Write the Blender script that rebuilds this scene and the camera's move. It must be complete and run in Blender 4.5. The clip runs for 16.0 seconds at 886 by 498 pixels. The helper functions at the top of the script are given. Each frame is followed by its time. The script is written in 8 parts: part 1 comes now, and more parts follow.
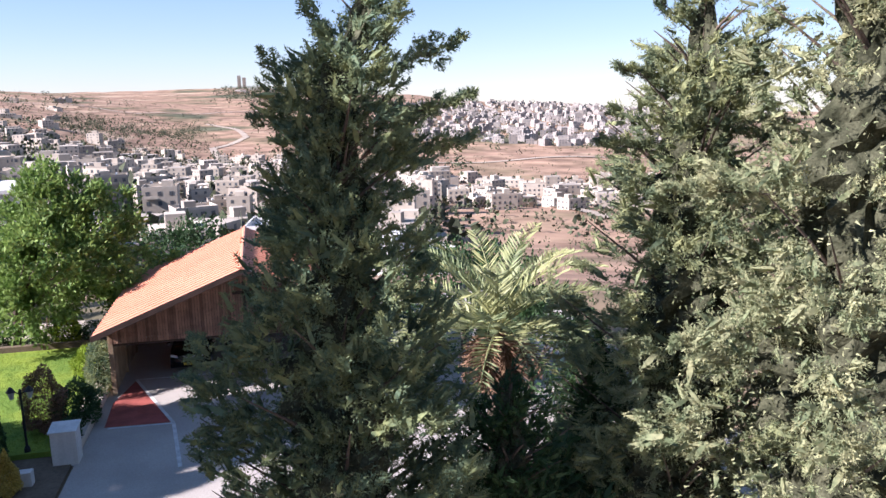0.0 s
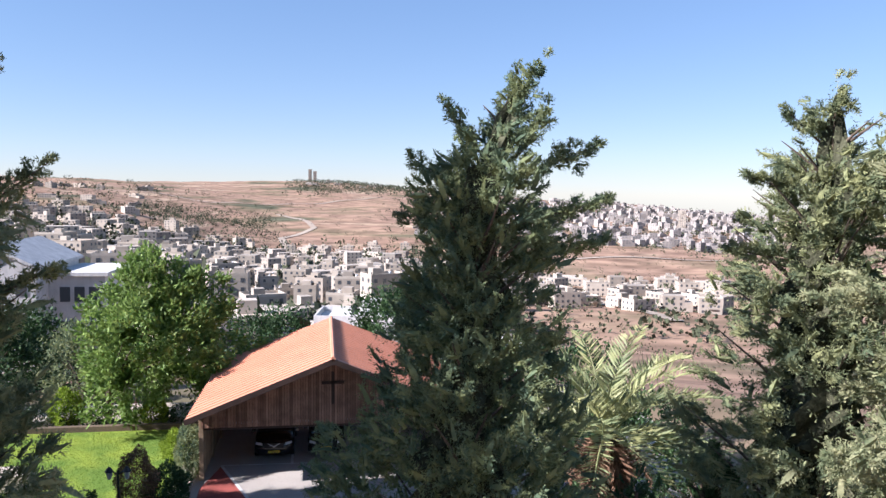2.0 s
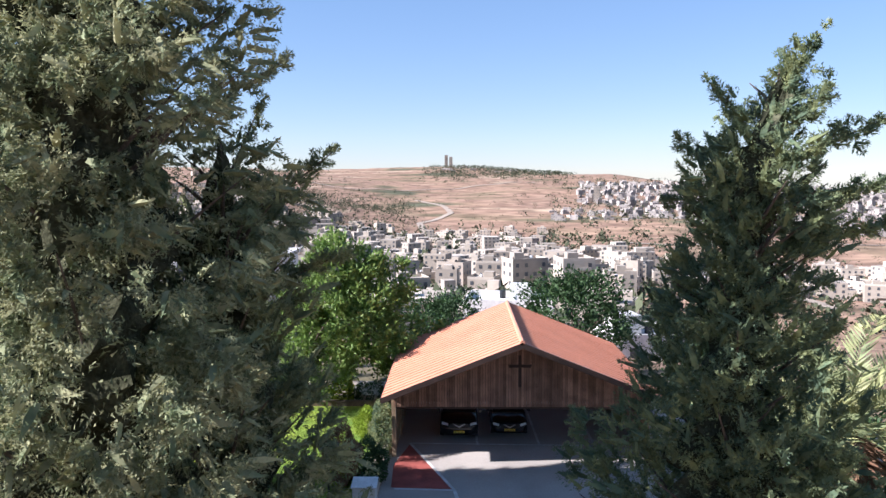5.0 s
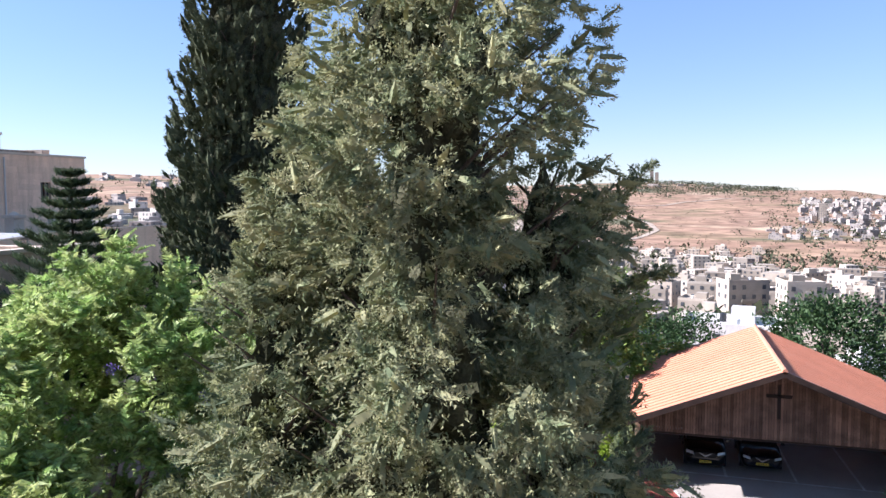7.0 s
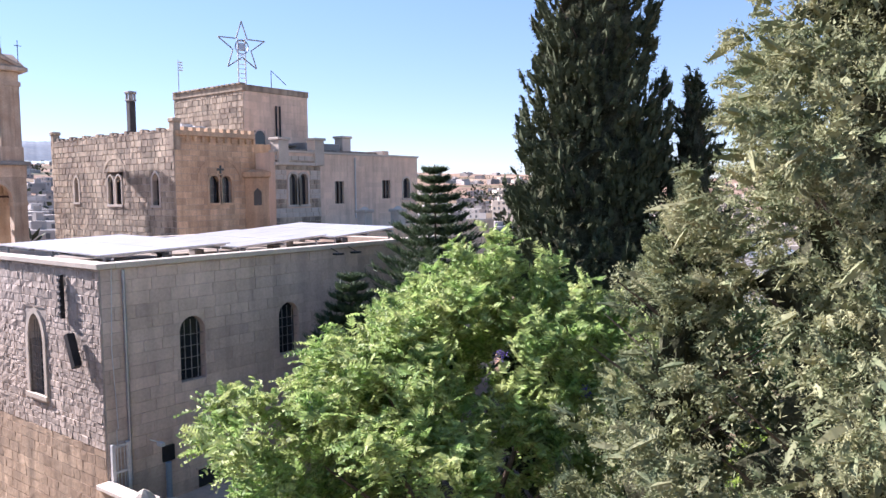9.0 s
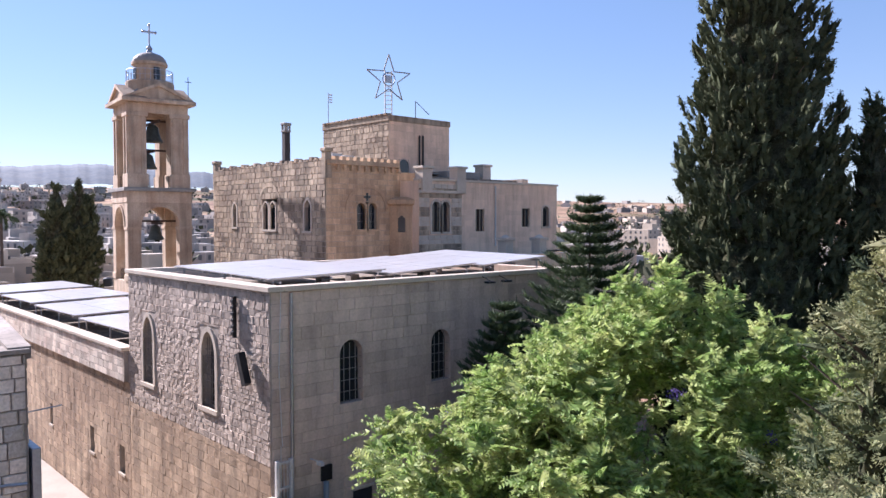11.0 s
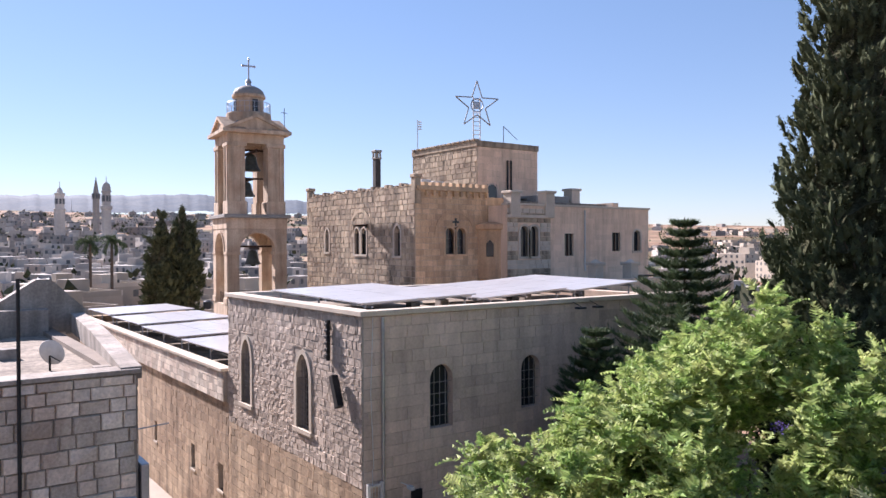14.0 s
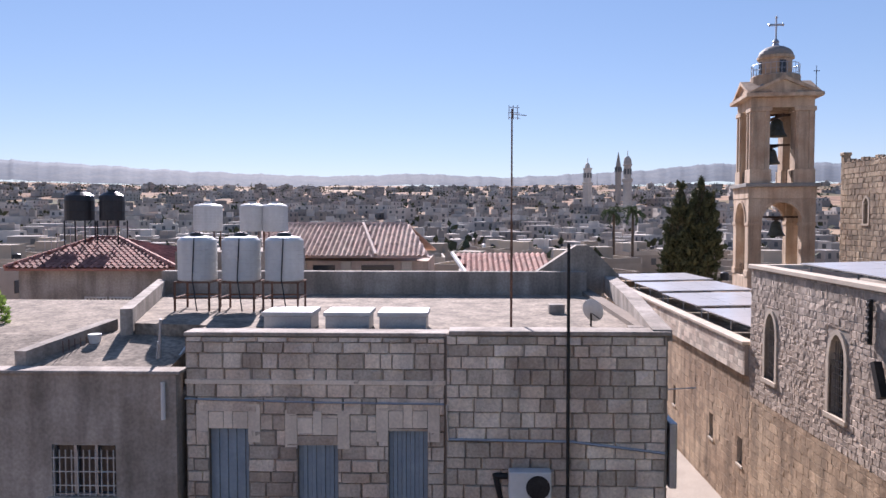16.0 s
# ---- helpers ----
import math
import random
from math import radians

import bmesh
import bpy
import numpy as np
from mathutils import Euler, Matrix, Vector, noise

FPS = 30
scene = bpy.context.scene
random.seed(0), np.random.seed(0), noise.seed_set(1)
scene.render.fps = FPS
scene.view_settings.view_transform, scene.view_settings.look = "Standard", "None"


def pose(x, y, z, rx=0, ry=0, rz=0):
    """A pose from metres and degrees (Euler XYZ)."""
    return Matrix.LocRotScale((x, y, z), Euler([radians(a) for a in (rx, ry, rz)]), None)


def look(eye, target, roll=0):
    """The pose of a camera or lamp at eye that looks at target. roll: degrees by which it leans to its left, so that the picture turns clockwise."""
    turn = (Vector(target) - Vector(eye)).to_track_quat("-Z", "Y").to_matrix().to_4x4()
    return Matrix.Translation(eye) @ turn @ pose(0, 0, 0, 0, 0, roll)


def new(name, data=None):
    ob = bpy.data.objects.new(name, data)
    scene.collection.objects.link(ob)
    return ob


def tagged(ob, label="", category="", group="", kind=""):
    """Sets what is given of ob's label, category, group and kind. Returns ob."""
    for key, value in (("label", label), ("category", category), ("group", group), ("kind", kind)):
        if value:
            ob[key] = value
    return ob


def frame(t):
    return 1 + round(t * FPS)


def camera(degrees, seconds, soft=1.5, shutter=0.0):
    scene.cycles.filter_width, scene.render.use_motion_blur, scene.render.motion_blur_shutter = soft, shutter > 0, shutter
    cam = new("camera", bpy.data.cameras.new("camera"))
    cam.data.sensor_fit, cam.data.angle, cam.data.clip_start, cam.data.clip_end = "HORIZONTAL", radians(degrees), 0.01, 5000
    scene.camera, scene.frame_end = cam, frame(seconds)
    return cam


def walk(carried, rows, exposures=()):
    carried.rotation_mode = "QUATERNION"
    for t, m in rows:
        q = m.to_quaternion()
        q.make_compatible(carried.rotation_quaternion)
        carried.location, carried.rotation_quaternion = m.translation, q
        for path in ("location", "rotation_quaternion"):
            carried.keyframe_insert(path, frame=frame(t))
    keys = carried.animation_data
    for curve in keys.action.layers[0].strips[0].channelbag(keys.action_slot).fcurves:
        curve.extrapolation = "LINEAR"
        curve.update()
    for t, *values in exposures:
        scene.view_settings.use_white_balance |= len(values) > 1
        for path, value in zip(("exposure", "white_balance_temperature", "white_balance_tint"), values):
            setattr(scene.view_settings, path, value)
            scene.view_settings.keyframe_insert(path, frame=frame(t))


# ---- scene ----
cam = camera(60.8, 16.0)
PATH = [
    (0, (-0.945, 0.737, 12.577), (-0.485, 2.643, 12.181), -0.8),
    (0.5, (-1.149, 0.81, 12.597), (-0.845, 2.752, 12.23), 0.2),
    (1, (-1.563, 0.791, 12.587), (-1.252, 2.735, 12.236), 1.8),
    (1.5, (-1.93, 0.77, 12.584), (-1.617, 2.728, 12.326), 2.7),
    (2, (-2.338, 0.805, 12.676), (-2.026, 2.775, 12.529), 0.7),
    (2.5, (-2.857, 0.691, 12.629), (-2.553, 2.665, 12.517), -1.1),
    (3, (-3.314, 0.839, 12.586), (-3.019, 2.813, 12.462), -1.9),
    (3.2, (-3.481, 0.898, 12.605), (-3.199, 2.874, 12.478), -2.0),
    (5.3, (-4.872, 0.943, 12.681), (-4.997, 2.93, 12.486), -0.1),
    (5.5, (-5.046, 0.884, 12.687), (-5.229, 2.866, 12.491), -0.1),
    (6, (-5.481, 0.782, 12.665), (-5.806, 2.746, 12.475), -0.1),
    (6.5, (-6.057, 0.7, 12.68), (-6.507, 2.641, 12.511), -0.2),
    (7, (-6.644, 0.599, 12.687), (-7.205, 2.514, 12.542), -0.2),
    (7.5, (-7.165, 0.484, 12.665), (-7.856, 2.356, 12.529), -0.3),
    (8, (-7.755, 0.332, 12.725), (-8.66, 2.11, 12.58), -1.2),
    (8.5, (-8.213, 0.067, 12.69), (-9.298, 1.74, 12.539), -1.1),
    (9, (-8.592, -0.061, 12.666), (-9.818, 1.512, 12.515), -0.6),
    (9.5, (-9.041, -0.175, 12.661), (-10.373, 1.311, 12.52), -0.2),
    (10, (-9.313, -0.368, 12.667), (-10.722, 1.046, 12.541), 0.2),
    (10.2, (-9.392, -0.439, 12.681), (-10.826, 0.95, 12.562), 0.2),
    (12.3, (-9.336, -0.638, 12.753), (-10.819, 0.704, 12.72), 0.3),
    (12.5, (-9.348, -0.635, 12.762), (-10.822, 0.716, 12.736), 0.2),
    (13, (-9.364, -0.632, 12.775), (-10.833, 0.725, 12.762), 0.0),
    (13.5, (-9.38, -0.645, 12.764), (-10.886, 0.672, 12.761), -0.3),
    (14, (-9.388, -0.695, 12.749), (-11.008, 0.478, 12.737), -0.2),
    (14.5, (-9.316, -0.767, 12.738), (-11.114, 0.108, 12.697), 0.1),
    (15, (-9.369, -0.785, 12.713), (-11.3, -0.265, 12.651), 0.0),
    (15.5, (-9.377, -0.866, 12.706), (-11.362, -0.634, 12.631), 0.2),
    (16, (-9.328, -1.04, 12.713), (-11.325, -1.101, 12.626), -0.0),
]
EXPOSURES = [(0, 1.62, 5650, 25), (3, 1.4, 5580, 20), (6, 1.6, 5580, 21), (7, 1.66, 5580, 22), (8, 1.8, 5650, 25), (9.5, 1.78, 5680, 27), (10.2, 1.52, 5700, 27), (13, 1.5, 5880, 26), (14.5, 1.38, 5980, 26), (16, 1.12, 5900, 26)]
walk(cam, [(t, look(eye, target, roll)) for t, eye, target, roll in PATH], EXPOSURES)

# ---- light ----
SUN_SIDE, SUN_UP = 11.0, 31.0          # degrees south of west, degrees above the horizon
sun_way = Vector((-math.cos(radians(SUN_SIDE)) * math.cos(radians(SUN_UP)), -math.sin(radians(SUN_SIDE)) * math.cos(radians(SUN_UP)), math.sin(radians(SUN_UP))))
world = bpy.data.worlds.new("sky")
scene.world = world
world.use_nodes = True
wn, wl = world.node_tree.nodes, world.node_tree.links
sky = wn.new("ShaderNodeTexSky")
sky.sky_type = "NISHITA"
sky.sun_disc = False
sky.sun_elevation = radians(SUN_UP)
sky.sun_rotation = math.atan2(sun_way.x, sun_way.y)
sky.altitude = 800
sky.air_density, sky.dust_density, sky.ozone_density = 1.0, 0.05, 3.0
soft_sky = wn.new("ShaderNodeGamma")
soft_sky.inputs["Gamma"].default_value = 0.6
wl.new(sky.outputs["Color"], soft_sky.inputs["Color"])
rich_sky = wn.new("ShaderNodeHueSaturation")
rich_sky.inputs["Saturation"].default_value = 1.24
wl.new(soft_sky.outputs["Color"], rich_sky.inputs["Color"])
wl.new(rich_sky.outputs["Color"], wn["Background"].inputs["Color"])
wn["Background"].inputs["Strength"].default_value = 0.104
sun = new("sun", bpy.data.lights.new("sun", "SUN"))
sun.data.energy, sun.data.angle, sun.data.color = 5.0, radians(0.55), (1.0, 0.93, 0.82)
sun.matrix_world = look(sun_way * 100, (0, 0, 0))

RNG = np.random.default_rng(7)


# ---- materials ----
def material(name, colour, rough=0.85, metal=0.0, scale=3.0, amount=0.25, fine=40.0, bump=0.15, second=None, patch=0.5, piece=0.0, spec=0.3, see=0.0, stain=0.0):
    """A surface with broad patches and fine grain; second: the colour of the patches; piece: variation from piece to piece."""
    m = bpy.data.materials.new(name)
    m.use_nodes = True
    n, l = m.node_tree.nodes, m.node_tree.links
    b = n["Principled BSDF"]
    b.inputs["Roughness"].default_value = rough
    b.inputs["Metallic"].default_value = metal
    b.inputs["Specular IOR Level"].default_value = spec
    co = n.new("ShaderNodeTexCoord")
    broad, grain = n.new("ShaderNodeTexNoise"), n.new("ShaderNodeTexNoise")
    broad.inputs["Scale"].default_value, broad.inputs["Detail"].default_value = scale, 5.0
    grain.inputs["Scale"].default_value, grain.inputs["Detail"].default_value = fine, 6.0
    geo = n.new("ShaderNodeNewGeometry")
    for t in (broad, grain):
        l.new(geo.outputs["Position"], t.inputs["Vector"])
    ramp = n.new("ShaderNodeValToRGB")
    ramp.color_ramp.elements[0].position, ramp.color_ramp.elements[1].position = 0.5 - 0.25 * patch, 0.5 + 0.25 * patch
    other = second or tuple(c * (1 - amount) for c in colour)
    ramp.color_ramp.elements[0].color, ramp.color_ramp.elements[1].color = (*colour, 1), (*other, 1)
    l.new(broad.outputs["Fac"], ramp.inputs["Fac"])
    mult = n.new("ShaderNodeMix")
    mult.data_type, mult.blend_type = "RGBA", "MULTIPLY"
    mult.inputs["Factor"].default_value = 1.0
    l.new(ramp.outputs["Color"], mult.inputs["A"])
    rng = n.new("ShaderNodeMapRange")
    rng.inputs["From Min"].default_value, rng.inputs["From Max"].default_value = 0.25, 0.75
    rng.inputs["To Min"].default_value, rng.inputs["To Max"].default_value = 1.0 - amount, 1.0 + amount * 0.6
    l.new(grain.outputs["Fac"], rng.inputs["Value"])
    last = rng.outputs["Result"]
    if piece:
        add, info, span = n.new("ShaderNodeMath"), n.new("ShaderNodeObjectInfo"), n.new("ShaderNodeMapRange")
        add.operation = "ADD"
        l.new(info.outputs["Random"], add.inputs[0])
        l.new(geo.outputs["Random Per Island"], add.inputs[1])
        frac = n.new("ShaderNodeMath")
        frac.operation = "FRACT"
        l.new(add.outputs[0], frac.inputs[0])
        span.inputs["To Min"].default_value, span.inputs["To Max"].default_value = 1 - piece, 1 + piece * 0.7
        l.new(frac.outputs[0], span.inputs["Value"])
        both = n.new("ShaderNodeMath")
        both.operation = "MULTIPLY"
        l.new(last, both.inputs[0])
        l.new(span.outputs["Result"], both.inputs[1])
        last = both.outputs[0]
    if stain:
        streak, smap, sr = n.new("ShaderNodeTexNoise"), n.new("ShaderNodeMapping"), n.new("ShaderNodeMapRange")
        smap.inputs["Scale"].default_value = (2.2, 2.2, 0.25)
        l.new(geo.outputs["Position"], smap.inputs["Vector"])
        l.new(smap.outputs["Vector"], streak.inputs["Vector"])
        streak.inputs["Scale"].default_value, streak.inputs["Detail"].default_value = 1.0, 6.0
        sr.inputs["From Min"].default_value, sr.inputs["From Max"].default_value = 0.42, 0.68
        sr.inputs["To Min"].default_value, sr.inputs["To Max"].default_value = 1.0, 1.0 - stain
        l.new(streak.outputs["Fac"], sr.inputs["Value"])
        both = n.new("ShaderNodeMath")
        both.operation = "MULTIPLY"
        l.new(last, both.inputs[0])
        l.new(sr.outputs["Result"], both.inputs[1])
        last = both.outputs[0]
    grey = n.new("ShaderNodeCombineColor")
    for c in ("Red", "Green", "Blue"):
        l.new(last, grey.inputs[c])
    l.new(grey.outputs["Color"], mult.inputs["B"])
    l.new(mult.outputs["Result"], b.inputs["Base Color"])
    if bump:
        bp = n.new("ShaderNodeBump")
        bp.inputs["Strength"].default_value, bp.inputs["Distance"].default_value = bump, 0.03
        l.new(grain.outputs["Fac"], bp.inputs["Height"])
        l.new(bp.outputs["Normal"], b.inputs["Normal"])
    if see:
        tr, mx = n.new("ShaderNodeBsdfTranslucent"), n.new("ShaderNodeMixShader")
        mx.inputs["Fac"].default_value = see
        l.new(mult.outputs["Result"], tr.inputs["Color"])
        l.new(b.outputs["BSDF"], mx.inputs[1])
        l.new(tr.outputs["BSDF"], mx.inputs[2])
        l.new(mx.outputs["Shader"], n["Material Output"].inputs["Surface"])
    return m


def glass_material(name, colour, rough=0.08):
    m = bpy.data.materials.new(name)
    m.use_nodes = True
    b = m.node_tree.nodes["Principled BSDF"]
    b.inputs["Base Color"].default_value = (*colour, 1)
    b.inputs["Roughness"].default_value = rough
    b.inputs["Specular IOR Level"].default_value = 0.5
    return m


def hillside_material():
    """Dry slopes: red-brown earth, straw-coloured stubble and grey-green scrub in streaks that follow the contours."""
    m = bpy.data.materials.new("dry_soil")
    m.use_nodes = True
    n, l = m.node_tree.nodes, m.node_tree.links
    b = n["Principled BSDF"]
    b.inputs["Roughness"].default_value, b.inputs["Specular IOR Level"].default_value = 0.95, 0.1
    geo = n.new("ShaderNodeNewGeometry")

    def noise(scale, detail):
        mp, t = n.new("ShaderNodeMapping"), n.new("ShaderNodeTexNoise")
        mp.inputs["Scale"].default_value = scale
        t.inputs["Scale"].default_value, t.inputs["Detail"].default_value = 1.0, detail
        l.new(geo.outputs["Position"], mp.inputs["Vector"])
        l.new(mp.outputs["Vector"], t.inputs["Vector"])
        return t.outputs["Fac"]

    streak, broad, fine = noise((0.004, 0.004, 0.11), 7.0), noise((0.0035, 0.0035, 0.0035), 4.0), noise((0.03, 0.03, 0.35), 8.0)
    both = n.new("ShaderNodeMix")
    both.inputs["Factor"].default_value = 0.42
    l.new(streak, both.inputs["A"])
    l.new(broad, both.inputs["B"])
    ramp = n.new("ShaderNodeValToRGB")
    e = ramp.color_ramp.elements
    e[0].position, e[0].color = 0.39, (0.105, 0.105, 0.062, 1)
    e[1].position, e[1].color = 0.66, (0.42, 0.32, 0.22, 1)
    for p, c in ((0.43, (0.2, 0.15, 0.09, 1)), (0.48, (0.31, 0.205, 0.135, 1)), (0.54, (0.26, 0.165, 0.112, 1)), (0.58, (0.37, 0.265, 0.175, 1))):
        k = e.new(p)
        k.color = c
    l.new(both.outputs["Result"], ramp.inputs["Fac"])
    span, mult, grey = n.new("ShaderNodeMapRange"), n.new("ShaderNodeMix"), n.new("ShaderNodeCombineColor")
    span.inputs["From Min"].default_value, span.inputs["From Max"].default_value = 0.3, 0.7
    span.inputs["To Min"].default_value, span.inputs["To Max"].default_value = 0.55, 1.35
    l.new(fine, span.inputs["Value"])
    for c in ("Red", "Green", "Blue"):
        l.new(span.outputs["Result"], grey.inputs[c])
    mult.data_type, mult.blend_type = "RGBA", "MULTIPLY"
    mult.inputs["Factor"].default_value = 1.0
    l.new(ramp.outputs["Color"], mult.inputs["A"])
    l.new(grey.outputs["Color"], mult.inputs["B"])
    l.new(mult.outputs["Result"], b.inputs["Base Color"])
    return m


SOIL = hillside_material()
DIRT = material("garden_soil", (0.16, 0.12, 0.08), 0.95, scale=0.5, amount=0.3, fine=9)
ASPHALT = material("worn_asphalt", (0.33, 0.295, 0.255), 0.9, scale=0.35, amount=0.18, fine=22, bump=0.2, second=(0.4, 0.36, 0.31))
PAVING = material("pale_paving", (0.38, 0.325, 0.26), 0.85, scale=0.6, amount=0.15, fine=18)
WHITE_LINE = material("road_paint_white", (0.62, 0.61, 0.58), 0.7, scale=2.5, amount=0.3, fine=25)
RED_LINE = material("road_paint_red", (0.33, 0.085, 0.065), 0.75, scale=1.5, amount=0.3, fine=25)
GRASS = material("lawn_grass", (0.3, 0.38, 0.05), 0.9, scale=0.7, amount=0.3, fine=25, second=(0.17, 0.27, 0.04), see=0.25, piece=0.25)
LIMESTONE = material("warm_limestone", (0.52, 0.41, 0.285), 0.9, scale=0.5, amount=0.22, fine=14, bump=0.5, second=(0.34, 0.26, 0.185), piece=0.34, stain=0.45)
RUBBLE = material("rubble_limestone", (0.56, 0.46, 0.37), 0.92, scale=0.35, amount=0.25, fine=10, bump=0.7, second=(0.46, 0.37, 0.29), piece=0.26, stain=0.25)
WARM_RENDER = material("warm_stone_render", (0.8, 0.59, 0.42), 0.92, scale=0.5, amount=0.14, fine=12, bump=0.35, second=(0.72, 0.52, 0.365), piece=0.08, stain=0.2)
OLD_STONE = material("weathered_brown_stone", (0.54, 0.4, 0.265), 0.92, scale=0.3, amount=0.25, fine=9, bump=0.6, second=(0.38, 0.265, 0.17), piece=0.22, stain=0.45)
# east-face stone, with the warm bounced light put into its colour
BOUNCE_LIT_STONE = material("bounce_lit_ashlar", (0.7, 0.49, 0.3), 0.9, scale=0.4, amount=0.2, fine=10, bump=0.5, second=(0.56, 0.37, 0.22), piece=0.2, stain=0.3)
LINTEL = material("pale_lintel_stone", (0.8, 0.69, 0.56), 0.85, scale=1.2, amount=0.15, fine=18, piece=0.08, stain=0.12)
SOOT = material("sooty_flue", (0.07, 0.062, 0.055), 0.8, scale=2.0, amount=0.3, fine=20)
BLOCK = material("grey_limestone_block", (0.74, 0.64, 0.52), 0.9, scale=0.9, amount=0.25, fine=17, bump=0.8, second=(0.54, 0.43, 0.34), piece=0.34, stain=0.2)
JOINT = material("dark_joint", (0.25, 0.205, 0.165), 0.95, scale=1.0, amount=0.2, fine=20)
MORTAR = material("mortar", (0.44, 0.37, 0.3), 0.95, scale=1.0, amount=0.2, fine=20)
PLASTER = material("grey_stone_render", (0.65, 0.505, 0.4), 0.92, scale=0.5, amount=0.14, fine=12, bump=0.35, second=(0.55, 0.425, 0.335), piece=0.13, stain=0.2)
CONCRETE = material("stained_cement", (0.44, 0.385, 0.33), 0.92, scale=0.8, amount=0.25, fine=14, bump=0.3, second=(0.31, 0.265, 0.22), stain=0.4)
ROOF_SCREED = material("dusty_roof_screed", (0.35, 0.29, 0.225), 0.95, scale=1.6, amount=0.5, fine=9, bump=0.8, second=(0.19, 0.155, 0.12), patch=0.6)
TRIM = material("pale_dressed_stone", (0.58, 0.49, 0.385), 0.85, scale=1.2, amount=0.15, fine=18, piece=0.1)
TOWER_STONE = material("tower_stone", (0.56, 0.44, 0.315), 0.88, scale=0.6, amount=0.16, fine=10, bump=0.3, second=(0.45, 0.32, 0.215), piece=0.12, stain=0.35)
TILE = material("clay_roof_tile", (0.44, 0.2, 0.15), 0.8, scale=0.9, amount=0.3, fine=12, second=(0.38, 0.18, 0.14), piece=0.35, spec=0.25)
PALE_TILE = material("faded_roof_tile", (0.62, 0.43, 0.34), 0.75, scale=0.9, amount=0.3, fine=12, second=(0.5, 0.31, 0.24), piece=0.3, spec=0.3)
SHEET_ROOF = material("terracotta_sheet_roof", (0.6, 0.255, 0.15), 0.6, scale=0.5, amount=0.1, fine=6, bump=0.05, second=(0.54, 0.225, 0.13))
WOOD = material("reddish_wood_slat", (0.37, 0.21, 0.135), 0.8, scale=2.0, amount=0.35, fine=30, piece=0.45)
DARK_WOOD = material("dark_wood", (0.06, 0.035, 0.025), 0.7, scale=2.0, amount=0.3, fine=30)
PALE_WOOD = material("pale_wood", (0.42, 0.30, 0.18), 0.8, scale=2.0, amount=0.3, fine=30, piece=0.2)
BARK = material("bark", (0.15, 0.11, 0.08), 0.95, scale=3.0, amount=0.4, fine=25, bump=0.6)
METAL = material("galvanised_metal", (0.42, 0.43, 0.45), 0.45, metal=0.8, scale=2.0, amount=0.15, fine=20, bump=0.0)
IRON = material("black_iron", (0.03, 0.03, 0.032), 0.55, metal=0.3, scale=4.0, amount=0.3, fine=30, bump=0.05)
RUST = material("rusty_steel", (0.20, 0.11, 0.075), 0.8, scale=5.0, amount=0.35, fine=30)
WHITE_PLASTIC = material("white_plastic", (0.64, 0.64, 0.62), 0.5, scale=1.0, amount=0.08, fine=8, bump=0.0, stain=0.12)
BLACK_PLASTIC = material("black_plastic", (0.025, 0.028, 0.033), 0.4, scale=1.5, amount=0.2, fine=8, bump=0.0)
WHITE_PAINT = material("white_paint", (0.62, 0.6, 0.56), 0.7, scale=1.0, amount=0.12, fine=12, stain=0.15)
BLUE_SHUTTER = material("blue_grey_shutter", (0.27, 0.33, 0.38), 0.55, scale=2.0, amount=0.12, fine=12, stain=0.15)
# dark cells in truth; the pale base colour paints in the reflected sky
SOLAR = material("solar_glass_with_glare", (0.48, 0.47, 0.47), 0.3, scale=0.7, amount=0.1, fine=3, bump=0.0, spec=1.0)
BRONZE = material("bell_bronze", (0.11, 0.12, 0.10), 0.5, metal=0.6, scale=3.0, amount=0.3, fine=15)
LEAD = material("grey_lead_roof", (0.28, 0.26, 0.23), 0.7, scale=1.0, amount=0.2, fine=10)
CAR_BLACK = glass_material("car_paint_black", (0.010, 0.010, 0.012), 0.12)
CAR_BLUE = glass_material("car_paint_dark_blue", (0.012, 0.014, 0.022), 0.12)
PANE = glass_material("dark_pane", (0.022, 0.024, 0.028), 0.12)
LAMP_GLASS = glass_material("lantern_glass", (0.30, 0.30, 0.28), 0.2)
HEADLIGHT = glass_material("headlight_glass", (0.55, 0.58, 0.62), 0.05)
YELLOW = material("yellow_plate", (0.75, 0.52, 0.05), 0.5, amount=0.05, bump=0.0)
OLD_TOWN_WALL = material("old_town_stone", (0.5, 0.455, 0.405), 0.9, scale=0.03, amount=0.12, fine=0.6, bump=0.0, second=(0.38, 0.34, 0.3), piece=0.4)
# grey-blue base colour carries the haze of distance
HAZY_HILL = material("far_hazy_ridge", (0.085, 0.115, 0.15), 0.95, scale=0.01, amount=0.2, fine=0.05, bump=0.0, second=(0.115, 0.14, 0.165))
TOWN_WALL = material("pale_town_stone", (0.47, 0.405, 0.325), 0.9, scale=0.03, amount=0.12, fine=0.6, bump=0.0, second=(0.37, 0.315, 0.25), piece=0.3)
TOWN_WINDOW = glass_material("town_window", (0.07, 0.075, 0.08), 0.3)
LEAF_JUNIPER = material("juniper_leaf", (0.26, 0.285, 0.12), 0.75, scale=2.2, amount=0.3, fine=5, bump=0.0, second=(0.12, 0.17, 0.1), piece=0.2, see=0.32, spec=0.2)
LEAF_DRY = material("dry_cypress_leaf", (0.42, 0.41, 0.22), 0.8, scale=2.2, amount=0.3, fine=5, bump=0.0, second=(0.18, 0.22, 0.11), piece=0.2, see=0.32, spec=0.2)
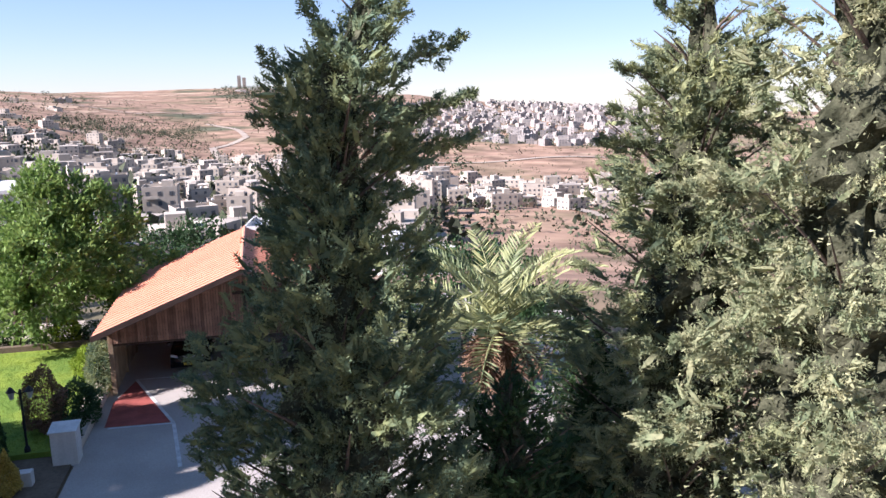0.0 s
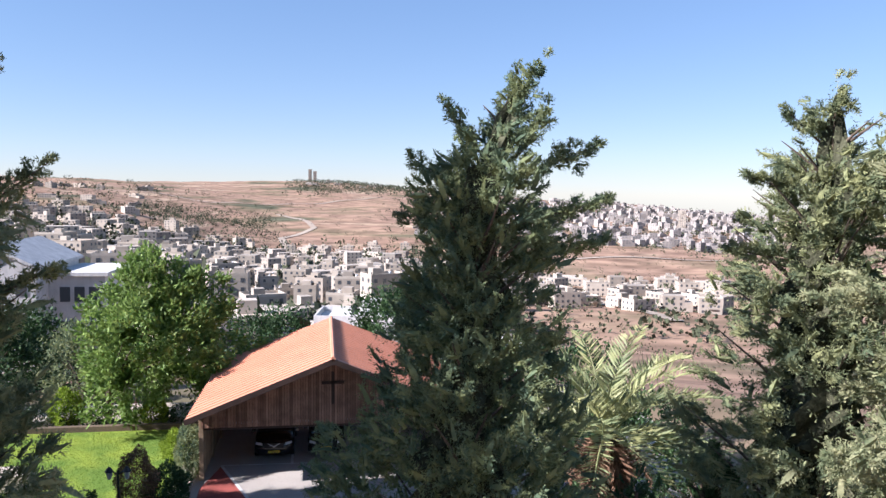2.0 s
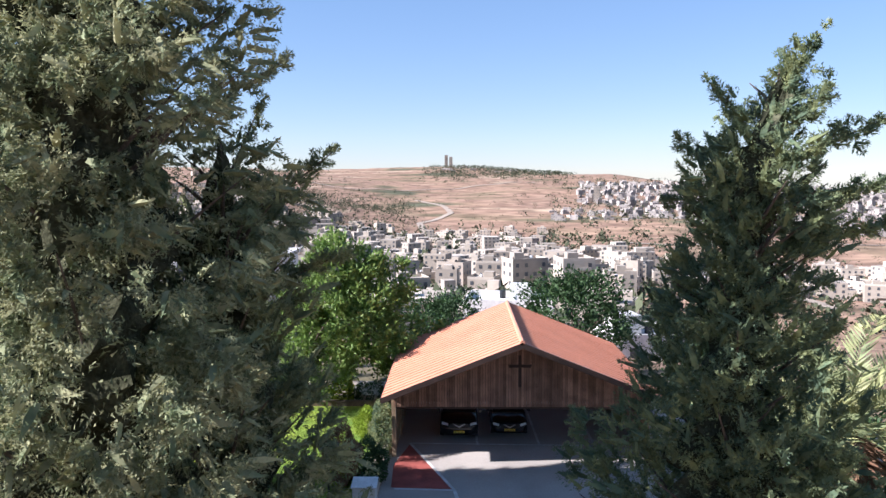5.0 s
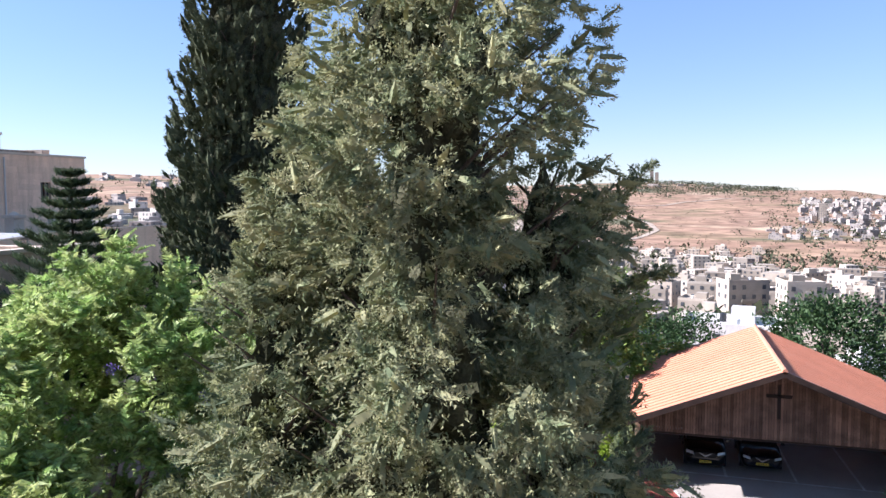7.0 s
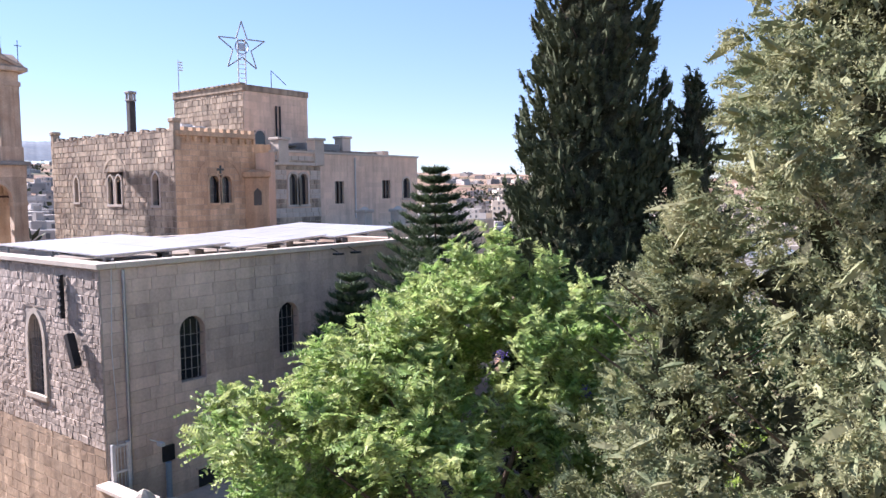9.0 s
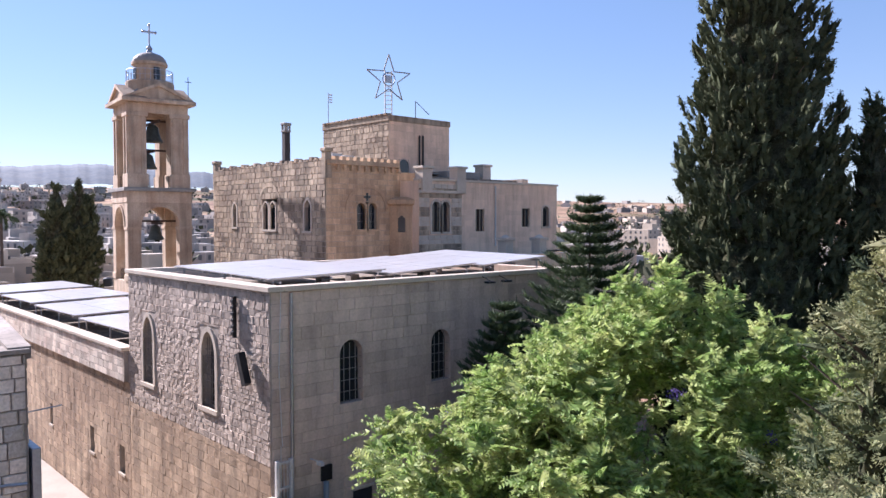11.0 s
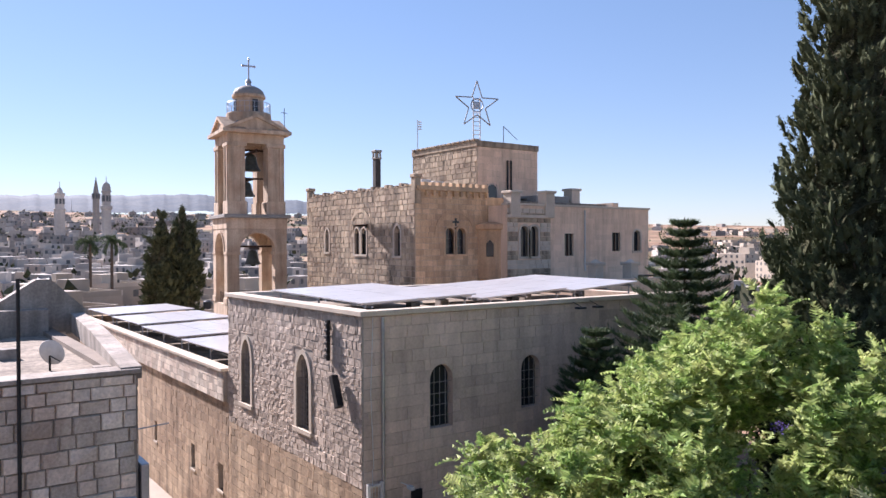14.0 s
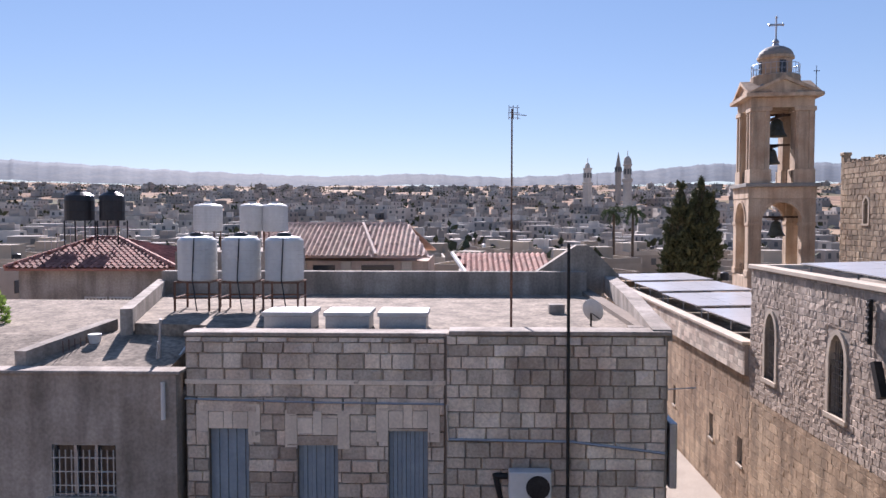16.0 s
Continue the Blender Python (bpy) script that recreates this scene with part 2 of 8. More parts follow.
LEAF_OLIVE = material("olive_cypress_leaf", (0.32, 0.33, 0.15), 0.75, scale=2.2, amount=0.3, fine=5, bump=0.0, second=(0.12, 0.155, 0.085), piece=0.2, see=0.3, spec=0.2)
LEAF_CYPRESS = material("cypress_leaf", (0.105, 0.12, 0.065), 0.8, scale=2.2, amount=0.3, fine=5, bump=0.0, second=(0.06, 0.07, 0.038), piece=0.14, see=0.1, spec=0.05)
LEAF_JACARANDA = material("jacaranda_leaf", (0.46, 0.51, 0.19), 0.65, scale=1.6, amount=0.25, fine=4, bump=0.0, second=(0.27, 0.4, 0.11), piece=0.35, see=0.42, spec=0.3)
LEAF_GREEN = material("green_leaf", (0.25, 0.34, 0.085), 0.6, scale=1.3, amount=0.25, fine=4, bump=0.0, second=(0.12, 0.2, 0.04), piece=0.3, see=0.35, spec=0.3)
# twig colour with the shade inside a crown painted in
SHADED_TWIGS = material("shaded_twigs", (0.095, 0.095, 0.058), 0.95, scale=3.0, amount=0.5, fine=18, bump=1.0, second=(0.04, 0.042, 0.025), spec=0.0)
LEAF_DARK = material("dark_green_leaf", (0.054, 0.102, 0.030), 0.65, scale=0.8, amount=0.25, fine=4, bump=0.0, second=(0.036, 0.072, 0.024), piece=0.4, see=0.25, spec=0.3)
LEAF_PINE = material("norfolk_pine_leaf", (0.09, 0.125, 0.06), 0.7, scale=1.5, amount=0.25, fine=5, bump=0.0, second=(0.06, 0.085, 0.04), piece=0.3, see=0.2, spec=0.25)
LEAF_PALM = material("palm_leaf", (0.38, 0.38, 0.16), 0.55, scale=0.8, amount=0.2, fine=5, bump=0.0, second=(0.2, 0.24, 0.11), piece=0.25, see=0.25, spec=0.4)
LEAF_BROWN = material("dead_leaf", (0.26, 0.155, 0.09), 0.85, scale=1.5, amount=0.3, fine=8, bump=0.0, second=(0.18, 0.10, 0.06), piece=0.4, see=0.15)
LEAF_YELLOW = material("golden_shrub_leaf", (0.66, 0.5, 0.12), 0.7, scale=2.0, amount=0.25, fine=8, bump=0.0, piece=0.35, see=0.3)
LEAF_LIME = material("lime_shrub_leaf", (0.26, 0.36, 0.03), 0.7, scale=2.0, amount=0.25, fine=8, bump=0.0, piece=0.35, see=0.35)
FLOWER = material("violet_flower", (0.20, 0.14, 0.42), 0.7, amount=0.2, bump=0.0, piece=0.3, see=0.3)
SCRUB = material("far_scrub", (0.075, 0.085, 0.045), 0.9, scale=0.1, amount=0.3, fine=2, bump=0.0, piece=0.4)
ROAD = material("dirt_road", (0.38, 0.31, 0.235), 0.95, scale=0.02, amount=0.15, fine=0.3, bump=0.0)


# ---- mesh helpers ----
def box(bm, x0, y0, z0, x1, y1, z1, bevel=0.0):
    v = [bm.verts.new(p) for p in ((x0, y0, z0), (x1, y0, z0), (x1, y1, z0), (x0, y1, z0), (x0, y0, z1), (x1, y0, z1), (x1, y1, z1), (x0, y1, z1))]
    f = [bm.faces.new([v[i] for i in q]) for q in ((3, 2, 1, 0), (4, 5, 6, 7), (0, 1, 5, 4), (1, 2, 6, 5), (2, 3, 7, 6), (3, 0, 4, 7))]
    if bevel:
        edges = list({e for q in f for e in q.edges})
        bmesh.ops.bevel(bm, geom=edges, offset=bevel, segments=2, affect="EDGES", profile=0.5)
    return v


def tube(bm, a, b, r0, r1=None, n=8, cap=True):
    a, b = Vector(a), Vector(b)
    r1 = r0 if r1 is None else r1
    turn = (b - a).to_track_quat("Z", "Y").to_matrix()
    rings = []
    for p, r in ((a, r0), (b, r1)):
        rings.append([bm.verts.new(p + turn @ Vector((r * math.cos(2 * math.pi * i / n), r * math.sin(2 * math.pi * i / n), 0))) for i in range(n)])
    for i in range(n):
        bm.faces.new((rings[0][i], rings[0][(i + 1) % n], rings[1][(i + 1) % n], rings[1][i]))
    if cap:
        bm.faces.new(rings[0][::-1])
        bm.faces.new(rings[1])


def lathe(bm, centre, profile, n=20):
    """A turned form: profile is a list of (radius, height)."""
    c = Vector(centre)
    rings = [[bm.verts.new(c + Vector((max(r, 0.001) * math.cos(2 * math.pi * i / n), max(r, 0.001) * math.sin(2 * math.pi * i / n), z))) for i in range(n)] for r, z in profile]
    for a, b in zip(rings, rings[1:]):
        for i in range(n):
            bm.faces.new((a[i], a[(i + 1) % n], b[(i + 1) % n], b[i]))
    bm.faces.new(rings[0][::-1])
    bm.faces.new(rings[-1])


def prism(bm, outline, way):
    """A flat outline (points) pushed along way."""
    way = Vector(way)
    a = [bm.verts.new(p) for p in outline]
    b = [bm.verts.new(Vector(p) + way) for p in outline]
    bm.faces.new(a[::-1])
    bm.faces.new(b)
    for i in range(len(a)):
        j = (i + 1) % len(a)
        bm.faces.new((a[i], a[j], b[j], b[i]))


def finish(name, bm, mat, smooth=False):
    bmesh.ops.recalc_face_normals(bm, faces=bm.faces)
    me = bpy.data.meshes.new(name)
    bm.to_mesh(me)
    bm.free()
    me.materials.append(mat)
    if smooth:
        for p in me.polygons:
            p.use_smooth = True
    return me


def thing(name, label, category, at=(0, 0, 0), group="", kind=""):
    ob = new(name)
    ob.location = at
    ob.empty_display_size = 0.3
    return tagged(ob, label, category, group, kind)


def hang(ob, parent):
    ob.parent = parent
    ob.matrix_parent_inverse = Matrix.Translation(-parent.location)
    return ob


def part(name, bm, mat, parent, label="", smooth=False):
    ob = new(name, finish(name, bm, mat, smooth))
    if label:
        ob["label"] = label
    return hang(ob, parent)


def shift_thing(ob, m):
    """Turns, scales and moves a finished thing with its parts."""
    parts = list(ob.children)
    ob.location = m @ ob.location
    for c in parts:
        c.data.transform(m)
        c.matrix_parent_inverse = Matrix.Translation(-ob.location)


def turned(centre, degrees, size=(1, 1, 1)):
    c = Matrix.Translation(centre)
    return c @ Matrix.Rotation(radians(degrees), 4, "Z") @ Matrix.Diagonal((*size, 1)) @ c.inverted()


def solid(name, bm, mat, label, category, group="", kind="", smooth=False):
    return tagged(new(name, finish(name, bm, mat, smooth)), label, category, group, kind)


def fast_mesh(name, verts, faces, mats, index=None, smooth=False):
    """A mesh from arrays: faces all with the same number of corners."""
    me = bpy.data.meshes.new(name)
    verts, faces = np.asarray(verts, np.float32), np.asarray(faces, np.int32)
    k = faces.shape[1]
    me.vertices.add(len(verts))
    me.vertices.foreach_set("co", verts.ravel())
    me.loops.add(faces.size)
    me.loops.foreach_set("vertex_index", faces.ravel())
    me.polygons.add(len(faces))
    me.polygons.foreach_set("loop_start", np.arange(0, faces.size, k, dtype=np.int32))
    me.polygons.foreach_set("loop_total", np.full(len(faces), k, np.int32))
    for m in mats:
        me.materials.append(m)
    if index is not None:
        me.polygons.foreach_set("material_index", np.asarray(index, np.int32))
    me.polygons.foreach_set("use_smooth", np.full(len(faces), bool(smooth)))
    me.update(calc_edges=True)
    return me


def unit(v):
    return v / np.maximum(np.linalg.norm(v, axis=-1, keepdims=True), 1e-9)


def leaf_quads(base, way, length, width):
    """Narrow diamond leaves: arrays of base points, directions, lengths and half widths."""
    n = len(base)
    way = unit(way)
    side = unit(np.cross(way, RNG.normal(size=(n, 3))))
    ln, wd = np.broadcast_to(length, n)[:, None], np.broadcast_to(width, n)[:, None]
    mid = base + way * ln * 0.45
    v = np.stack([base, mid + side * wd, base + way * ln, mid - side * wd], 1).reshape(-1, 3)
    return v, np.arange(4 * n).reshape(-1, 4)


def leaf_blades(base, way, length, width):
    """Pointed three-cornered blades, for foliage too fine for full leaves."""
    n = len(base)
    way = unit(way)
    side = unit(np.cross(way, RNG.normal(size=(n, 3))))
    ln, wd = np.broadcast_to(length, n)[:, None], np.broadcast_to(width, n)[:, None]
    v = np.stack([base + side * wd, base + way * ln, base - side * wd], 1).reshape(-1, 3)
    return v, np.arange(3 * n).reshape(-1, 3)


# ---- ground and far hills ----
EYE = Vector((-5.0, 0.5, 12.6))
PROFILES = {
    -180: ((60, 0), (250, 2), (500, 14), (900, 36), (1600, 66), (2600, 108), (3600, 96), (4900, 60)),
    -125: ((60, 0), (250, 0), (500, 12), (900, 34), (1600, 66), (2600, 108), (3600, 96), (4900, 60)),
    -70: ((60, -2), (250, -2), (500, 10), (900, 34), (1600, 66), (2600, 112), (3600, 96), (4900, 60)),
    -36: ((60, -2), (150, -6), (400, -10), (900, 2), (1600, 32), (2600, 74), (3600, 60), (4900, 40)),
    -20: ((60, -2), (150, -18), (300, -24), (550, -22), (1000, -16), (1500, 10), (2300, 46), (4900, 20)),
    -2: ((60, -2), (140, -20), (350, -44), (650, -62), (950, -62), (1400, -40), (2200, 8), (3000, 54), (4900, 20)),
    10: ((60, -2), (140, -20), (350, -44), (650, -62), (950, -62), (1400, -40), (2000, -6), (2800, 18), (4900, -20)),
    20: ((60, -2), (140, -20), (280, -42), (480, -56), (750, -62), (1050, -60), (1700, -34), (2400, -6), (4900, -120)),
    32: ((60, -2), (140, -20), (280, -42), (480, -56), (750, -62), (1050, -62), (1700, -54), (2400, -44), (4900, -160)),
    75: ((60, 0), (250, -20), (700, -40), (1600, -30), (2600, -20), (4900, -40)),
    180: ((60, 0), (250, 2), (500, 14), (900, 36), (1600, 66), (2600, 108), (3600, 96), (4900, 60)),
}
_angles = sorted(PROFILES)


def ground_z(az, r):
    """Height of the land at azimuth az (degrees clockwise from +y) and distance r from the eye's foot; arrays."""
    az, r = np.asarray(az, float), np.asarray(r, float)
    rows = np.stack([np.interp(r, [48] + [p[0] for p in PROFILES[a]], [-0.02] + [p[1] for p in PROFILES[a]]) for a in _angles])
    k = np.clip(np.searchsorted(_angles, az, side="right") - 1, 0, len(_angles) - 2)
    lo, hi = np.array(_angles)[k], np.array(_angles)[k + 1]
    f = (az - lo) / (hi - lo)
    f = f * f * (3 - 2 * f)
    flat = np.arange(rows.shape[1]) if rows.ndim == 2 else None
    z = rows[k, flat] * (1 - f) + rows[k + 1, flat] * f
    a = np.radians(az)
    x, y = r * np.sin(a), r * np.cos(a)
    rough = np.clip((r - 60) / 500, 0, 1)
    z = z + rough * (3.5 * np.sin(x * 0.011 + 1.3) * np.cos(y * 0.009) + 2.0 * np.sin(x * 0.031) * np.sin(y * 0.027 + 0.7) + 5 * np.clip((r - 1000) / 1500, 0, 1) * np.sin(x * 0.0042 + 0.5) * np.cos(y * 0.0023))
    return z


def ground_at(x, y):
    dx, dy = np.asarray(x, float) - EYE.x, np.asarray(y, float) - EYE.y
    return ground_z(np.degrees(np.arctan2(dx, dy)).ravel(), np.hypot(dx, dy).ravel())


az_steps = np.concatenate([np.arange(-180, -130, 3.0), np.arange(-130, 40, 0.5), np.arange(40, 179, 3.0), [180.0]])
r_steps = np.concatenate([[0.01, 20, 40, 47.9], np.geomspace(52, 4900, 130)])
A, R = np.meshgrid(az_steps, r_steps)
Z = np.where(R.ravel() < 48, -0.02, ground_z(A.ravel(), R.ravel()))
V = np.stack([EYE.x + R.ravel() * np.sin(np.radians(A.ravel())), EYE.y + R.ravel() * np.cos(np.radians(A.ravel())), Z], 1)
na, nr = len(az_steps), len(r_steps)
i, j = np.meshgrid(np.arange(na - 1), np.arange(nr - 1))
q = (j * na + i).ravel()
F = np.stack([q, q + na, q + na + 1, q + 1], 1)
tagged(new("ground", fast_mesh("ground", V, F, [SOIL], smooth=True)), "dry brown hills and terraced valley slopes reaching the horizon", "ground", kind="structure")


def slab(name, x0, y0, x1, y1, z0, z1, mat, label, category, kind="structure"):
    bm = bmesh.new()
    box(bm, x0, y0, z0, x1, y1, z1)
    return solid(name, bm, mat, label, category, kind=kind)


slab("pavement", -7.9, 2.0, 16.0, 47.0, -0.1, 0.03, ASPHALT, "worn grey asphalt parking yard", "pavement")
slab("road", -92.0, 3.45, -20.0, 10.5, -0.3, 0.02, PAVING, "pale sunlit paved lane between house and church", "road")
slab("garden_bed", -28.4, 11.6, -8.0, 29.4, -0.1, 0.06, DIRT, "bare brown soil of a tree garden", "ground")


def paint(points, mat, label, z=0.034):
    bm = bmesh.new()
    prism(bm, [(x, y, z) for x, y in points], (0, 0, 0.003))
    return solid("road_marking", bm, mat, label, "road marking", kind="structure")


def stripe(a, b, w, z=0.036):
    a, b = Vector(a), Vector(b)
    n = (b - a).normalized()
    n = Vector((-n.y, n.x)) * w / 2
    return paint([a - n, b - n, b + n, a + n], WHITE_LINE, "worn white painted line on asphalt", z)


paint([(-7.0, 35.75), (-4.95, 30.6), (-7.45, 30.75), (-7.55, 33.2)], RED_LINE, "faded red painted wedge on asphalt")
stripe((-6.98, 35.9), (-4.85, 30.5), 0.13, 0.039)
stripe((-4.85, 30.5), (-4.25, 26.6), 0.14, 0.039)
stripe((-7.3, 30.62), (-4.9, 30.5), 0.12, 0.0385)
stripe((-7.0, 35.92), (4.1, 35.6), 0.11, 0.0395)
for x in (-3.78, -0.86, 1.75):
    stripe((x, 35.7), (x - 0.15, 41.5), 0.11, 0.039)


# ---- lawn, grass and edges ----
slab("lawn", -19.5, 28.6, -8.7, 41.0, -0.1, 0.26, GRASS, "bright green mown lawn in low sun", "lawn")
n = 45000
P = np.stack([RNG.uniform(-19.4, -8.75, n), RNG.uniform(28.7, 40.9, n), np.full(n, 0.255)], 1)
v, f = leaf_quads(P, RNG.normal(size=(n, 3)) * 0.45 + [0, 0, 1], RNG.uniform(0.05, 0.1, n), 0.008)
tagged(new("grass", fast_mesh("grass", v, f, [GRASS])), "short bright green lawn grass", "grass", kind="stuff")
bm = bmesh.new()
box(bm, -8.72, 28.5, -0.05, -7.92, 43.0, 0.32, 0.03)
solid("planting_bed", bm, TRIM, "raised stone-edged planting bed beside the yard", "kerb", kind="structure")
bm = bmesh.new()
box(bm, -20.0, 41.0, -0.05, -8.0, 41.3, 0.55, 0.03)
solid("garden_wall", bm, DIRT, "low earth-coloured garden wall behind the lawn", "wall", kind="structure")
bm = bmesh.new()
box(bm, -15.0, 26.4, -0.05, -8.9, 26.75, 0.55, 0.03)
solid("garden_wall", bm, WHITE_PAINT, "low white garden wall in front of the shrubs", "wall", kind="structure")


# ---- trees ----
def limbs(bm, axis, zs, rs, count, top, seed):
    rng = np.random.default_rng(seed)
    for _ in range(count):
        z = rng.uniform(zs[0] + 1.0, zs[-1] - 0.6)
        r, a = np.interp(z, zs, rs) * rng.uniform(0.7, 1.0), rng.uniform(0, 2 * math.pi)
        p = Vector(axis(z - 0.5 * r))
        q = Vector(axis(z)) + Vector((r * 0.55 * math.cos(a), r * 0.55 * math.sin(a), 0.0))
        s = Vector(axis(z)) + Vector((r * math.cos(a), r * math.sin(a), 0.35 * r))
        tube(bm, p, q, 0.05, 0.03, 5, False)
        tube(bm, q, s, 0.03, 0.008, 5, False)


def plumes(base, way, length, radius, leaves, leaf, rng, core=0.45):
    """Spindle-shaped tufts of many small scale-like sprays that overlap like shingles."""
    n = len(base)
    way = unit(way)
    u = unit(np.cross(way, rng.normal(size=(n, 3))))
    w = np.cross(way, u)
    L, R = np.broadcast_to(length, n), np.broadcast_to(radius, n)
    ts, ks = (0.0, 0.45, 1.0), (0.2, core, 0.04)
    ang = np.arange(3) * math.pi / 1.5
    rings = []
    for t, k in zip(ts, ks):
        q = (R * k)[:, None, None] * rng.uniform(0.6, 1.3, (n, 3, 1))
        rings.append(base[:, None] + (way * L[:, None])[:, None] * t + q * (np.cos(ang)[None, :, None] * u[:, None] + np.sin(ang)[None, :, None] * w[:, None]))
    v1 = np.stack(rings, 1).reshape(-1, 3)
    cell = np.array([c for i in range(2) for j in range(3) for c in ((i * 3 + j, i * 3 + (j + 1) % 3, i * 3 + 3 + j), (i * 3 + (j + 1) % 3, i * 3 + 3 + (j + 1) % 3, i * 3 + 3 + j))])
    f1 = (np.arange(n)[:, None, None] * 9 + cell[None]).reshape(-1, 3)
    m = n * leaves
    t = rng.uniform(0.0, 1.0, m)
    p = rng.uniform(0, 2 * math.pi, m)
    rad = np.cos(p)[:, None] * np.repeat(u, leaves, 0) + np.sin(p)[:, None] * np.repeat(w, leaves, 0)
    W = np.repeat(way, leaves, 0)
    prof = np.interp(t, (0.0, 0.4, 1.0), (0.3, 0.85, 0.1)) * rng.uniform(0.45, 1.2, m)
    at = np.repeat(base, leaves, 0) + W * (np.repeat(L, leaves) * t)[:, None] + rad * (np.repeat(R, leaves) * prof)[:, None]
    d = unit(W * 0.6 + rad * 0.6 + rng.normal(0, 0.4, (m, 3)))
    side = unit(np.cross(d, rad) + rng.normal(0, 0.4, (m, 3)))
    ln = (leaf[0] * rng.uniform(0.6, 1.4, m))[:, None]
    wd = (leaf[1] * rng.uniform(0.7, 1.3, m))[:, None]
    v = np.stack([at + side * wd, at + d * ln, at - side * wd], 1).reshape(-1, 3)
    if not core:
        return v, np.arange(3 * m).reshape(-1, 3)
    return np.concatenate([v1, v]), np.concatenate([f1, np.arange(3 * m).reshape(-1, 3) + len(v1)])


def conifer(name, label, at, lean, zs, rs, boughs, per, leaf, mat, seed, rise=0.5, droop=0.0, tuft=(0.42, 0.12), strays=(), rough=0.14, leaves=26, inner=0.8, base=0.0, wild=0.38, core=0.42, heart=0.36, bend=2):
    """An evergreen: tapered trunk, limbs, and boughs that end in groups of feathery tufts. zs, rs: heights and radii of the crown; strays: boughs that stand out."""
    rng = np.random.default_rng(seed)
    x, y = at
    top = zs[-1]

    def axis(z):
        k = max(z, 0) / top
        return (x + lean[0] * k ** bend, y + lean[1] * k ** bend, z)

    tree = thing(name, label, "tree", (x, y, base))
    bm = bmesh.new()
    steps = np.linspace(base - 0.1, top * 0.96, 9)
    for a, b in zip(steps, steps[1:]):
        tube(bm, axis(a), axis(b), 0.3 * (1 - max(a, 0) / top) + 0.02, 0.3 * (1 - b / top) + 0.02, 9, False)
    limbs(bm, axis, zs, rs, 60, top, seed)
    for s in strays:
        tube(bm, axis(s[0]), Vector(axis(s[0])) + Vector((s[2] * math.cos(radians(s[1])), s[2] * math.sin(radians(s[1])), s[3])), 0.035, 0.008, 5, False)
    part("trunk", bm, BARK, tree, smooth=True)
    zz = np.linspace(zs[0], zs[-1], 400)
    w = np.interp(zz, zs, rs) + 0.12
    zb = rng.choice(zz, boughs, p=w / w.sum())
    ab = rng.uniform(0, 2 * math.pi, boughs)
    R = np.interp(zb, zs, rs)
    wave = np.sin(3 * ab + 0.9 * zb + seed) + np.sin(2 * ab - 1.7 * zb + 2.0) + 0.7 * np.sin(5 * ab + 2.6 * zb)
    hollow = np.where(wave < -0.9, 1.0 - 1.6 * rough, 1.0)
    rb = np.maximum(R * hollow * (0.98 + rough * 0.5 * wave + rng.uniform(-rough, rough * 0.6, boughs)) - 0.55 * tuft[0], 0.02)
    # the tufts of one bough lie in a flattened fan round its end
    t = rng.uniform(0.0, 1.0, (boughs, per)) ** 0.6
    fan = np.minimum(0.3 + 0.12 * R, 0.62)[:, None]
    off = rng.normal(0, 0.5, (boughs, per)) * fan * (1.15 - 0.6 * t)
    back = (1 - t) * np.minimum(0.5 * R + 0.1, 1.1)[:, None]
    r = np.maximum(rb[:, None] - back, 0.0)
    z = zb[:, None] + rise * (t - 0.75) * np.minimum(R, 1.2)[:, None] * 0.8 + rng.normal(0, 0.16, (boughs, per)) - 0.12 * np.abs(off)
    ca, sa = np.cos(ab)[:, None], np.sin(ab)[:, None]
    zf = z.ravel()
    ax = np.array([axis(k) for k in zf])
    C = np.stack([ax[:, 0] + (r * ca - off * sa).ravel(), ax[:, 1] + (r * sa + off * ca).ravel(), zf], 1)
    way = np.stack([(ca - 0.9 * off * sa / fan).ravel(), (sa + 0.9 * off * ca / fan).ravel(), np.full(boughs * per, rise)], 1)
    way = unit(way) + rng.normal(0, wild, way.shape)
    way[:, 2] -= droop * rng.uniform(0, 1.6, len(way))
    size = np.repeat(np.clip(0.55 + 0.3 * R, 0.5, 1.0), per) * rng.uniform(0.6, 1.3, len(C))
    for s in strays:
        m = int(22 * s[2])
        q = np.linspace(0.12, 1.0, m)[:, None]
        o = np.array([math.cos(radians(s[1])), math.sin(radians(s[1])), s[3] / s[2]])
        C = np.concatenate([C, np.array(axis(s[0])) + o * s[2] * q + rng.normal(0, 0.17, (m, 3)) * (1.2 - q)])
        way = np.concatenate([way, unit(o[None] + [0, 0, 0.25]) + rng.normal(0, 0.4, (m, 3))])
        size = np.concatenate([size, 0.8 * (1.15 - 0.5 * q[:, 0])])
    v, f = plumes(C, way, tuft[0] * size, tuft[1] * size ** 0.7, leaves, leaf, rng, core)
    # coarse inner foliage round the trunk
    m = int(boughs * per * 2.5)
    z = rng.choice(zz, m, p=w / w.sum())
    a = rng.uniform(0, 2 * math.pi, m)
    r = np.interp(z, zs, rs) * rng.uniform(0.3, inner, m)
    ax = np.array([axis(k) for k in z])
    v2, f2 = leaf_blades(np.stack([ax[:, 0] + r * np.cos(a), ax[:, 1] + r * np.sin(a), z], 1), rng.normal(size=(m, 3)), np.minimum(0.12, 0.05 + 0.03 * r), 0.01 + 0.006 * np.minimum(r, 2.0))
    v, f = np.concatenate([v, v2]), np.concatenate([f, f2 + len(v)])
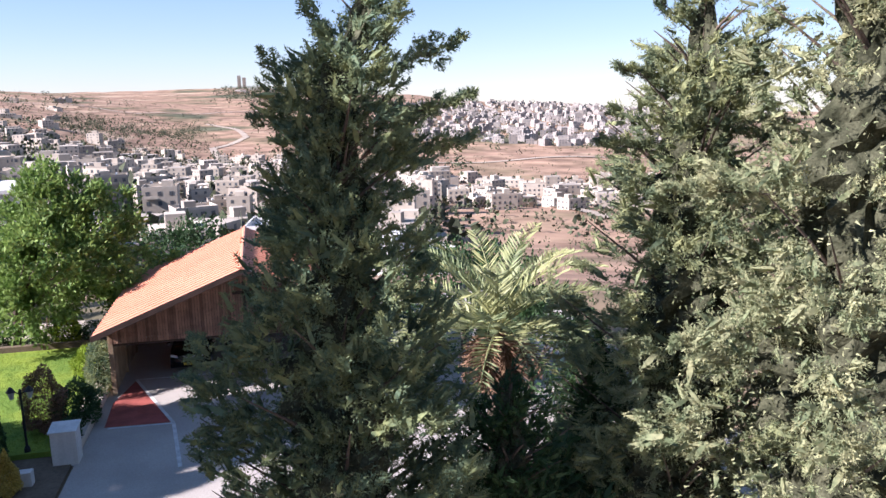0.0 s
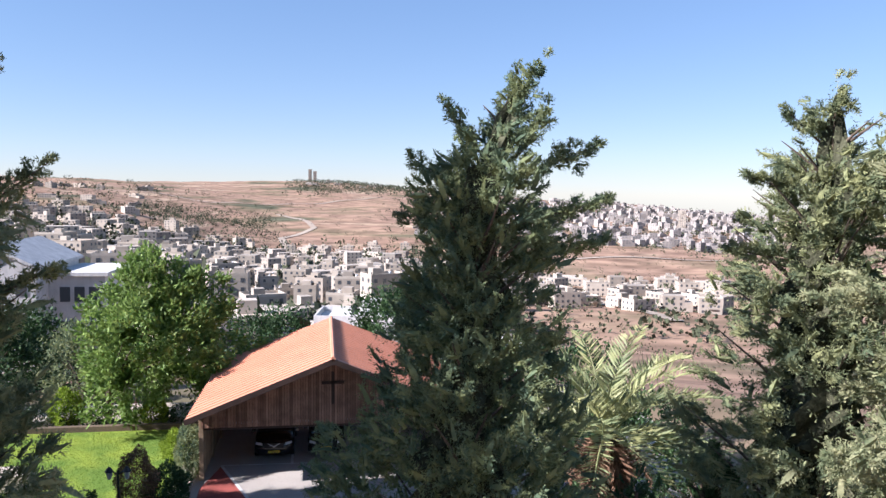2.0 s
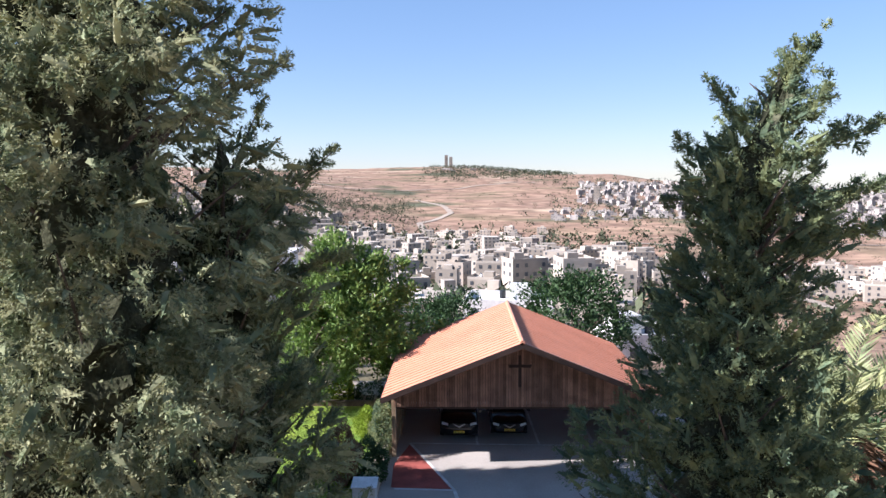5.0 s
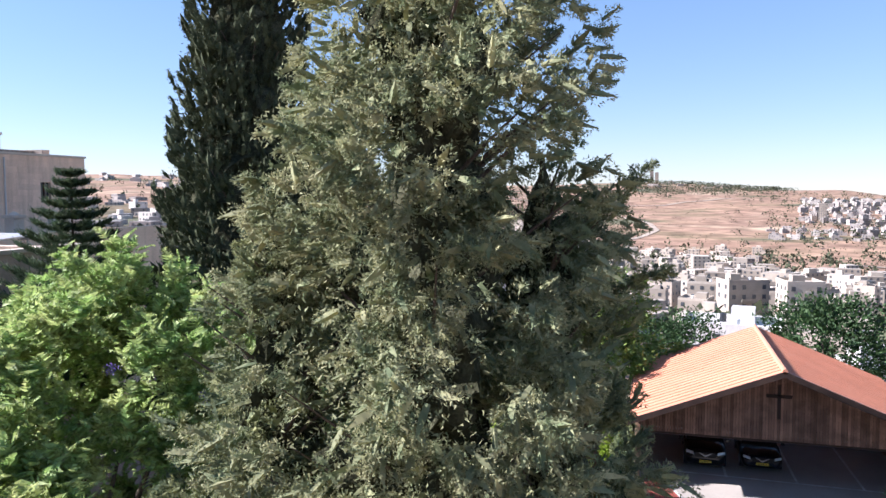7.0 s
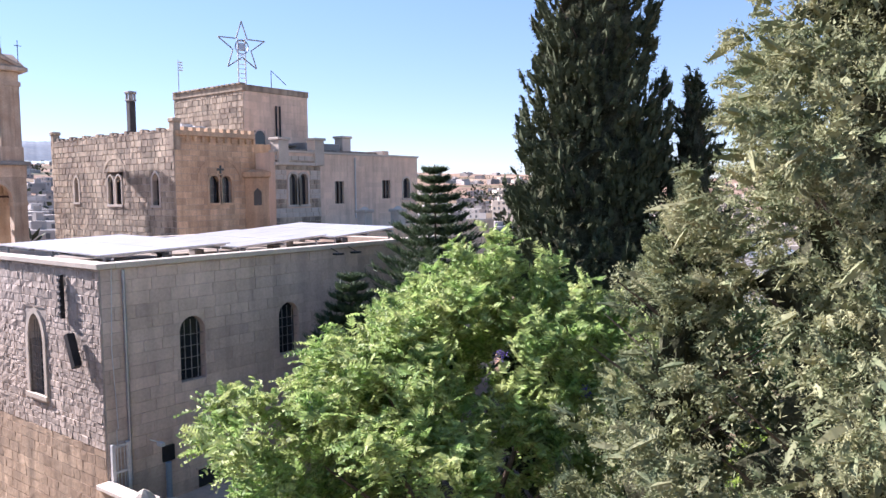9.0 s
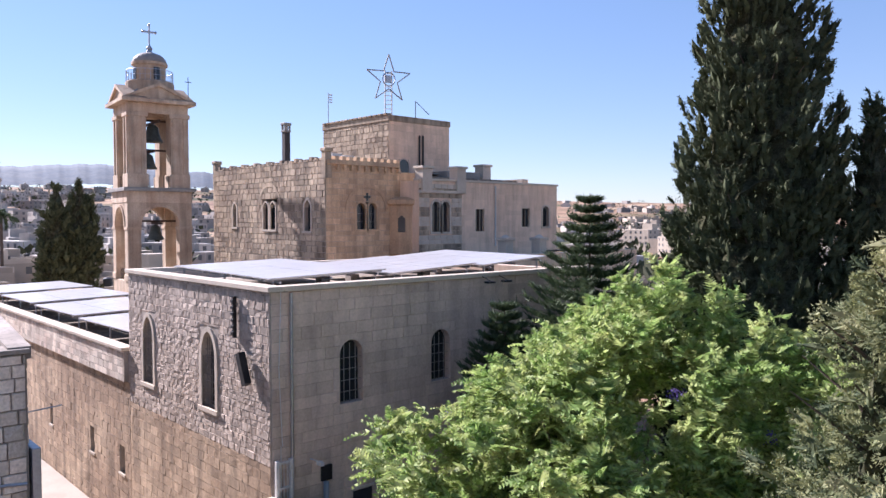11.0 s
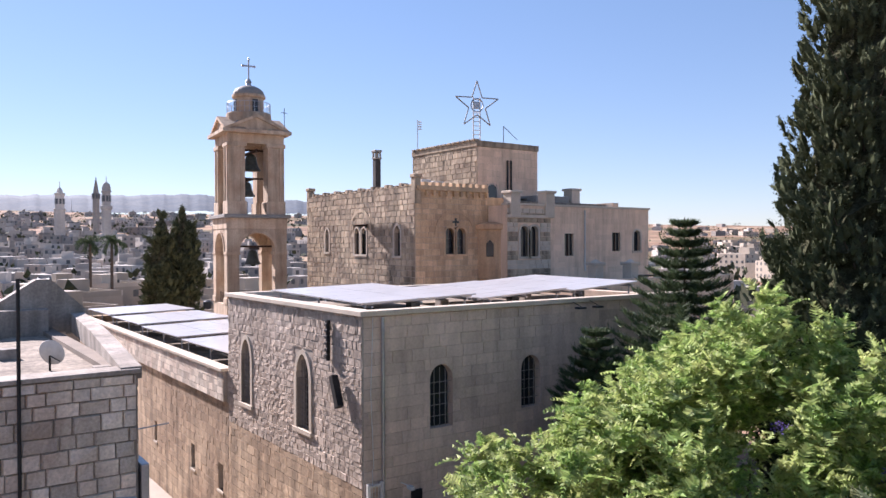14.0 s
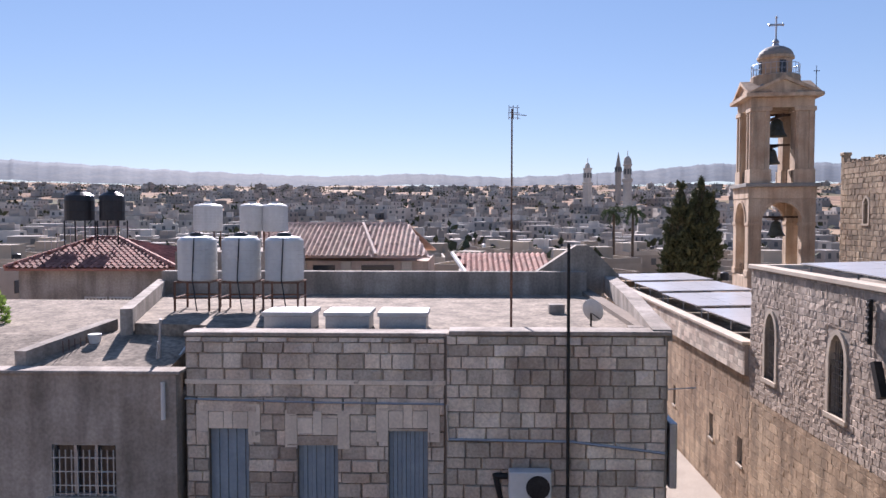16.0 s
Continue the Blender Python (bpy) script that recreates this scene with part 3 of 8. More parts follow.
    # an opaque core against see-through, coloured dark as the crown's inner shade
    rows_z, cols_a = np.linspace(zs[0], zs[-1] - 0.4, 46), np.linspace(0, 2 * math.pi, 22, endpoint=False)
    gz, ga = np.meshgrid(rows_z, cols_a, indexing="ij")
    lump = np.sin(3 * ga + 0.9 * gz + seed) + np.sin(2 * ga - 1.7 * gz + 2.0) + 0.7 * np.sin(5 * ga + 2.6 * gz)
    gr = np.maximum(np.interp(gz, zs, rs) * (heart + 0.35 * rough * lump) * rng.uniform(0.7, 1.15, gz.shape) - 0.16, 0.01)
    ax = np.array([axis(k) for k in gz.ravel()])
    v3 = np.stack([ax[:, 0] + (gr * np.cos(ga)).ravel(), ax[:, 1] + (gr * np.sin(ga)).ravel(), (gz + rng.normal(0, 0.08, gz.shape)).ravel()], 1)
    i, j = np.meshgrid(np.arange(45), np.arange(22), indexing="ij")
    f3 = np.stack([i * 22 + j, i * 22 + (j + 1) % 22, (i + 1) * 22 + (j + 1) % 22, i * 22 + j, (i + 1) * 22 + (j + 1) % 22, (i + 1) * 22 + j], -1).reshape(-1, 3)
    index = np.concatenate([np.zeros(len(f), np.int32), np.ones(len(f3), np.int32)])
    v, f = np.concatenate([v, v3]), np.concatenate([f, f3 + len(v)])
    hang(new("crown", fast_mesh("crown", v, f, [mat, SHADED_TWIGS], index)), tree)
    return tree


conifer("juniper_tree", "tall dark green juniper with a ragged feathery crown", (0.32, 14.3), (1.2, 0.3),
        (3, 6, 8, 9.5, 10.6, 11.4, 12.3, 13.0, 13.6, 14.1, 14.5, 14.95), (2.7, 2.75, 2.3, 2.0, 1.5, 1.3, 1.38, 1.3, 1.0, 0.68, 0.36, 0.06), 290, 12, (0.062, 0.0155), LEAF_JUNIPER, 11, rise=0.9, tuft=(0.37, 0.19), leaves=64, core=0.3, bend=10,
        strays=((12.7, 5, 2.2, 0.9), (11.9, -4, 2.4, 0.7), (11.2, 8, 2.7, 0.6), (12.4, 175, 1.25, 0.9), (13.2, 150, 0.9, 1.1), (13.9, 60, 0.5, 0.9), (11.4, 180, 1.3, 0.9)), rough=0.22)
conifer("cypress_tree", "olive green cypress with pale sunlit hanging sprays", (8.0, 15.2), (0.4, 0.3),
        (3, 6, 8, 10, 11.5, 13, 14.2, 15.2), (3.0, 3.0, 2.8, 2.5, 2.1, 1.5, 0.85, 0.1), 210, 12, (0.062, 0.0155), LEAF_OLIVE, 12, rise=0.55, droop=0.2, tuft=(0.37, 0.19), leaves=64, core=0.3,
        strays=((12.6, 180, 1.9, 0.5), (11.2, 185, 2.3, 0.4), (13.6, 170, 1.0, 0.9)), rough=0.2)
conifer("cypress_tree", "olive tan cypress with dense sunlit drooping sprays", (9.7, 12.2), (0.3, 0.2),
        (3, 6, 8, 10, 12, 14, 15.5, 17.5), (4.0, 4.0, 3.9, 3.4, 2.8, 2.0, 1.3, 0.15), 250, 12, (0.062, 0.0155), LEAF_DRY, 13, rise=0.4, droop=0.55, tuft=(0.36, 0.185), leaves=64, core=0.3,
        strays=((10.6, 180, 4.0, 0.4), (8.4, 190, 4.2, 0.1), (14.5, 160, 1.8, 0.8)), rough=0.18)
conifer("cypress_tree", "large spreading olive cypress with grey drooping foliage", (-10.4, 12.5), (0.1, 0.1),
        (3.5, 6, 8.5, 10.5, 12.5, 14.5, 16.5, 18.5, 21), (3.6, 3.6, 3.5, 3.25, 2.9, 2.5, 2.1, 1.5, 0.2), 480, 13, (0.06, 0.015), LEAF_DRY, 14, rise=0.4, droop=0.6, tuft=(0.36, 0.185),
        strays=((12.6, 32, 3.2, 2.1), (14.0, 30, 2.2, 1.4)), rough=0.22, leaves=64, core=0.3)
# added crown in darker leaf for the large cypress's shaded right side
conifer("cypress_tree", "extra crown for the shaded right side of the large olive cypress", (-8.7, 13.7), (0.0, 0.1),
        (3, 6, 9, 11, 12.4, 13.8), (1.7, 1.95, 1.95, 1.7, 1.0, 0.1), 130, 12, (0.062, 0.0155), LEAF_OLIVE, 62, rise=1.0, tuft=(0.37, 0.19), rough=0.22, leaves=64, core=0.3,
        strays=((11.6, 20, 1.9, 1.5), (10.4, 0, 2.1, 1.0), (12.4, 60, 1.0, 1.6)))
conifer("cypress_tree", "lower olive cypress leaning out beside the large one", (-13.3, 12.4), (0.2, 0.0),
        (3, 5.5, 7.5, 9.5, 11.2, 12.6), (2.2, 2.3, 2.2, 1.7, 0.95, 0.1), 130, 12, (0.06, 0.015), LEAF_OLIVE, 61, rise=0.7, droop=0.4, tuft=(0.36, 0.185), rough=0.2, leaves=64, core=0.3)
conifer("cypress_tree", "broad dark green columnar cypress with a dense crown", (-21.6, 25.9), (-0.2, 0.2),
        (1.5, 5, 9, 12, 15, 18, 21, 24, 26.5), (3.7, 3.9, 3.8, 3.45, 3.05, 2.55, 1.95, 1.2, 0.1), 600, 12, (0.09, 0.022), LEAF_CYPRESS, 15,
        rise=2.4, rough=0.06, tuft=(0.46, 0.2), leaves=24, inner=0.92, wild=0.22, core=0.55, heart=0.6)
conifer("cypress_tree", "slim dark cypress beside the large one", (-18.7, 28.2), (0.0, 0.0),
        (1.5, 6, 10, 13, 15.5, 17), (1.6, 1.7, 1.6, 1.35, 0.9, 0.1), 150, 9, (0.15, 0.03), LEAF_CYPRESS, 16, rise=1.5, rough=0.08, tuft=(0.5, 0.2), leaves=14, inner=0.9, wild=0.25, core=0.55, heart=0.55)
for y, h, seed in ((21.2, 16.2, 17), (23.4, 16.6, 18)):
    conifer("cypress_tree", "slim dark cypress behind the chapel roof", (-88.5, y), (0.0, 0.0),
            (0.5, 5, 9, 12, 14.5, h), (1.7, 2.1, 2.2, 1.9, 1.2, 0.1), 150, 8, (0.24, 0.06), LEAF_CYPRESS, seed, rise=2.2, rough=0.06, tuft=(0.8, 0.32), leaves=18, inner=0.9, core=0.6, heart=0.6)
conifer("juniper_tree", "low dark green juniper under the tall one", (3.7, 14.6), (0.1, 0.0),
        (0.3, 2, 3.6, 5.2, 6.4, 7.1), (1.9, 2.2, 2.0, 1.5, 0.8, 0.1), 130, 20, (0.11, 0.02), LEAF_DARK, 19, rise=0.8, tuft=(0.34, 0.12), rough=0.2, leaves=8)
conifer("juniper_tree", "low dark green juniper below the date palm", (7.1, 17.6), (0.0, 0.1),
        (0.3, 1.8, 3.4, 5.0, 6.4), (2.3, 2.5, 2.2, 1.4, 0.1), 110, 20, (0.11, 0.02), LEAF_DARK, 20, rise=0.8, tuft=(0.34, 0.12), rough=0.22, leaves=64, core=0.3)


def broadleaf(name, label, at, base, centre, radii, clumps, per, leaf, mat, seed, trunk=0.16, csize=0.35, lumps=0.16, feathery=0):
    """A round-crowned tree: trunk, forked limbs and clumps of leaves or feathery fronds over an uneven crown."""
    rng = np.random.default_rng(seed)
    tree = thing(name, label, "tree", (at[0], at[1], base))
    c, rad = np.array(centre, float), np.array(radii, float)
    bm = bmesh.new()
    fork = Vector((at[0], at[1], base + 0.35 * (centre[2] - base)))
    tube(bm, (at[0], at[1], base - 0.2), fork, trunk * 1.2, trunk * 0.85, 9, False)
    for k in range(9):
        a = 2 * math.pi * k / 9 + rng.uniform(-0.2, 0.2)
        end = Vector(c + rad * np.array([0.7 * math.cos(a), 0.7 * math.sin(a), rng.uniform(-0.1, 0.55)]))
        mid = fork.lerp(end, 0.5) + Vector((0, 0, 0.4))
        tube(bm, fork, mid, trunk * 0.55, trunk * 0.3, 6, False)
        tube(bm, mid, end, trunk * 0.3, 0.02, 6, False)
    part("trunk", bm, BARK, tree, smooth=True)
    d = unit(rng.normal(size=(clumps, 3)))
    d[:, 2] = np.where(d[:, 2] < -0.8, -d[:, 2], d[:, 2])
    bump = 1 + lumps * (np.sin(d[:, 0] * 5 + seed) + np.sin(d[:, 1] * 6 + 1.0) + np.sin(d[:, 2] * 7 + d[:, 0] * 3)) / 1.5
    C = c + d * rad * bump[:, None] * np.cbrt(rng.uniform(0.35, 1.0, (clumps, 1)))
    P = np.repeat(C, per, 0) + rng.normal(0, csize, (clumps * per, 3))
    way = np.repeat(d, per, 0) * 0.8 + rng.normal(0, 0.7, (clumps * per, 3)) + [0, 0, 0.1]
    if feathery:
        n = len(P)
        way = unit(way)
        pairs = feathery
        t = np.tile(np.repeat(np.linspace(0.12, 1.0, pairs), 2), n)[:, None]
        side = unit(np.cross(way, rng.normal(0, 0.4, (n, 3)) + [0, 0, 1]))
        s = np.repeat(side, 2 * pairs, 0) * np.tile(np.array([1.0, -1.0]), n * pairs)[:, None]
        W = np.repeat(way, 2 * pairs, 0)
        L = np.repeat(leaf[0] * rng.uniform(0.7, 1.25, n), 2 * pairs)[:, None]
        basep = np.repeat(P, 2 * pairs, 0) + W * L * t - [0, 0, 0.25] * L * t * t
        v, f = leaf_blades(basep, s + 0.45 * W, (L[:, 0] * 0.42 * (1.1 - 0.7 * t[:, 0])), leaf[1])
    else:
        v, f = leaf_quads(P, way, leaf[0] * rng.uniform(0.7, 1.3, len(P)), leaf[1])
    hang(new("crown", fast_mesh("crown", v, f, [mat])), tree)
    return tree


broadleaf("jacaranda_tree", "bright green feathery jacaranda with a few violet flowers", (-19.8, 15.0), 0, (-19.5, 15.0, 6.45), (5.65, 5.7, 3.8), 430, 33, (0.5, 0.04), LEAF_JACARANDA, 21, trunk=0.22, csize=0.19, lumps=0.17, feathery=7)
broadleaf("broadleaf_tree", "round leafy green tree behind the lawn", (-13.6, 42.3), 0.2, (-11.3, 43.2, 4.35), (3.5, 3.3, 3.4), 430, 78, (0.3, 0.066), LEAF_GREEN, 22, csize=0.24, lumps=0.42)
broadleaf("broadleaf_tree", "dense round dark green tree behind the carport", (3.0, 51.5), -1.5, (3.0, 51.5, 3.0), (3.6, 3.2, 3.0), 700, 14, (0.28, 0.07), LEAF_DARK, 23, csize=0.28)
broadleaf("broadleaf_tree", "leafy green tree below the carport roof", (-5.5, 49.0), -1.5, (-5.5, 49.5, 2.6), (2.6, 2.4, 2.4), 350, 14, (0.26, 0.06), LEAF_DARK, 24, csize=0.28)
broadleaf("broadleaf_tree", "dark bushy tree beside the white villa", (-22.0, 47.0), -0.5, (-22.0, 47.0, 2.6), (4.2, 3.0, 2.6), 500, 14, (0.3, 0.07), LEAF_DARK, 25, csize=0.3)

broadleaf("broadleaf_tree", "dark bushy tree below the white villa", (-31.0, 62.0), -4.0, (-31.0, 62.0, -0.2), (4.5, 3.0, 3.6), 350, 14, (0.4, 0.1), LEAF_DARK, 26, csize=0.35)
broadleaf("broadleaf_tree", "dark bushy tree below the white villa", (-24.0, 60.0), -4.0, (-24.0, 60.0, -0.4), (4.0, 3.0, 3.6), 350, 14, (0.4, 0.1), LEAF_DARK, 27, csize=0.35)
broadleaf("broadleaf_tree", "grey-green olive tree behind the garden", (-18.5, 55.0), -2.0, (-18.5, 55.0, 0.6), (3.2, 2.6, 2.6), 300, 14, (0.3, 0.07), LEAF_JUNIPER, 28, csize=0.3)

broadleaf("broadleaf_tree", "dark leafy tree at the edge of the yard beside the carport", (8.6, 36.0), 0, (8.6, 36.0, 2.7), (3.8, 3.0, 2.7), 420, 16, (0.26, 0.065), LEAF_DARK, 29, csize=0.28)
broadleaf("broadleaf_tree", "dark leafy tree behind the date palm", (9.6, 29.0), 0, (9.6, 29.0, 2.2), (2.8, 2.6, 2.2), 320, 16, (0.24, 0.06), LEAF_DARK, 30, csize=0.26)

# violet flower heads on the jacaranda
for p in ((-23.4, 12.4, 7.8), (-21.3, 11.2, 7.9), (-17.6, 13.5, 9.1), (-15.9, 14.2, 8.4)):
    P = np.array(p) + RNG.normal(0, 0.07, (60, 3))
    v, f = leaf_quads(P, RNG.normal(size=(60, 3)), 0.05, 0.02)
    tagged(new("flower_cluster", fast_mesh("flower_cluster", v, f, [FLOWER])), "small violet flower clusters on the jacaranda", "flower", kind="stuff")


def palm(at, top):
    rng = np.random.default_rng(31)
    x, y = at
    tree = thing("palm_tree", "date palm with arching grey-green fronds and a brown skirt", "palm tree", (x, y, 0))
    bm = bmesh.new()
    for k in range(26):
        z0, z1 = top * k / 26 - 0.1, top * (k + 1) / 26
        tube(bm, (x, y, z0), (x, y, z1), 0.25, 0.31, 10, False)
    part("trunk", bm, BARK, tree)

    def fronds(count, low, high, length, mat, name, dead):
        for k in range(count):
            a = k * 2.39996 + rng.uniform(-0.2, 0.2)
            up = rng.uniform(low, high)
            L = length * rng.uniform(0.8, 1.1)
            n = 34
            t = np.linspace(0, 1, n)
            el = radians(up) - t * radians(68 if not dead else 55)
            step = L / n
            px = np.cumsum(np.cos(el) * step)
            pz = np.cumsum(np.sin(el) * step)
            spine = np.stack([x + px * math.cos(a), y + px * math.sin(a), top + pz], 1)
            tang = unit(np.gradient(spine, axis=0))
            side = np.array([-math.sin(a), math.cos(a), 0])
            lift = np.cross(side, tang)
            ts = np.repeat(t, 2)[:, None]
            s = np.repeat(side[None], 2 * n, 0) * np.tile([1.0, -1.0], n)[:, None]
            ways = s * 0.75 + np.repeat(tang, 2, 0) * 0.75 + np.repeat(-lift, 2, 0) * 0.35 + rng.normal(0, 0.06, (2 * n, 3))
            ln = 0.62 * np.sin(np.pi * np.clip(ts[:, 0] * 0.92 + 0.08, 0, 1)) ** 0.6 * (ts[:, 0] > 0.1) + 0.02
            v, f = leaf_quads(np.repeat(spine, 2, 0), ways, ln, 0.03)
            r = 0.03 * (1 - t) + 0.006
            sv = np.concatenate([spine + side * r[:, None], spine - side * r[:, None], spine + [0, 0, 0.02] * np.ones((n, 1))])
            i = np.arange(n - 1)
            sf = np.concatenate([np.stack([i, i + 1, i + 1 + 2 * n, i + 2 * n], 1), np.stack([i + n, i + 1 + n, i + 1 + 2 * n, i + 2 * n], 1)]) + len(v)
            hang(new(name, fast_mesh(name, np.concatenate([v, sv]), np.concatenate([f, sf]), [mat])), tree)

    fronds(48, 8, 86, 4.1, LEAF_PALM, "frond", False)
    fronds(26, -75, -15, 1.7, LEAF_BROWN, "dead_frond", True)


palm((5.2, 19.9), 6.15)


def norfolk_pine(at, top, reach):
    rng = np.random.default_rng(41)
    x, y = at
    tree = thing("norfolk_pine", "dark green tiered norfolk pine beside the church wall", "tree", (x, y, 0))
    bm = bmesh.new()
    tube(bm, (x, y, -0.1), (x, y, top), 0.16, 0.015, 8, False)
    part("trunk", bm, BARK, tree, smooth=True)
    tier = 0
    z = top - 0.25
    while z > top - 7.5:
        L = min(reach, 0.25 + (top - z) * 0.5)
        base, way = [], []
        turn = rng.uniform(0, 1)
        for k in range(8):
            a = k * math.pi / 4 + turn + rng.uniform(-0.12, 0.12)
            reach_k = L * rng.uniform(0.85, 1.08)
            n = 26
            t = np.linspace(0.06, 1, n)
            pts = np.stack([x + reach_k * t * math.cos(a), y + reach_k * t * math.sin(a), z - 0.1 * reach_k * np.sin(t * math.pi) + 0.13 * reach_k * t * t], 1)
            for g in (-1, 1):
                spread = np.repeat(pts, 4, 0) + rng.normal(0, 0.03, (n * 4, 3))
                base.append(spread)
                side = np.array([[-math.sin(a) * g, math.cos(a) * g, 0.75]]) + 0.7 * np.array([[math.cos(a), math.sin(a), 0.2]])
                way.append(np.repeat(side, n * 4, 0) + rng.normal(0, 0.3, (n * 4, 3)))
        base, way = np.concatenate(base), np.concatenate(way)
        v, f = leaf_blades(base, way, (0.17 + 0.09 * L) * rng.uniform(0.7, 1.3, len(base)), 0.022)
        hang(new("tier", fast_mesh("tier", v, f, [LEAF_PINE])), tree)
        z -= 0.33 + 0.01 * min(tier, 6)
        tier += 1


norfolk_pine((-25.5, 21.2), 13.65, 2.4)
norfolk_pine((-26.5, 17.9), 10.05, 1.4)


def shrub(name, label, centre, radii, count, leaf, mat, seed, category="shrub", cone=0.0):
    rng = np.random.default_rng(seed)
    d = unit(rng.normal(size=(count, 3)))
    r = np.cbrt(rng.uniform(0.35, 1.0, (count, 1))) * (1 + 0.12 * np.sin(d[:, :1] * 7 + seed) + 0.1 * np.sin(d[:, 2:] * 9))
    P = np.array(centre) + d * np.array(radii) * r
    P[:, 2] = np.maximum(P[:, 2], centre[2] - radii[2] * 0.98)
    if cone:
        k = 1.25 - cone * (P[:, 2:] - centre[2] + radii[2]) / (2 * radii[2])
        P[:, :2] = np.array(centre[:2]) + (P[:, :2] - np.array(centre[:2])) * k
    v, f = leaf_quads(P, d + rng.normal(0, 0.6, (count, 3)), leaf[0] * rng.uniform(0.6, 1.3, count), leaf[1])
    return tagged(new(name, fast_mesh(name, v, f, [mat])), label, category)


shrub("shrub", "clipped brown-green rounded shrub beside the lamp post", (-9.4, 30.4, 1.45), (0.72, 0.72, 1.3), 11000, (0.08, 0.02), LEAF_BROWN, 51)
shrub("shrub", "dark leafy shrub at the edge of the parking yard", (-8.5, 31.3, 0.85), (0.8, 1.2, 0.9), 5000, (0.12, 0.03), LEAF_DARK, 52)
shrub("shrub", "lime green shrub beside the carport", (-9.0, 36.0, 0.95), (0.6, 0.6, 0.75), 3500, (0.12, 0.03), LEAF_LIME, 53)
shrub("shrub", "grey-green climbing shrub at the carport corner", (-8.25, 34.6, 1.1), (0.5, 1.3, 1.2), 5000, (0.12, 0.03), LEAF_JUNIPER, 54)
shrub("shrub", "small upright dark cypress shrub on the lawn edge", (-10.4, 28.2, 1.05), (0.28, 0.28, 1.0), 3000, (0.09, 0.02), LEAF_DARK, 55, cone=0.5)
shrub("shrub", "small upright light green cypress shrub", (-10.9, 27.2, 0.75), (0.24, 0.24, 0.8), 2500, (0.09, 0.02), LEAF_GREEN, 56, cone=0.9)
shrub("shrub", "golden cone-shaped conifer shrub", (-9.5, 26.0, 0.72), (0.42, 0.42, 0.78), 6000, (0.09, 0.022), LEAF_YELLOW, 57, cone=1.0)
shrub("shrub", "dark conical shrub at the lawn edge", (-12.4, 28.2, 0.7), (0.5, 0.5, 0.8), 3000, (0.1, 0.025), LEAF_DARK, 58, cone=0.9)
shrub("shrub", "lime green shrub behind the lawn", (-15.6, 42.0, 1.2), (0.8, 0.7, 1.0), 3500, (0.14, 0.035), LEAF_LIME, 59)
shrub("shrub", "lime green shrub under the round tree", (-11.2, 41.9, 0.9), (0.7, 0.5, 0.7), 2500, (0.14, 0.035), LEAF_LIME, 60)
for k in range(6):
    shrub("hedge", "clipped dark green hedge behind the garden wall", (-19.0 + 1.9 * k, 41.9, 0.75), (1.05, 0.45, 0.6), 2200, (0.1, 0.03), LEAF_DARK, 70 + k, "hedge")
for k in range(5):
    shrub("shrub", "low dark shrub in the planting bed", (-8.35, 29.3 + 2.7 * k + (1.2 if k > 1 else 0), 0.55), (0.4, 0.9, 0.4), 1500, (0.1, 0.03), LEAF_DARK, 80 + k)


# ---- masonry ----
class Face:
    """An upright wall face: plane 'x' or 'y', at that coordinate, looking along sign."""

    def __init__(self, plane, at, sign):
        self.plane, self.at, self.sign = plane, at, sign

    def p(self, u, d, z):
        w = self.at + self.sign * d
        return (w, u, z) if self.plane == "x" else (u, w, z)

    def box(self, bm, u0, d0, z0, u1, d1, z1, bevel=0.0):
        a, b = self.p(u0, d0, z0), self.p(u1, d1, z1)
        box(bm, min(a[0], b[0]), min(a[1], b[1]), z0, max(a[0], b[0]), max(a[1], b[1]), z1, bevel)

    def prism(self, bm, outline, d0, d1):
        a, b = Vector(self.p(0, d0, 0)), Vector(self.p(0, d1, 0))
        prism(bm, [self.p(u, d0, z) for u, z in outline], b - a)


def holed(bm, face, u0, u1, z0, z1, thick, holes):
    """A thick wall behind the face with openings (u0, u1, z0, z1) that go through it."""
    cuts = sorted({u0, u1, *(h[0] for h in holes), *(h[1] for h in holes)})
    for a, b in zip(cuts, cuts[1:]):
        inside = sorted((h[2], h[3]) for h in holes if h[0] < (a + b) / 2 < h[1])
        low = z0
        for h0, h1 in inside:
            if h0 > low:
                face.box(bm, a, -thick, low, b, 0, h0)
            low = h1
        if low < z1:
            face.box(bm, a, -thick, low, b, 0, z1)
    bmesh.ops.remove_doubles(bm, verts=bm.verts, dist=1e-4)


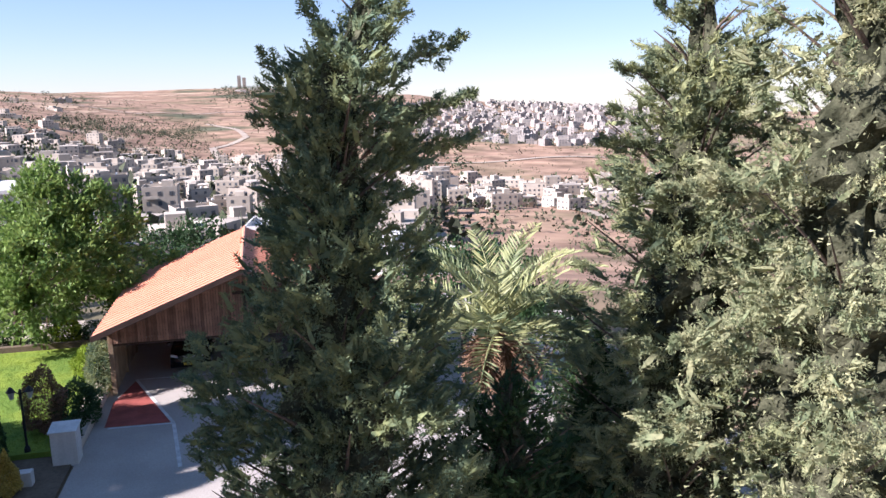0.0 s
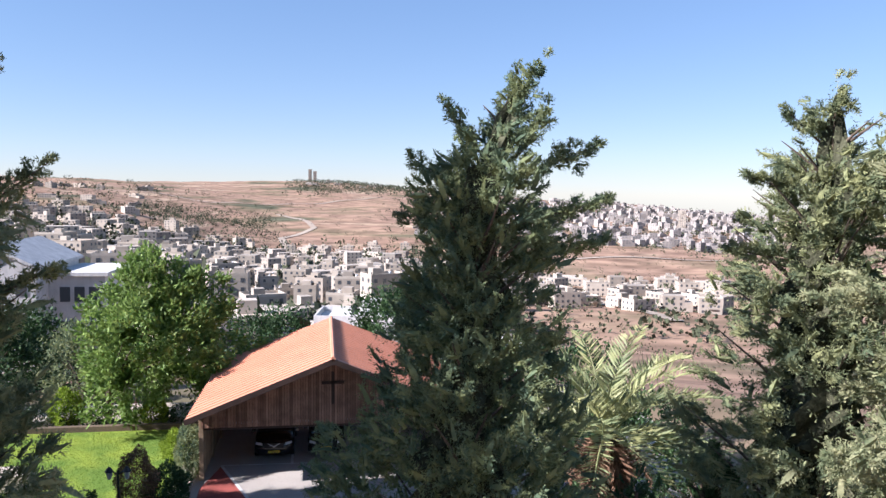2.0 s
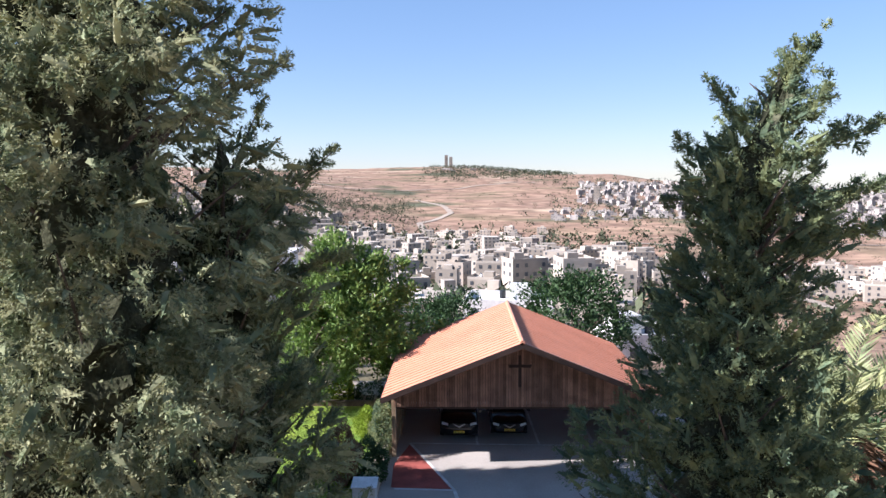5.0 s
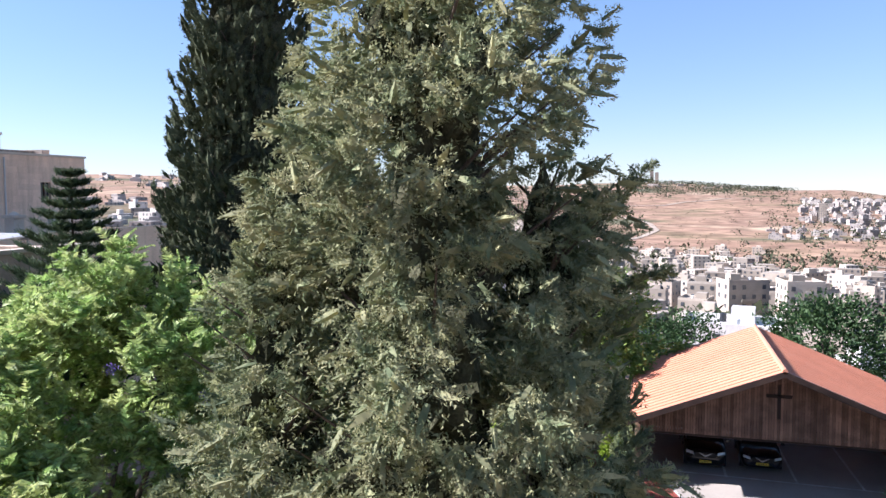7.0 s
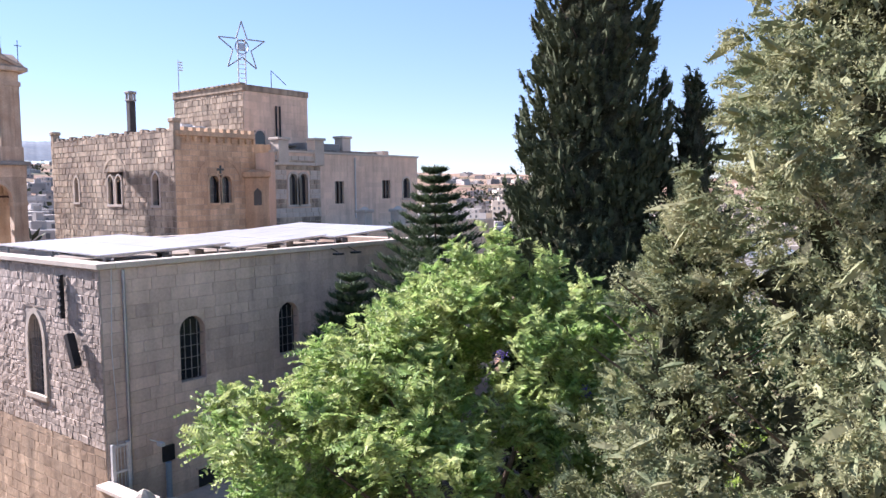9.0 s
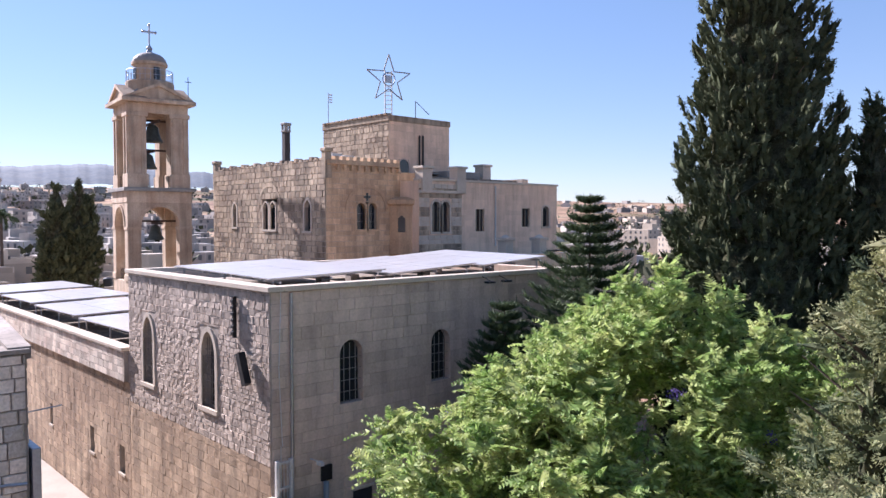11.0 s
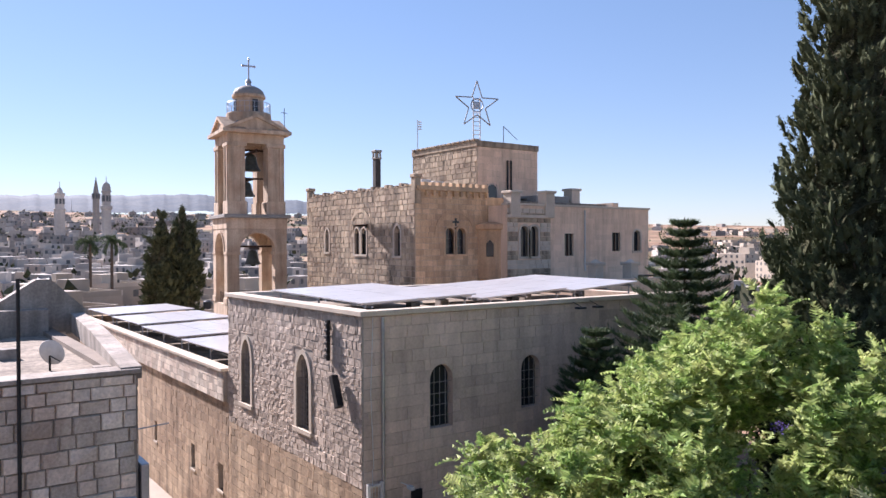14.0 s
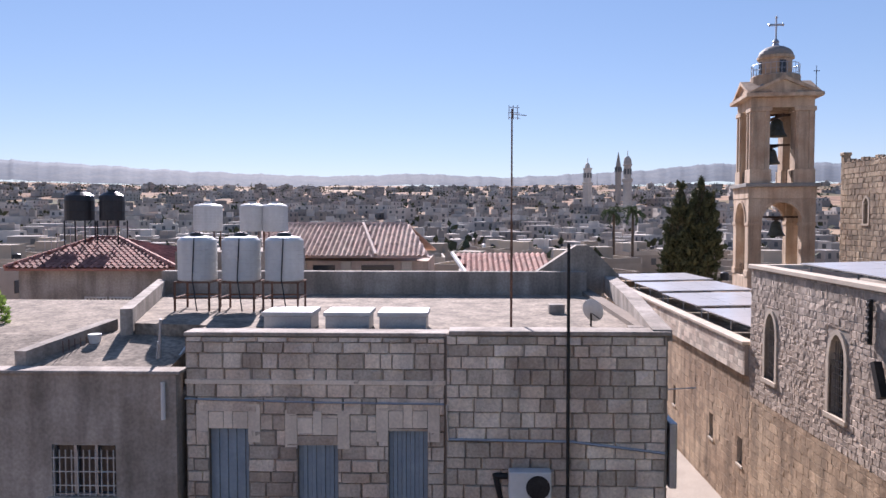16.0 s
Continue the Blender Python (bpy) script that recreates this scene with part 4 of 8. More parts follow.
def courses(u0, u1, z0, z1, course, length, holes, seed, vary=0.3):
    """Stones of a wall, as (u, z, width, height), in uneven courses around the openings."""
    rng = np.random.default_rng(seed)
    out = []
    z = z0
    while z < z1 - 0.05:
        h = min(course * rng.uniform(1 - vary * 0.5, 1 + vary * 0.5), z1 - z)
        for g in holes:
            if g[2] < z + h - 0.02 and g[3] > z + 0.02:
                if g[3] < z + h - 0.05:
                    out.append((max(g[0], u0), g[3], min(g[1], u1) - max(g[0], u0), z + h - g[3]))
                if g[2] > z + 0.05:
                    out.append((max(g[0], u0), z, min(g[1], u1) - max(g[0], u0), g[2] - z))
        u = u0 - rng.uniform(0, length)
        while u < u1:
            w = length * rng.uniform(1 - vary, 1 + vary)
            a, b = max(u, u0), min(u + w, u1)
            for g in holes:
                if g[2] < z + h - 0.02 and g[3] > z + 0.02:
                    if a < g[0] < b and g[1] >= b:
                        b = g[0]
                    elif g[0] <= a and a < g[1] < b:
                        a = g[1]
                    elif a < g[0] and g[1] < b:
                        if b - g[1] > 0.06:
                            out.append((g[1], z, b - g[1], h))
                        b = g[0]
                    elif g[0] <= a and b <= g[1]:
                        b = a
            if b - a > 0.05:
                out.append((a, z, b - a, h))
            u += w
        z += h
    return out


_CORNERS = np.array([[0, 0, 0], [1, 0, 0], [1, 0, 1], [0, 0, 1], [0, 1, 0], [1, 1, 0], [1, 1, 1], [0, 1, 1]], float)
_SIDES = np.array([[4, 5, 6, 7], [0, 1, 5, 4], [1, 2, 6, 5], [2, 3, 7, 6], [3, 0, 4, 7]])


def stone_stuff(name, face, stones, gap, proud, edge, mats, parent, seed, jitter=0.3):
    """Many stones of one wall joined: each has its own block with a bevelled front."""
    rng = np.random.default_rng(seed)
    s = np.array(stones)
    n = len(s)
    V = np.zeros((n, 8, 3))
    for k in range(8):
        inset = edge if _CORNERS[k, 1] else 0.0
        uu = s[:, 0] + gap / 2 + inset + (s[:, 2] - gap - 2 * inset) * _CORNERS[k, 0]
        zz = s[:, 1] + gap / 2 + inset + (s[:, 3] - gap - 2 * inset) * _CORNERS[k, 2]
        d = _CORNERS[k, 1] * proud * (1 + jitter * rng.uniform(-1, 1, n)) + 0.002
        w = face.at + face.sign * d
        V[:, k] = np.stack([w, uu, zz], 1) if face.plane == "x" else np.stack([uu, w, zz], 1)
    F = (np.arange(n)[:, None, None] * 8 + _SIDES[None]).reshape(-1, 4)
    me = fast_mesh(name, V.reshape(-1, 3), F, mats)
    ob = hang(new(name, me), parent)
    ob["kind"] = "stuff"
    return ob


def unit_stone(mat, name, edge=0.08, tilt=0.3):
    """A few stones of unit size with uneven fronts."""
    out = []
    rng = np.random.default_rng(77)
    for _ in range(6):
        V = _CORNERS.copy()
        for k in range(4, 8):
            V[k, 0] += edge * (1 - 2 * V[k, 0]) * rng.uniform(0.5, 1.6)
            V[k, 2] += edge * (1 - 2 * V[k, 2]) * rng.uniform(0.5, 1.6)
            V[k, 1] += rng.uniform(-tilt, tilt)
        out.append(fast_mesh(name, V, _SIDES, [mat]))
    return out


def stone_parts(name, face, stones, gap, proud, me, parent, seed):
    """The nearest stones, each an object of its own on one shared mesh."""
    rng = np.random.default_rng(seed)
    for u, z, w, h in stones:
        ob = new(name, me[int(rng.integers(len(me)))])
        d = proud * rng.uniform(0.7, 1.3)
        rows = Matrix.Identity(4)
        p = face.p(u + gap / 2, 0.002, z + gap / 2)
        if face.plane == "x":
            rows = Matrix(((0, face.sign * d, 0, p[0]), (w - gap, 0, 0, p[1]), (0, 0, h - gap, p[2]), (0, 0, 0, 1)))
        else:
            rows = Matrix(((w - gap, 0, 0, p[0]), (0, face.sign * d, 0, p[1]), (0, 0, h - gap, p[2]), (0, 0, 0, 1)))
        ob.parent = parent
        ob.matrix_parent_inverse = Matrix.Translation(-parent.location)
        ob.matrix_basis = rows


def arch_points(u, z, w, h, pointed=0.0, n=10):
    """Points of an arch head of width w over the spring line z, from left to right."""
    pts = []
    for i in range(n + 1):
        a = math.pi * (1 - i / n)
        x = math.cos(a)
        y = math.sin(a)
        if pointed:
            y = y * (1 - pointed) + pointed * (1 - abs(x)) ** 0.75 * 1.25
        pts.append((u + w / 2 + x * w / 2, z + y * h))
    return pts


def arch_window(parent, face, u, z, w, h, rise, surround=TRIM, depth=0.3, bars=(3, 5), ring=0.16, pointed=0.0, mullion=False, name="window", proud=0.06):
    """An arched window in an opening u..u+w, z..z+h (head included): surround, dark pane, iron grille."""
    spring = z + h - rise
    grille = LEAD
    head = arch_points(u, spring, w, rise, pointed)
    win = thing(name, "", "", face.p(u + w / 2, 0, z))
    del_keys = [k for k in win.keys()]
    for k in del_keys:
        del win[k]
    hang(win, parent)
    win.matrix_parent_inverse = Matrix.Translation(-parent.location)
    # spandrels close the corners of the square opening
    bm = bmesh.new()
    half = len(head) // 2
    face.prism(bm, head[: half + 1] + [(u, z + h)], -depth, 0.004)
    face.prism(bm, head[half:] + [(u + w, z + h)], -depth, 0.004)
    if ring:
        outer = arch_points(u - ring, spring, w + 2 * ring, rise + ring, pointed)
        for a, b, c, d in zip(head, head[1:], outer[1:], outer):
            face.prism(bm, [a, b, c, d], -0.05, proud)
        face.box(bm, u - ring, -0.05, z, u, proud, spring)
        face.box(bm, u + w, -0.05, z, u + w + ring, proud, spring)
        face.box(bm, u - ring * 1.2, -0.1, z - 0.14, u + w + ring * 1.2, proud + 0.05, z)
    part("surround", bm, surround, win)
    bm = bmesh.new()
    face.box(bm, u - 0.02, -depth - 0.04, z - 0.02, u + w + 0.02, -depth, z + h)
    part("pane", bm, PANE, win)
    if mullion:
        bm = bmesh.new()
        face.box(bm, u + w / 2 - 0.05, -depth, z, u + w / 2 + 0.05, -0.08, z + h - 0.1)
        part("mullion", bm, surround, win)
    if bars:
        for k in range(1, bars[0] + 1):
            bm = bmesh.new()
            tube(bm, face.p(u + w * k / (bars[0] + 1), -0.1, z), face.p(u + w * k / (bars[0] + 1), -0.1, z + h - rise * 0.25), 0.013, n=5)
            part("bar", bm, grille, win)
        for k in range(1, bars[1] + 1):
            bm = bmesh.new()
            tube(bm, face.p(u, -0.1, z + (h - rise * 0.5) * k / (bars[1] + 1)), face.p(u + w, -0.1, z + (h - rise * 0.5) * k / (bars[1] + 1)), 0.011, n=5)
            part("bar", bm, grille, win)
    return win


def solar_table(x0, x1, y0, y1, z, tilt_x, tilt_y, cols, rows, label, group, foot):
    """A tilted table of framed panels on rails and blocks. Heights fall by tilt along x and y."""
    cx, cy = (x0 + x1) / 2, (y0 + y1) / 2
    tab = thing("solar_panel_array", label, "solar panel", (cx, cy, foot), group)

    def zz(x, y):
        return z + (x - cx) * tilt_x + (y - cy) * tilt_y

    for i in range(cols):
        for j in range(rows):
            a, b = x0 + (x1 - x0) * i / cols + 0.015, x0 + (x1 - x0) * (i + 1) / cols - 0.015
            c, d = y0 + (y1 - y0) * j / rows + 0.015, y0 + (y1 - y0) * (j + 1) / rows - 0.015
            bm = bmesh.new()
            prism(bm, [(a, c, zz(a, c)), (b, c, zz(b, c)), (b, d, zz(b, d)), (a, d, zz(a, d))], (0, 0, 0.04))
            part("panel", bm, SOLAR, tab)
    for y in (y0 + 0.4, (y0 + y1) / 2, y1 - 0.4):
        bm = bmesh.new()
        tube(bm, (x0, y, zz(x0, y) - 0.12), (x1, y, zz(x1, y) - 0.12), 0.045, n=5)
        part("cross_rail", bm, METAL, tab)
    for x in np.linspace(x0 + 0.3, x1 - 0.3, 4):
        bm = bmesh.new()
        tube(bm, (x, y0, zz(x, y0) - 0.05), (x, y1, zz(x, y1) - 0.05), 0.035, n=5)
        part("rail", bm, METAL, tab)
    for x in (x0 + 0.3, (x0 + x1) / 2, x1 - 0.3):
        for y in np.linspace(y0 + 0.3, y1 - 0.3, max(2, int((y1 - y0) / 1.6))):
            bm = bmesh.new()
            box(bm, x - 0.2, y - 0.2, foot, x + 0.2, y + 0.2, foot + 0.3, 0.02)
            part("block", bm, CONCRETE, tab)
            bm = bmesh.new()
            tube(bm, (x, y, foot + 0.28), (x, y, zz(x, y) - 0.06), 0.04, n=5)
            part("post", bm, METAL, tab)
    return tab


# ---- the church block ----
church = thing("church", "tall church block of rubble and grey rendered stone", "church", (-35.0, 18.0, -1.0))
SOUTH = Face("y", 10.57, -1)      # rubble face
EAST = Face("x", -29.07, 1)       # grey rendered face
lancets = [(-38.75, 0.95), (-33.6, 1.0)]
holes_s = [(u, u + w, 6.45, 9.0) for u, w in lancets]
holes_e = [(13.03, 13.92, 6.88, 8.9), (16.9, 17.79, 7.05, 8.86)]
slits = [(-51.55, -51.1, 2.25, 3.3), (-45.3, -44.75, 2.25, 3.4), (-41.6, -41.0, 2.2, 3.35), (-57.5, -57.0, 2.3, 3.3)]
bm = bmesh.new()
holed(bm, SOUTH, -40.3, -29.07, -1.2, 10.6, 0.6, holes_s)
part("wall", bm, MORTAR, church)
bm = bmesh.new()
holed(bm, EAST, 11.17, 26.0, -1.2, 10.6, 0.6, holes_e)
part("wall", bm, PLASTER, church)
bm = bmesh.new()
box(bm, -40.3, 25.4, -1.2, -29.67, 26.0, 10.6)
part("wall", bm, PLASTER, church)
bm = bmesh.new()
box(bm, -40.3, 11.17, -1.2, -39.7, 25.4, 10.6)
part("wall", bm, PLASTER, church)
bm = bmesh.new()
box(bm, -39.7, 11.17, 10.1, -29.67, 25.4, 10.3)
part("roof", bm, ROOF_SCREED, church)
for a in ((-40.42, 10.45, -28.95, 11.0), (-40.42, 11.0, -40.0, 26.1), (-29.4, 11.0, -28.95, 26.1)):
    bm = bmesh.new()
    box(bm, a[0], a[1], 10.6, a[2], a[3], 10.76, 0.02)
    part("coping", bm, TRIM, church)
for (u, w), h in zip(lancets, holes_s):
    arch_window(church, SOUTH, u, 6.45, w, 2.55, 0.85, pointed=0.1, bars=(5, 9), ring=0.17)
for h in holes_e:
    arch_window(church, EAST, h[0], h[2], h[1] - h[0], h[3] - h[2], 0.44, surround=PLASTER, bars=(3, 4), ring=0.0, depth=0.28)
# quoins at the corner and smooth courses on the rendered face
st = courses(10.6, 26.0, -1.0, 10.58, 0.36, 0.75, holes_e, 3, 0.2)
stone_stuff("render_block", EAST, [s for s in st if s[1] + s[3] > 5.0 or s[0] < 14], 0.014, 0.013, 0.004, [PLASTER], church, 4)
st = courses(-40.3, -29.1, 5.4, 10.58, 0.2, 0.27, [(h[0] - 0.2, h[1] + 0.2, h[2] - 0.14, h[3] + 0.2) for h in holes_s], 5, 0.7)
low = [s for s in courses(-40.3, -29.1, -1.0, 5.4, 0.34, 0.55, [], 55, 0.4)]
st = [s for s in st if s[1] >= 5.4]
near = [s for s in st if s[0] > -32.6][:290]
keep = set(near)
stone_parts("stone", SOUTH, near, 0.016, 0.017, unit_stone(RUBBLE, "stone", 0.04, 0.7), church, 6)
stone_stuff("stonework", SOUTH, [s for s in st if s not in keep], 0.016, 0.017, 0.006, [RUBBLE], church, 7, 0.9)
stone_stuff("stonework", SOUTH, low, 0.012, 0.012, 0.003, [OLD_STONE], church, 56, 0.7)
bm = bmesh.new()
tube(bm, (-28.98, 11.23, 4.4), (-28.98, 11.23, 10.55), 0.05, n=8)
part("drain_pipe", bm, METAL, church, "grey metal drain pipe")
bm = bmesh.new()
for z0, z1, dy in ((4.4, 6.0, 0.0), (6.0, 8.4, 0.05), (8.4, 10.6, -0.04)):
    tube(bm, (-28.99, 10.85 + dy, z0), (-28.99, 10.85 - dy, z1), 0.012, n=5)
part("cable", bm, WHITE_PLASTIC, church)
bm = bmesh.new()
SOUTH.box(bm, -31.14, 0.05, 9.05, -31.04, 0.16, 10.35)
for k in range(6):
    SOUTH.box(bm, -31.17, 0.1, 9.15 + 0.2 * k, -31.01, 0.2, 9.25 + 0.2 * k, 0.01)
part("iron_anchor", bm, IRON, church, "black iron anchor bar on the wall")
bm = bmesh.new()
prism(bm, [(-30.62, 10.46, 8.62), (-30.42, 10.46, 8.7), (-30.02, 10.46, 7.8), (-30.22, 10.46, 7.68)], (0, -0.22, 0))
part("floodlight", bm, IRON, church, "dark tilted floodlight box")
for y in (19.3, 20.2):
    bm = bmesh.new()
    tube(bm, (-29.0, y, 10.66), (-28.55, y + 0.1, 10.45), 0.015, n=5)
    box(bm, -28.72, y - 0.12, 10.4, -28.45, y + 0.22, 10.47, 0.01)
    part("wall_lamp", bm, IRON, church)
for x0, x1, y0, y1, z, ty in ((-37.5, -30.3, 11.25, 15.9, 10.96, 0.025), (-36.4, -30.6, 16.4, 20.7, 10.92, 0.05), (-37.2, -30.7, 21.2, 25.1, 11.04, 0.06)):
    solar_table(x0, x1, y0, y1, z, -0.012, ty, 5, 2, "solar panels on the church roof, sky glare in their pale colour", "solar panels on the church roof", 10.3)

# lower wing with its solar panels
wing = thing("church_wing", "long low brown stone church wing with a roof parapet", "church", (-55.0, 15.0, -1.0))
bm = bmesh.new()
holed(bm, SOUTH, -72.0, -40.32, -1.3, 7.4, 0.6, slits)
part("wall", bm, MORTAR, wing)
bm = bmesh.new()
box(bm, -72.0, 18.4, -1.3, -40.5, 19.0, 7.4)
part("wall", bm, OLD_STONE, wing)
bm = bmesh.new()
box(bm, -72.0, 11.17, -1.3, -71.4, 18.4, 7.4)
part("wall", bm, OLD_STONE, wing)
bm = bmesh.new()
box(bm, -71.4, 11.17, 6.75, -40.42, 18.4, 6.95)
part("roof", bm, ROOF_SCREED, wing)
bm = bmesh.new()
box(bm, -72.0, 10.3, 7.42, -40.5, 10.85, 7.56, 0.02)
part("coping", bm, TRIM, wing)
st = courses(-72.0, -40.5, 6.15, 7.4, 0.3, 0.5, [], 8, 0.35)
stone_stuff("parapet_stone", Face("y", 10.42, -1), st, 0.018, 0.016, 0.005, [BLOCK], wing, 9)
bm = bmesh.new()
box(bm, -72.0, 10.42, 6.15, -40.5, 10.566, 7.4)
part("parapet", bm, MORTAR, wing)
st = courses(-72.0, -40.32, -1.2, 6.13, 0.36, 0.55, slits, 10, 0.4)
stone_stuff("stonework", SOUTH, st, 0.013, 0.013, 0.003, [OLD_STONE], wing, 11, 0.7)
for s in slits:
    w = thing("window", "", "", SOUTH.p((s[0] + s[1]) / 2, 0, s[2]))
    for k in list(w.keys()):
        del w[k]
    hang(w, wing)
    w.matrix_parent_inverse = Matrix.Translation(-wing.location)
    bm = bmesh.new()
    SOUTH.box(bm, s[0] - 0.02, -0.4, s[2] - 0.02, s[1] + 0.02, -0.35, s[3] + 0.02)
    part("pane", bm, PANE, w)
    bm = bmesh.new()
    SOUTH.box(bm, s[0] - 0.08, -0.1, s[2] - 0.1, s[1] + 0.08, 0.06, s[2])
    part("sill", bm, TRIM, w)
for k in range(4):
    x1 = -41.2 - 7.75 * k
    solar_table(x1 - 7.25, x1, 11.05, 16.9, 8.02, 0.012, 0.02, 4, 3, "solar panels on the low church roof, sky glare in their pale colour", "solar panels on the low roof", 6.95)
# raised forecourt in the angle under the trees
court = thing("forecourt", "raised stone forecourt with a coped wall at the church foot", "terrace", (-28.0, 13.0, 0.0))
bm = bmesh.new()
box(bm, -29.04, 10.62, -0.2, -26.6, 15.5, 3.4, 0.02)
part("floor", bm, PLASTER, court)
bm = bmesh.new()
box(bm, -29.04, 10.28, -0.2, -27.25, 10.56, 4.42, 0.02)
part("wall", bm, OLD_STONE, court)
bm = bmesh.new()
box(bm, -29.04, 10.2, 4.42, -27.2, 10.64, 4.55, 0.02)
part("coping", bm, LINTEL, court)
bm = bmesh.new()
box(bm, -27.2, 10.18, -0.2, -26.7, 10.66, 4.5, 0.02)
box(bm, -27.27, 10.1, 4.5, -26.63, 10.74, 4.62, 0.02)
lathe(bm, (-26.95, 10.42, 0), [(0.3, 4.62), (0.16, 4.78), (0.03, 4.86)], 8)
part("pier", bm, TRIM, court)
railing = thing("iron_railing", "white painted iron railing with a curved top", "railing", (-26.8, 12.0, 3.4))
arc = [(-26.8, 10.8 + 0.2 * k, 4.45 - 0.016 * k * k) for k in range(9)]
for p, q in zip(arc, arc[1:]):
    bm = bmesh.new()
    tube(bm, p, q, 0.03, n=6)
    part("top_rail", bm, WHITE_PAINT, railing)
    bm = bmesh.new()
    tube(bm, (p[0], p[1], 3.38), p, 0.016, n=5)
    part("bar", bm, WHITE_PAINT, railing)
bm = bmesh.new()
tube(bm, (-26.8, 10.8, 3.75), (-26.8, 12.4, 3.6), 0.022, n=6)
part("lower_rail", bm, WHITE_PAINT, railing)
gate = thing("metal_gate", "white metal gate leaning at the church wall", "gate", (-28.85, 10.9, 3.4))
for y in (10.64, 11.1):
    bm = bmesh.new()
    box(bm, -28.92, y - 0.05, 3.4, -28.8, y + 0.05, 5.62, 0.01)
    part("post", bm, WHITE_PAINT, gate)
for z in (3.9, 4.75, 5.5):
    bm = bmesh.new()
    box(bm, -28.89, 10.69, z, -28.83, 11.05, z + 0.07, 0.005)
    part("rail", bm, WHITE_PAINT, gate)
for y in (10.76, 10.87, 10.98):
    bm = bmesh.new()
    tube(bm, (-28.86, y, 3.97), (-28.86, y, 5.5), 0.014, n=5)
    part("bar", bm, WHITE_PAINT, gate)
# black box on the wall face stands in for a shaded niche
bm = bmesh.new()
EAST.box(bm, 12.27, 0.01, 4.6, 12.66, 0.1, 5.08, 0.015)
solid("meter_box", bm, IRON, "small shaded niche in the church wall, built as a black box", "meter box")
bm = bmesh.new()
tube(bm, (-28.9, 12.38, 3.4), (-28.9, 12.38, 4.6), 0.09, n=8)
solid("vent_pipe", bm, BLUE_SHUTTER, "blue-grey upright pipe below the niche", "pipe")
bm = bmesh.new()
tube(bm, (-28.97, 11.85, 5.42), (-28.7, 12.0, 5.36), 0.02, n=6)
box(bm, -28.76, 11.92, 5.26, -28.5, 12.06, 5.38, 0.02)
solid("security_camera", bm, WHITE_PLASTIC, "white security camera on a wall arm", "camera")
bm = bmesh.new()
tube(bm, (-29.0, 15.05, 6.35), (-28.75, 15.3, 5.98), 0.05, n=8)
solid("spout", bm, LEAD, "short grey water spout in the church wall", "spout")
low_window = thing("window", "", "", EAST.p(13.85, 0, 2.9))
for k in list(low_window.keys()):
    del low_window[k]
hang(low_window, church)
bm = bmesh.new()
EAST.box(bm, 13.5, 0.015, 3.42, 14.25, 0.04, 4.0)
part("pane", bm, PANE, low_window)
bm = bmesh.new()
EAST.box(bm, 13.42, 0.015, 4.0, 14.33, 0.07, 4.08, 0.01)
part("lintel", bm, TRIM, low_window)


# ---- the old monastery with the tower and the star ----
castle = thing("monastery", "crenellated old stone monastery with a square tower", "building", (-56.0, 36.0, -1.0))
CS, CE = Face("y", 26.5, -1), Face("x", -50.0, 1)
ch_s = [(-62.7, -61.8, 12.2, 14.0), (-58.1, -56.0, 12.0, 14.2), (-52.6, -51.7, 12.0, 14.1)]
ch_e = [(28.85, 30.6, 12.1, 13.9)]
bm = bmesh.new()
holed(bm, CS, -65.8, -50.0, -1.2, 16.6, 0.7, ch_s)
part("wall", bm, MORTAR, castle)
bm = bmesh.new()
holed(bm, CE, 27.2, 32.4, -1.2, 16.6, 0.7, ch_e)
part("wall", bm, MORTAR, castle)
for b in ((-65.8, 27.2, -65.1, 46.0, 16.6), (-65.1, 45.3, -50.0, 46.0, 16.0)):
    bm = bmesh.new()
    box(bm, b[0], b[1], -1.2, b[2], b[3], b[4])
    part("wall", bm, MORTAR, castle)
bm = bmesh.new()
box(bm, -65.1, 27.2, 15.7, -50.7, 45.3, 15.9)
part("roof", bm, ROOF_SCREED, castle)
stone_stuff("stonework", CS, courses(-65.8, -50.0, 5.0, 16.6, 0.38, 0.6, ch_s, 12, 0.4), 0.03, 0.04, 0.012, [LIMESTONE], castle, 13, 0.4)
stone_stuff("stonework", CE, courses(26.5, 32.5, 5.0, 16.6, 0.38, 0.6, ch_e, 14, 0.4), 0.018, 0.016, 0.004, [BOUNCE_LIT_STONE], castle, 15, 0.4)
arch_window(castle, CS, -62.55, 12.2, 0.6, 1.75, 0.4, bars=None, pointed=0.3)
arch_window(castle, CS, -57.95, 12.05, 0.72, 1.9, 0.4, bars=None, pointed=0.15, ring=0.1, depth=0.2)
arch_window(castle, CS, -56.95, 12.05, 0.72, 1.9, 0.4, bars=None, pointed=0.15, ring=0.1, depth=0.2)
arch_window(castle, CS, -52.5, 12.0, 0.75, 2.0, 0.45, bars=None, pointed=0.3)
arch_window(castle, CE, 28.9, 12.1, 0.72, 1.75, 0.36, bars=(1, 2), surround=BOUNCE_LIT_STONE)
arch_window(castle, CE, 29.85, 12.1, 0.72, 1.75, 0.36, bars=(1, 2), surround=BOUNCE_LIT_STONE)
# the large blind arches over the paired windows
for f, u, w, z, mat in ((CS, -58.45, 2.8, 13.6, LIMESTONE), (CE, 28.2, 3.1, 13.4, BOUNCE_LIT_STONE)):
    bm = bmesh.new()
    a, b = arch_points(u, z, w, 1.5), arch_points(u - 0.22, z, w + 0.44, 1.72)
    f.prism(bm, a + b[::-1], 0.0, 0.06)
    part("blind_arch", bm, mat, castle)
bm = bmesh.new()
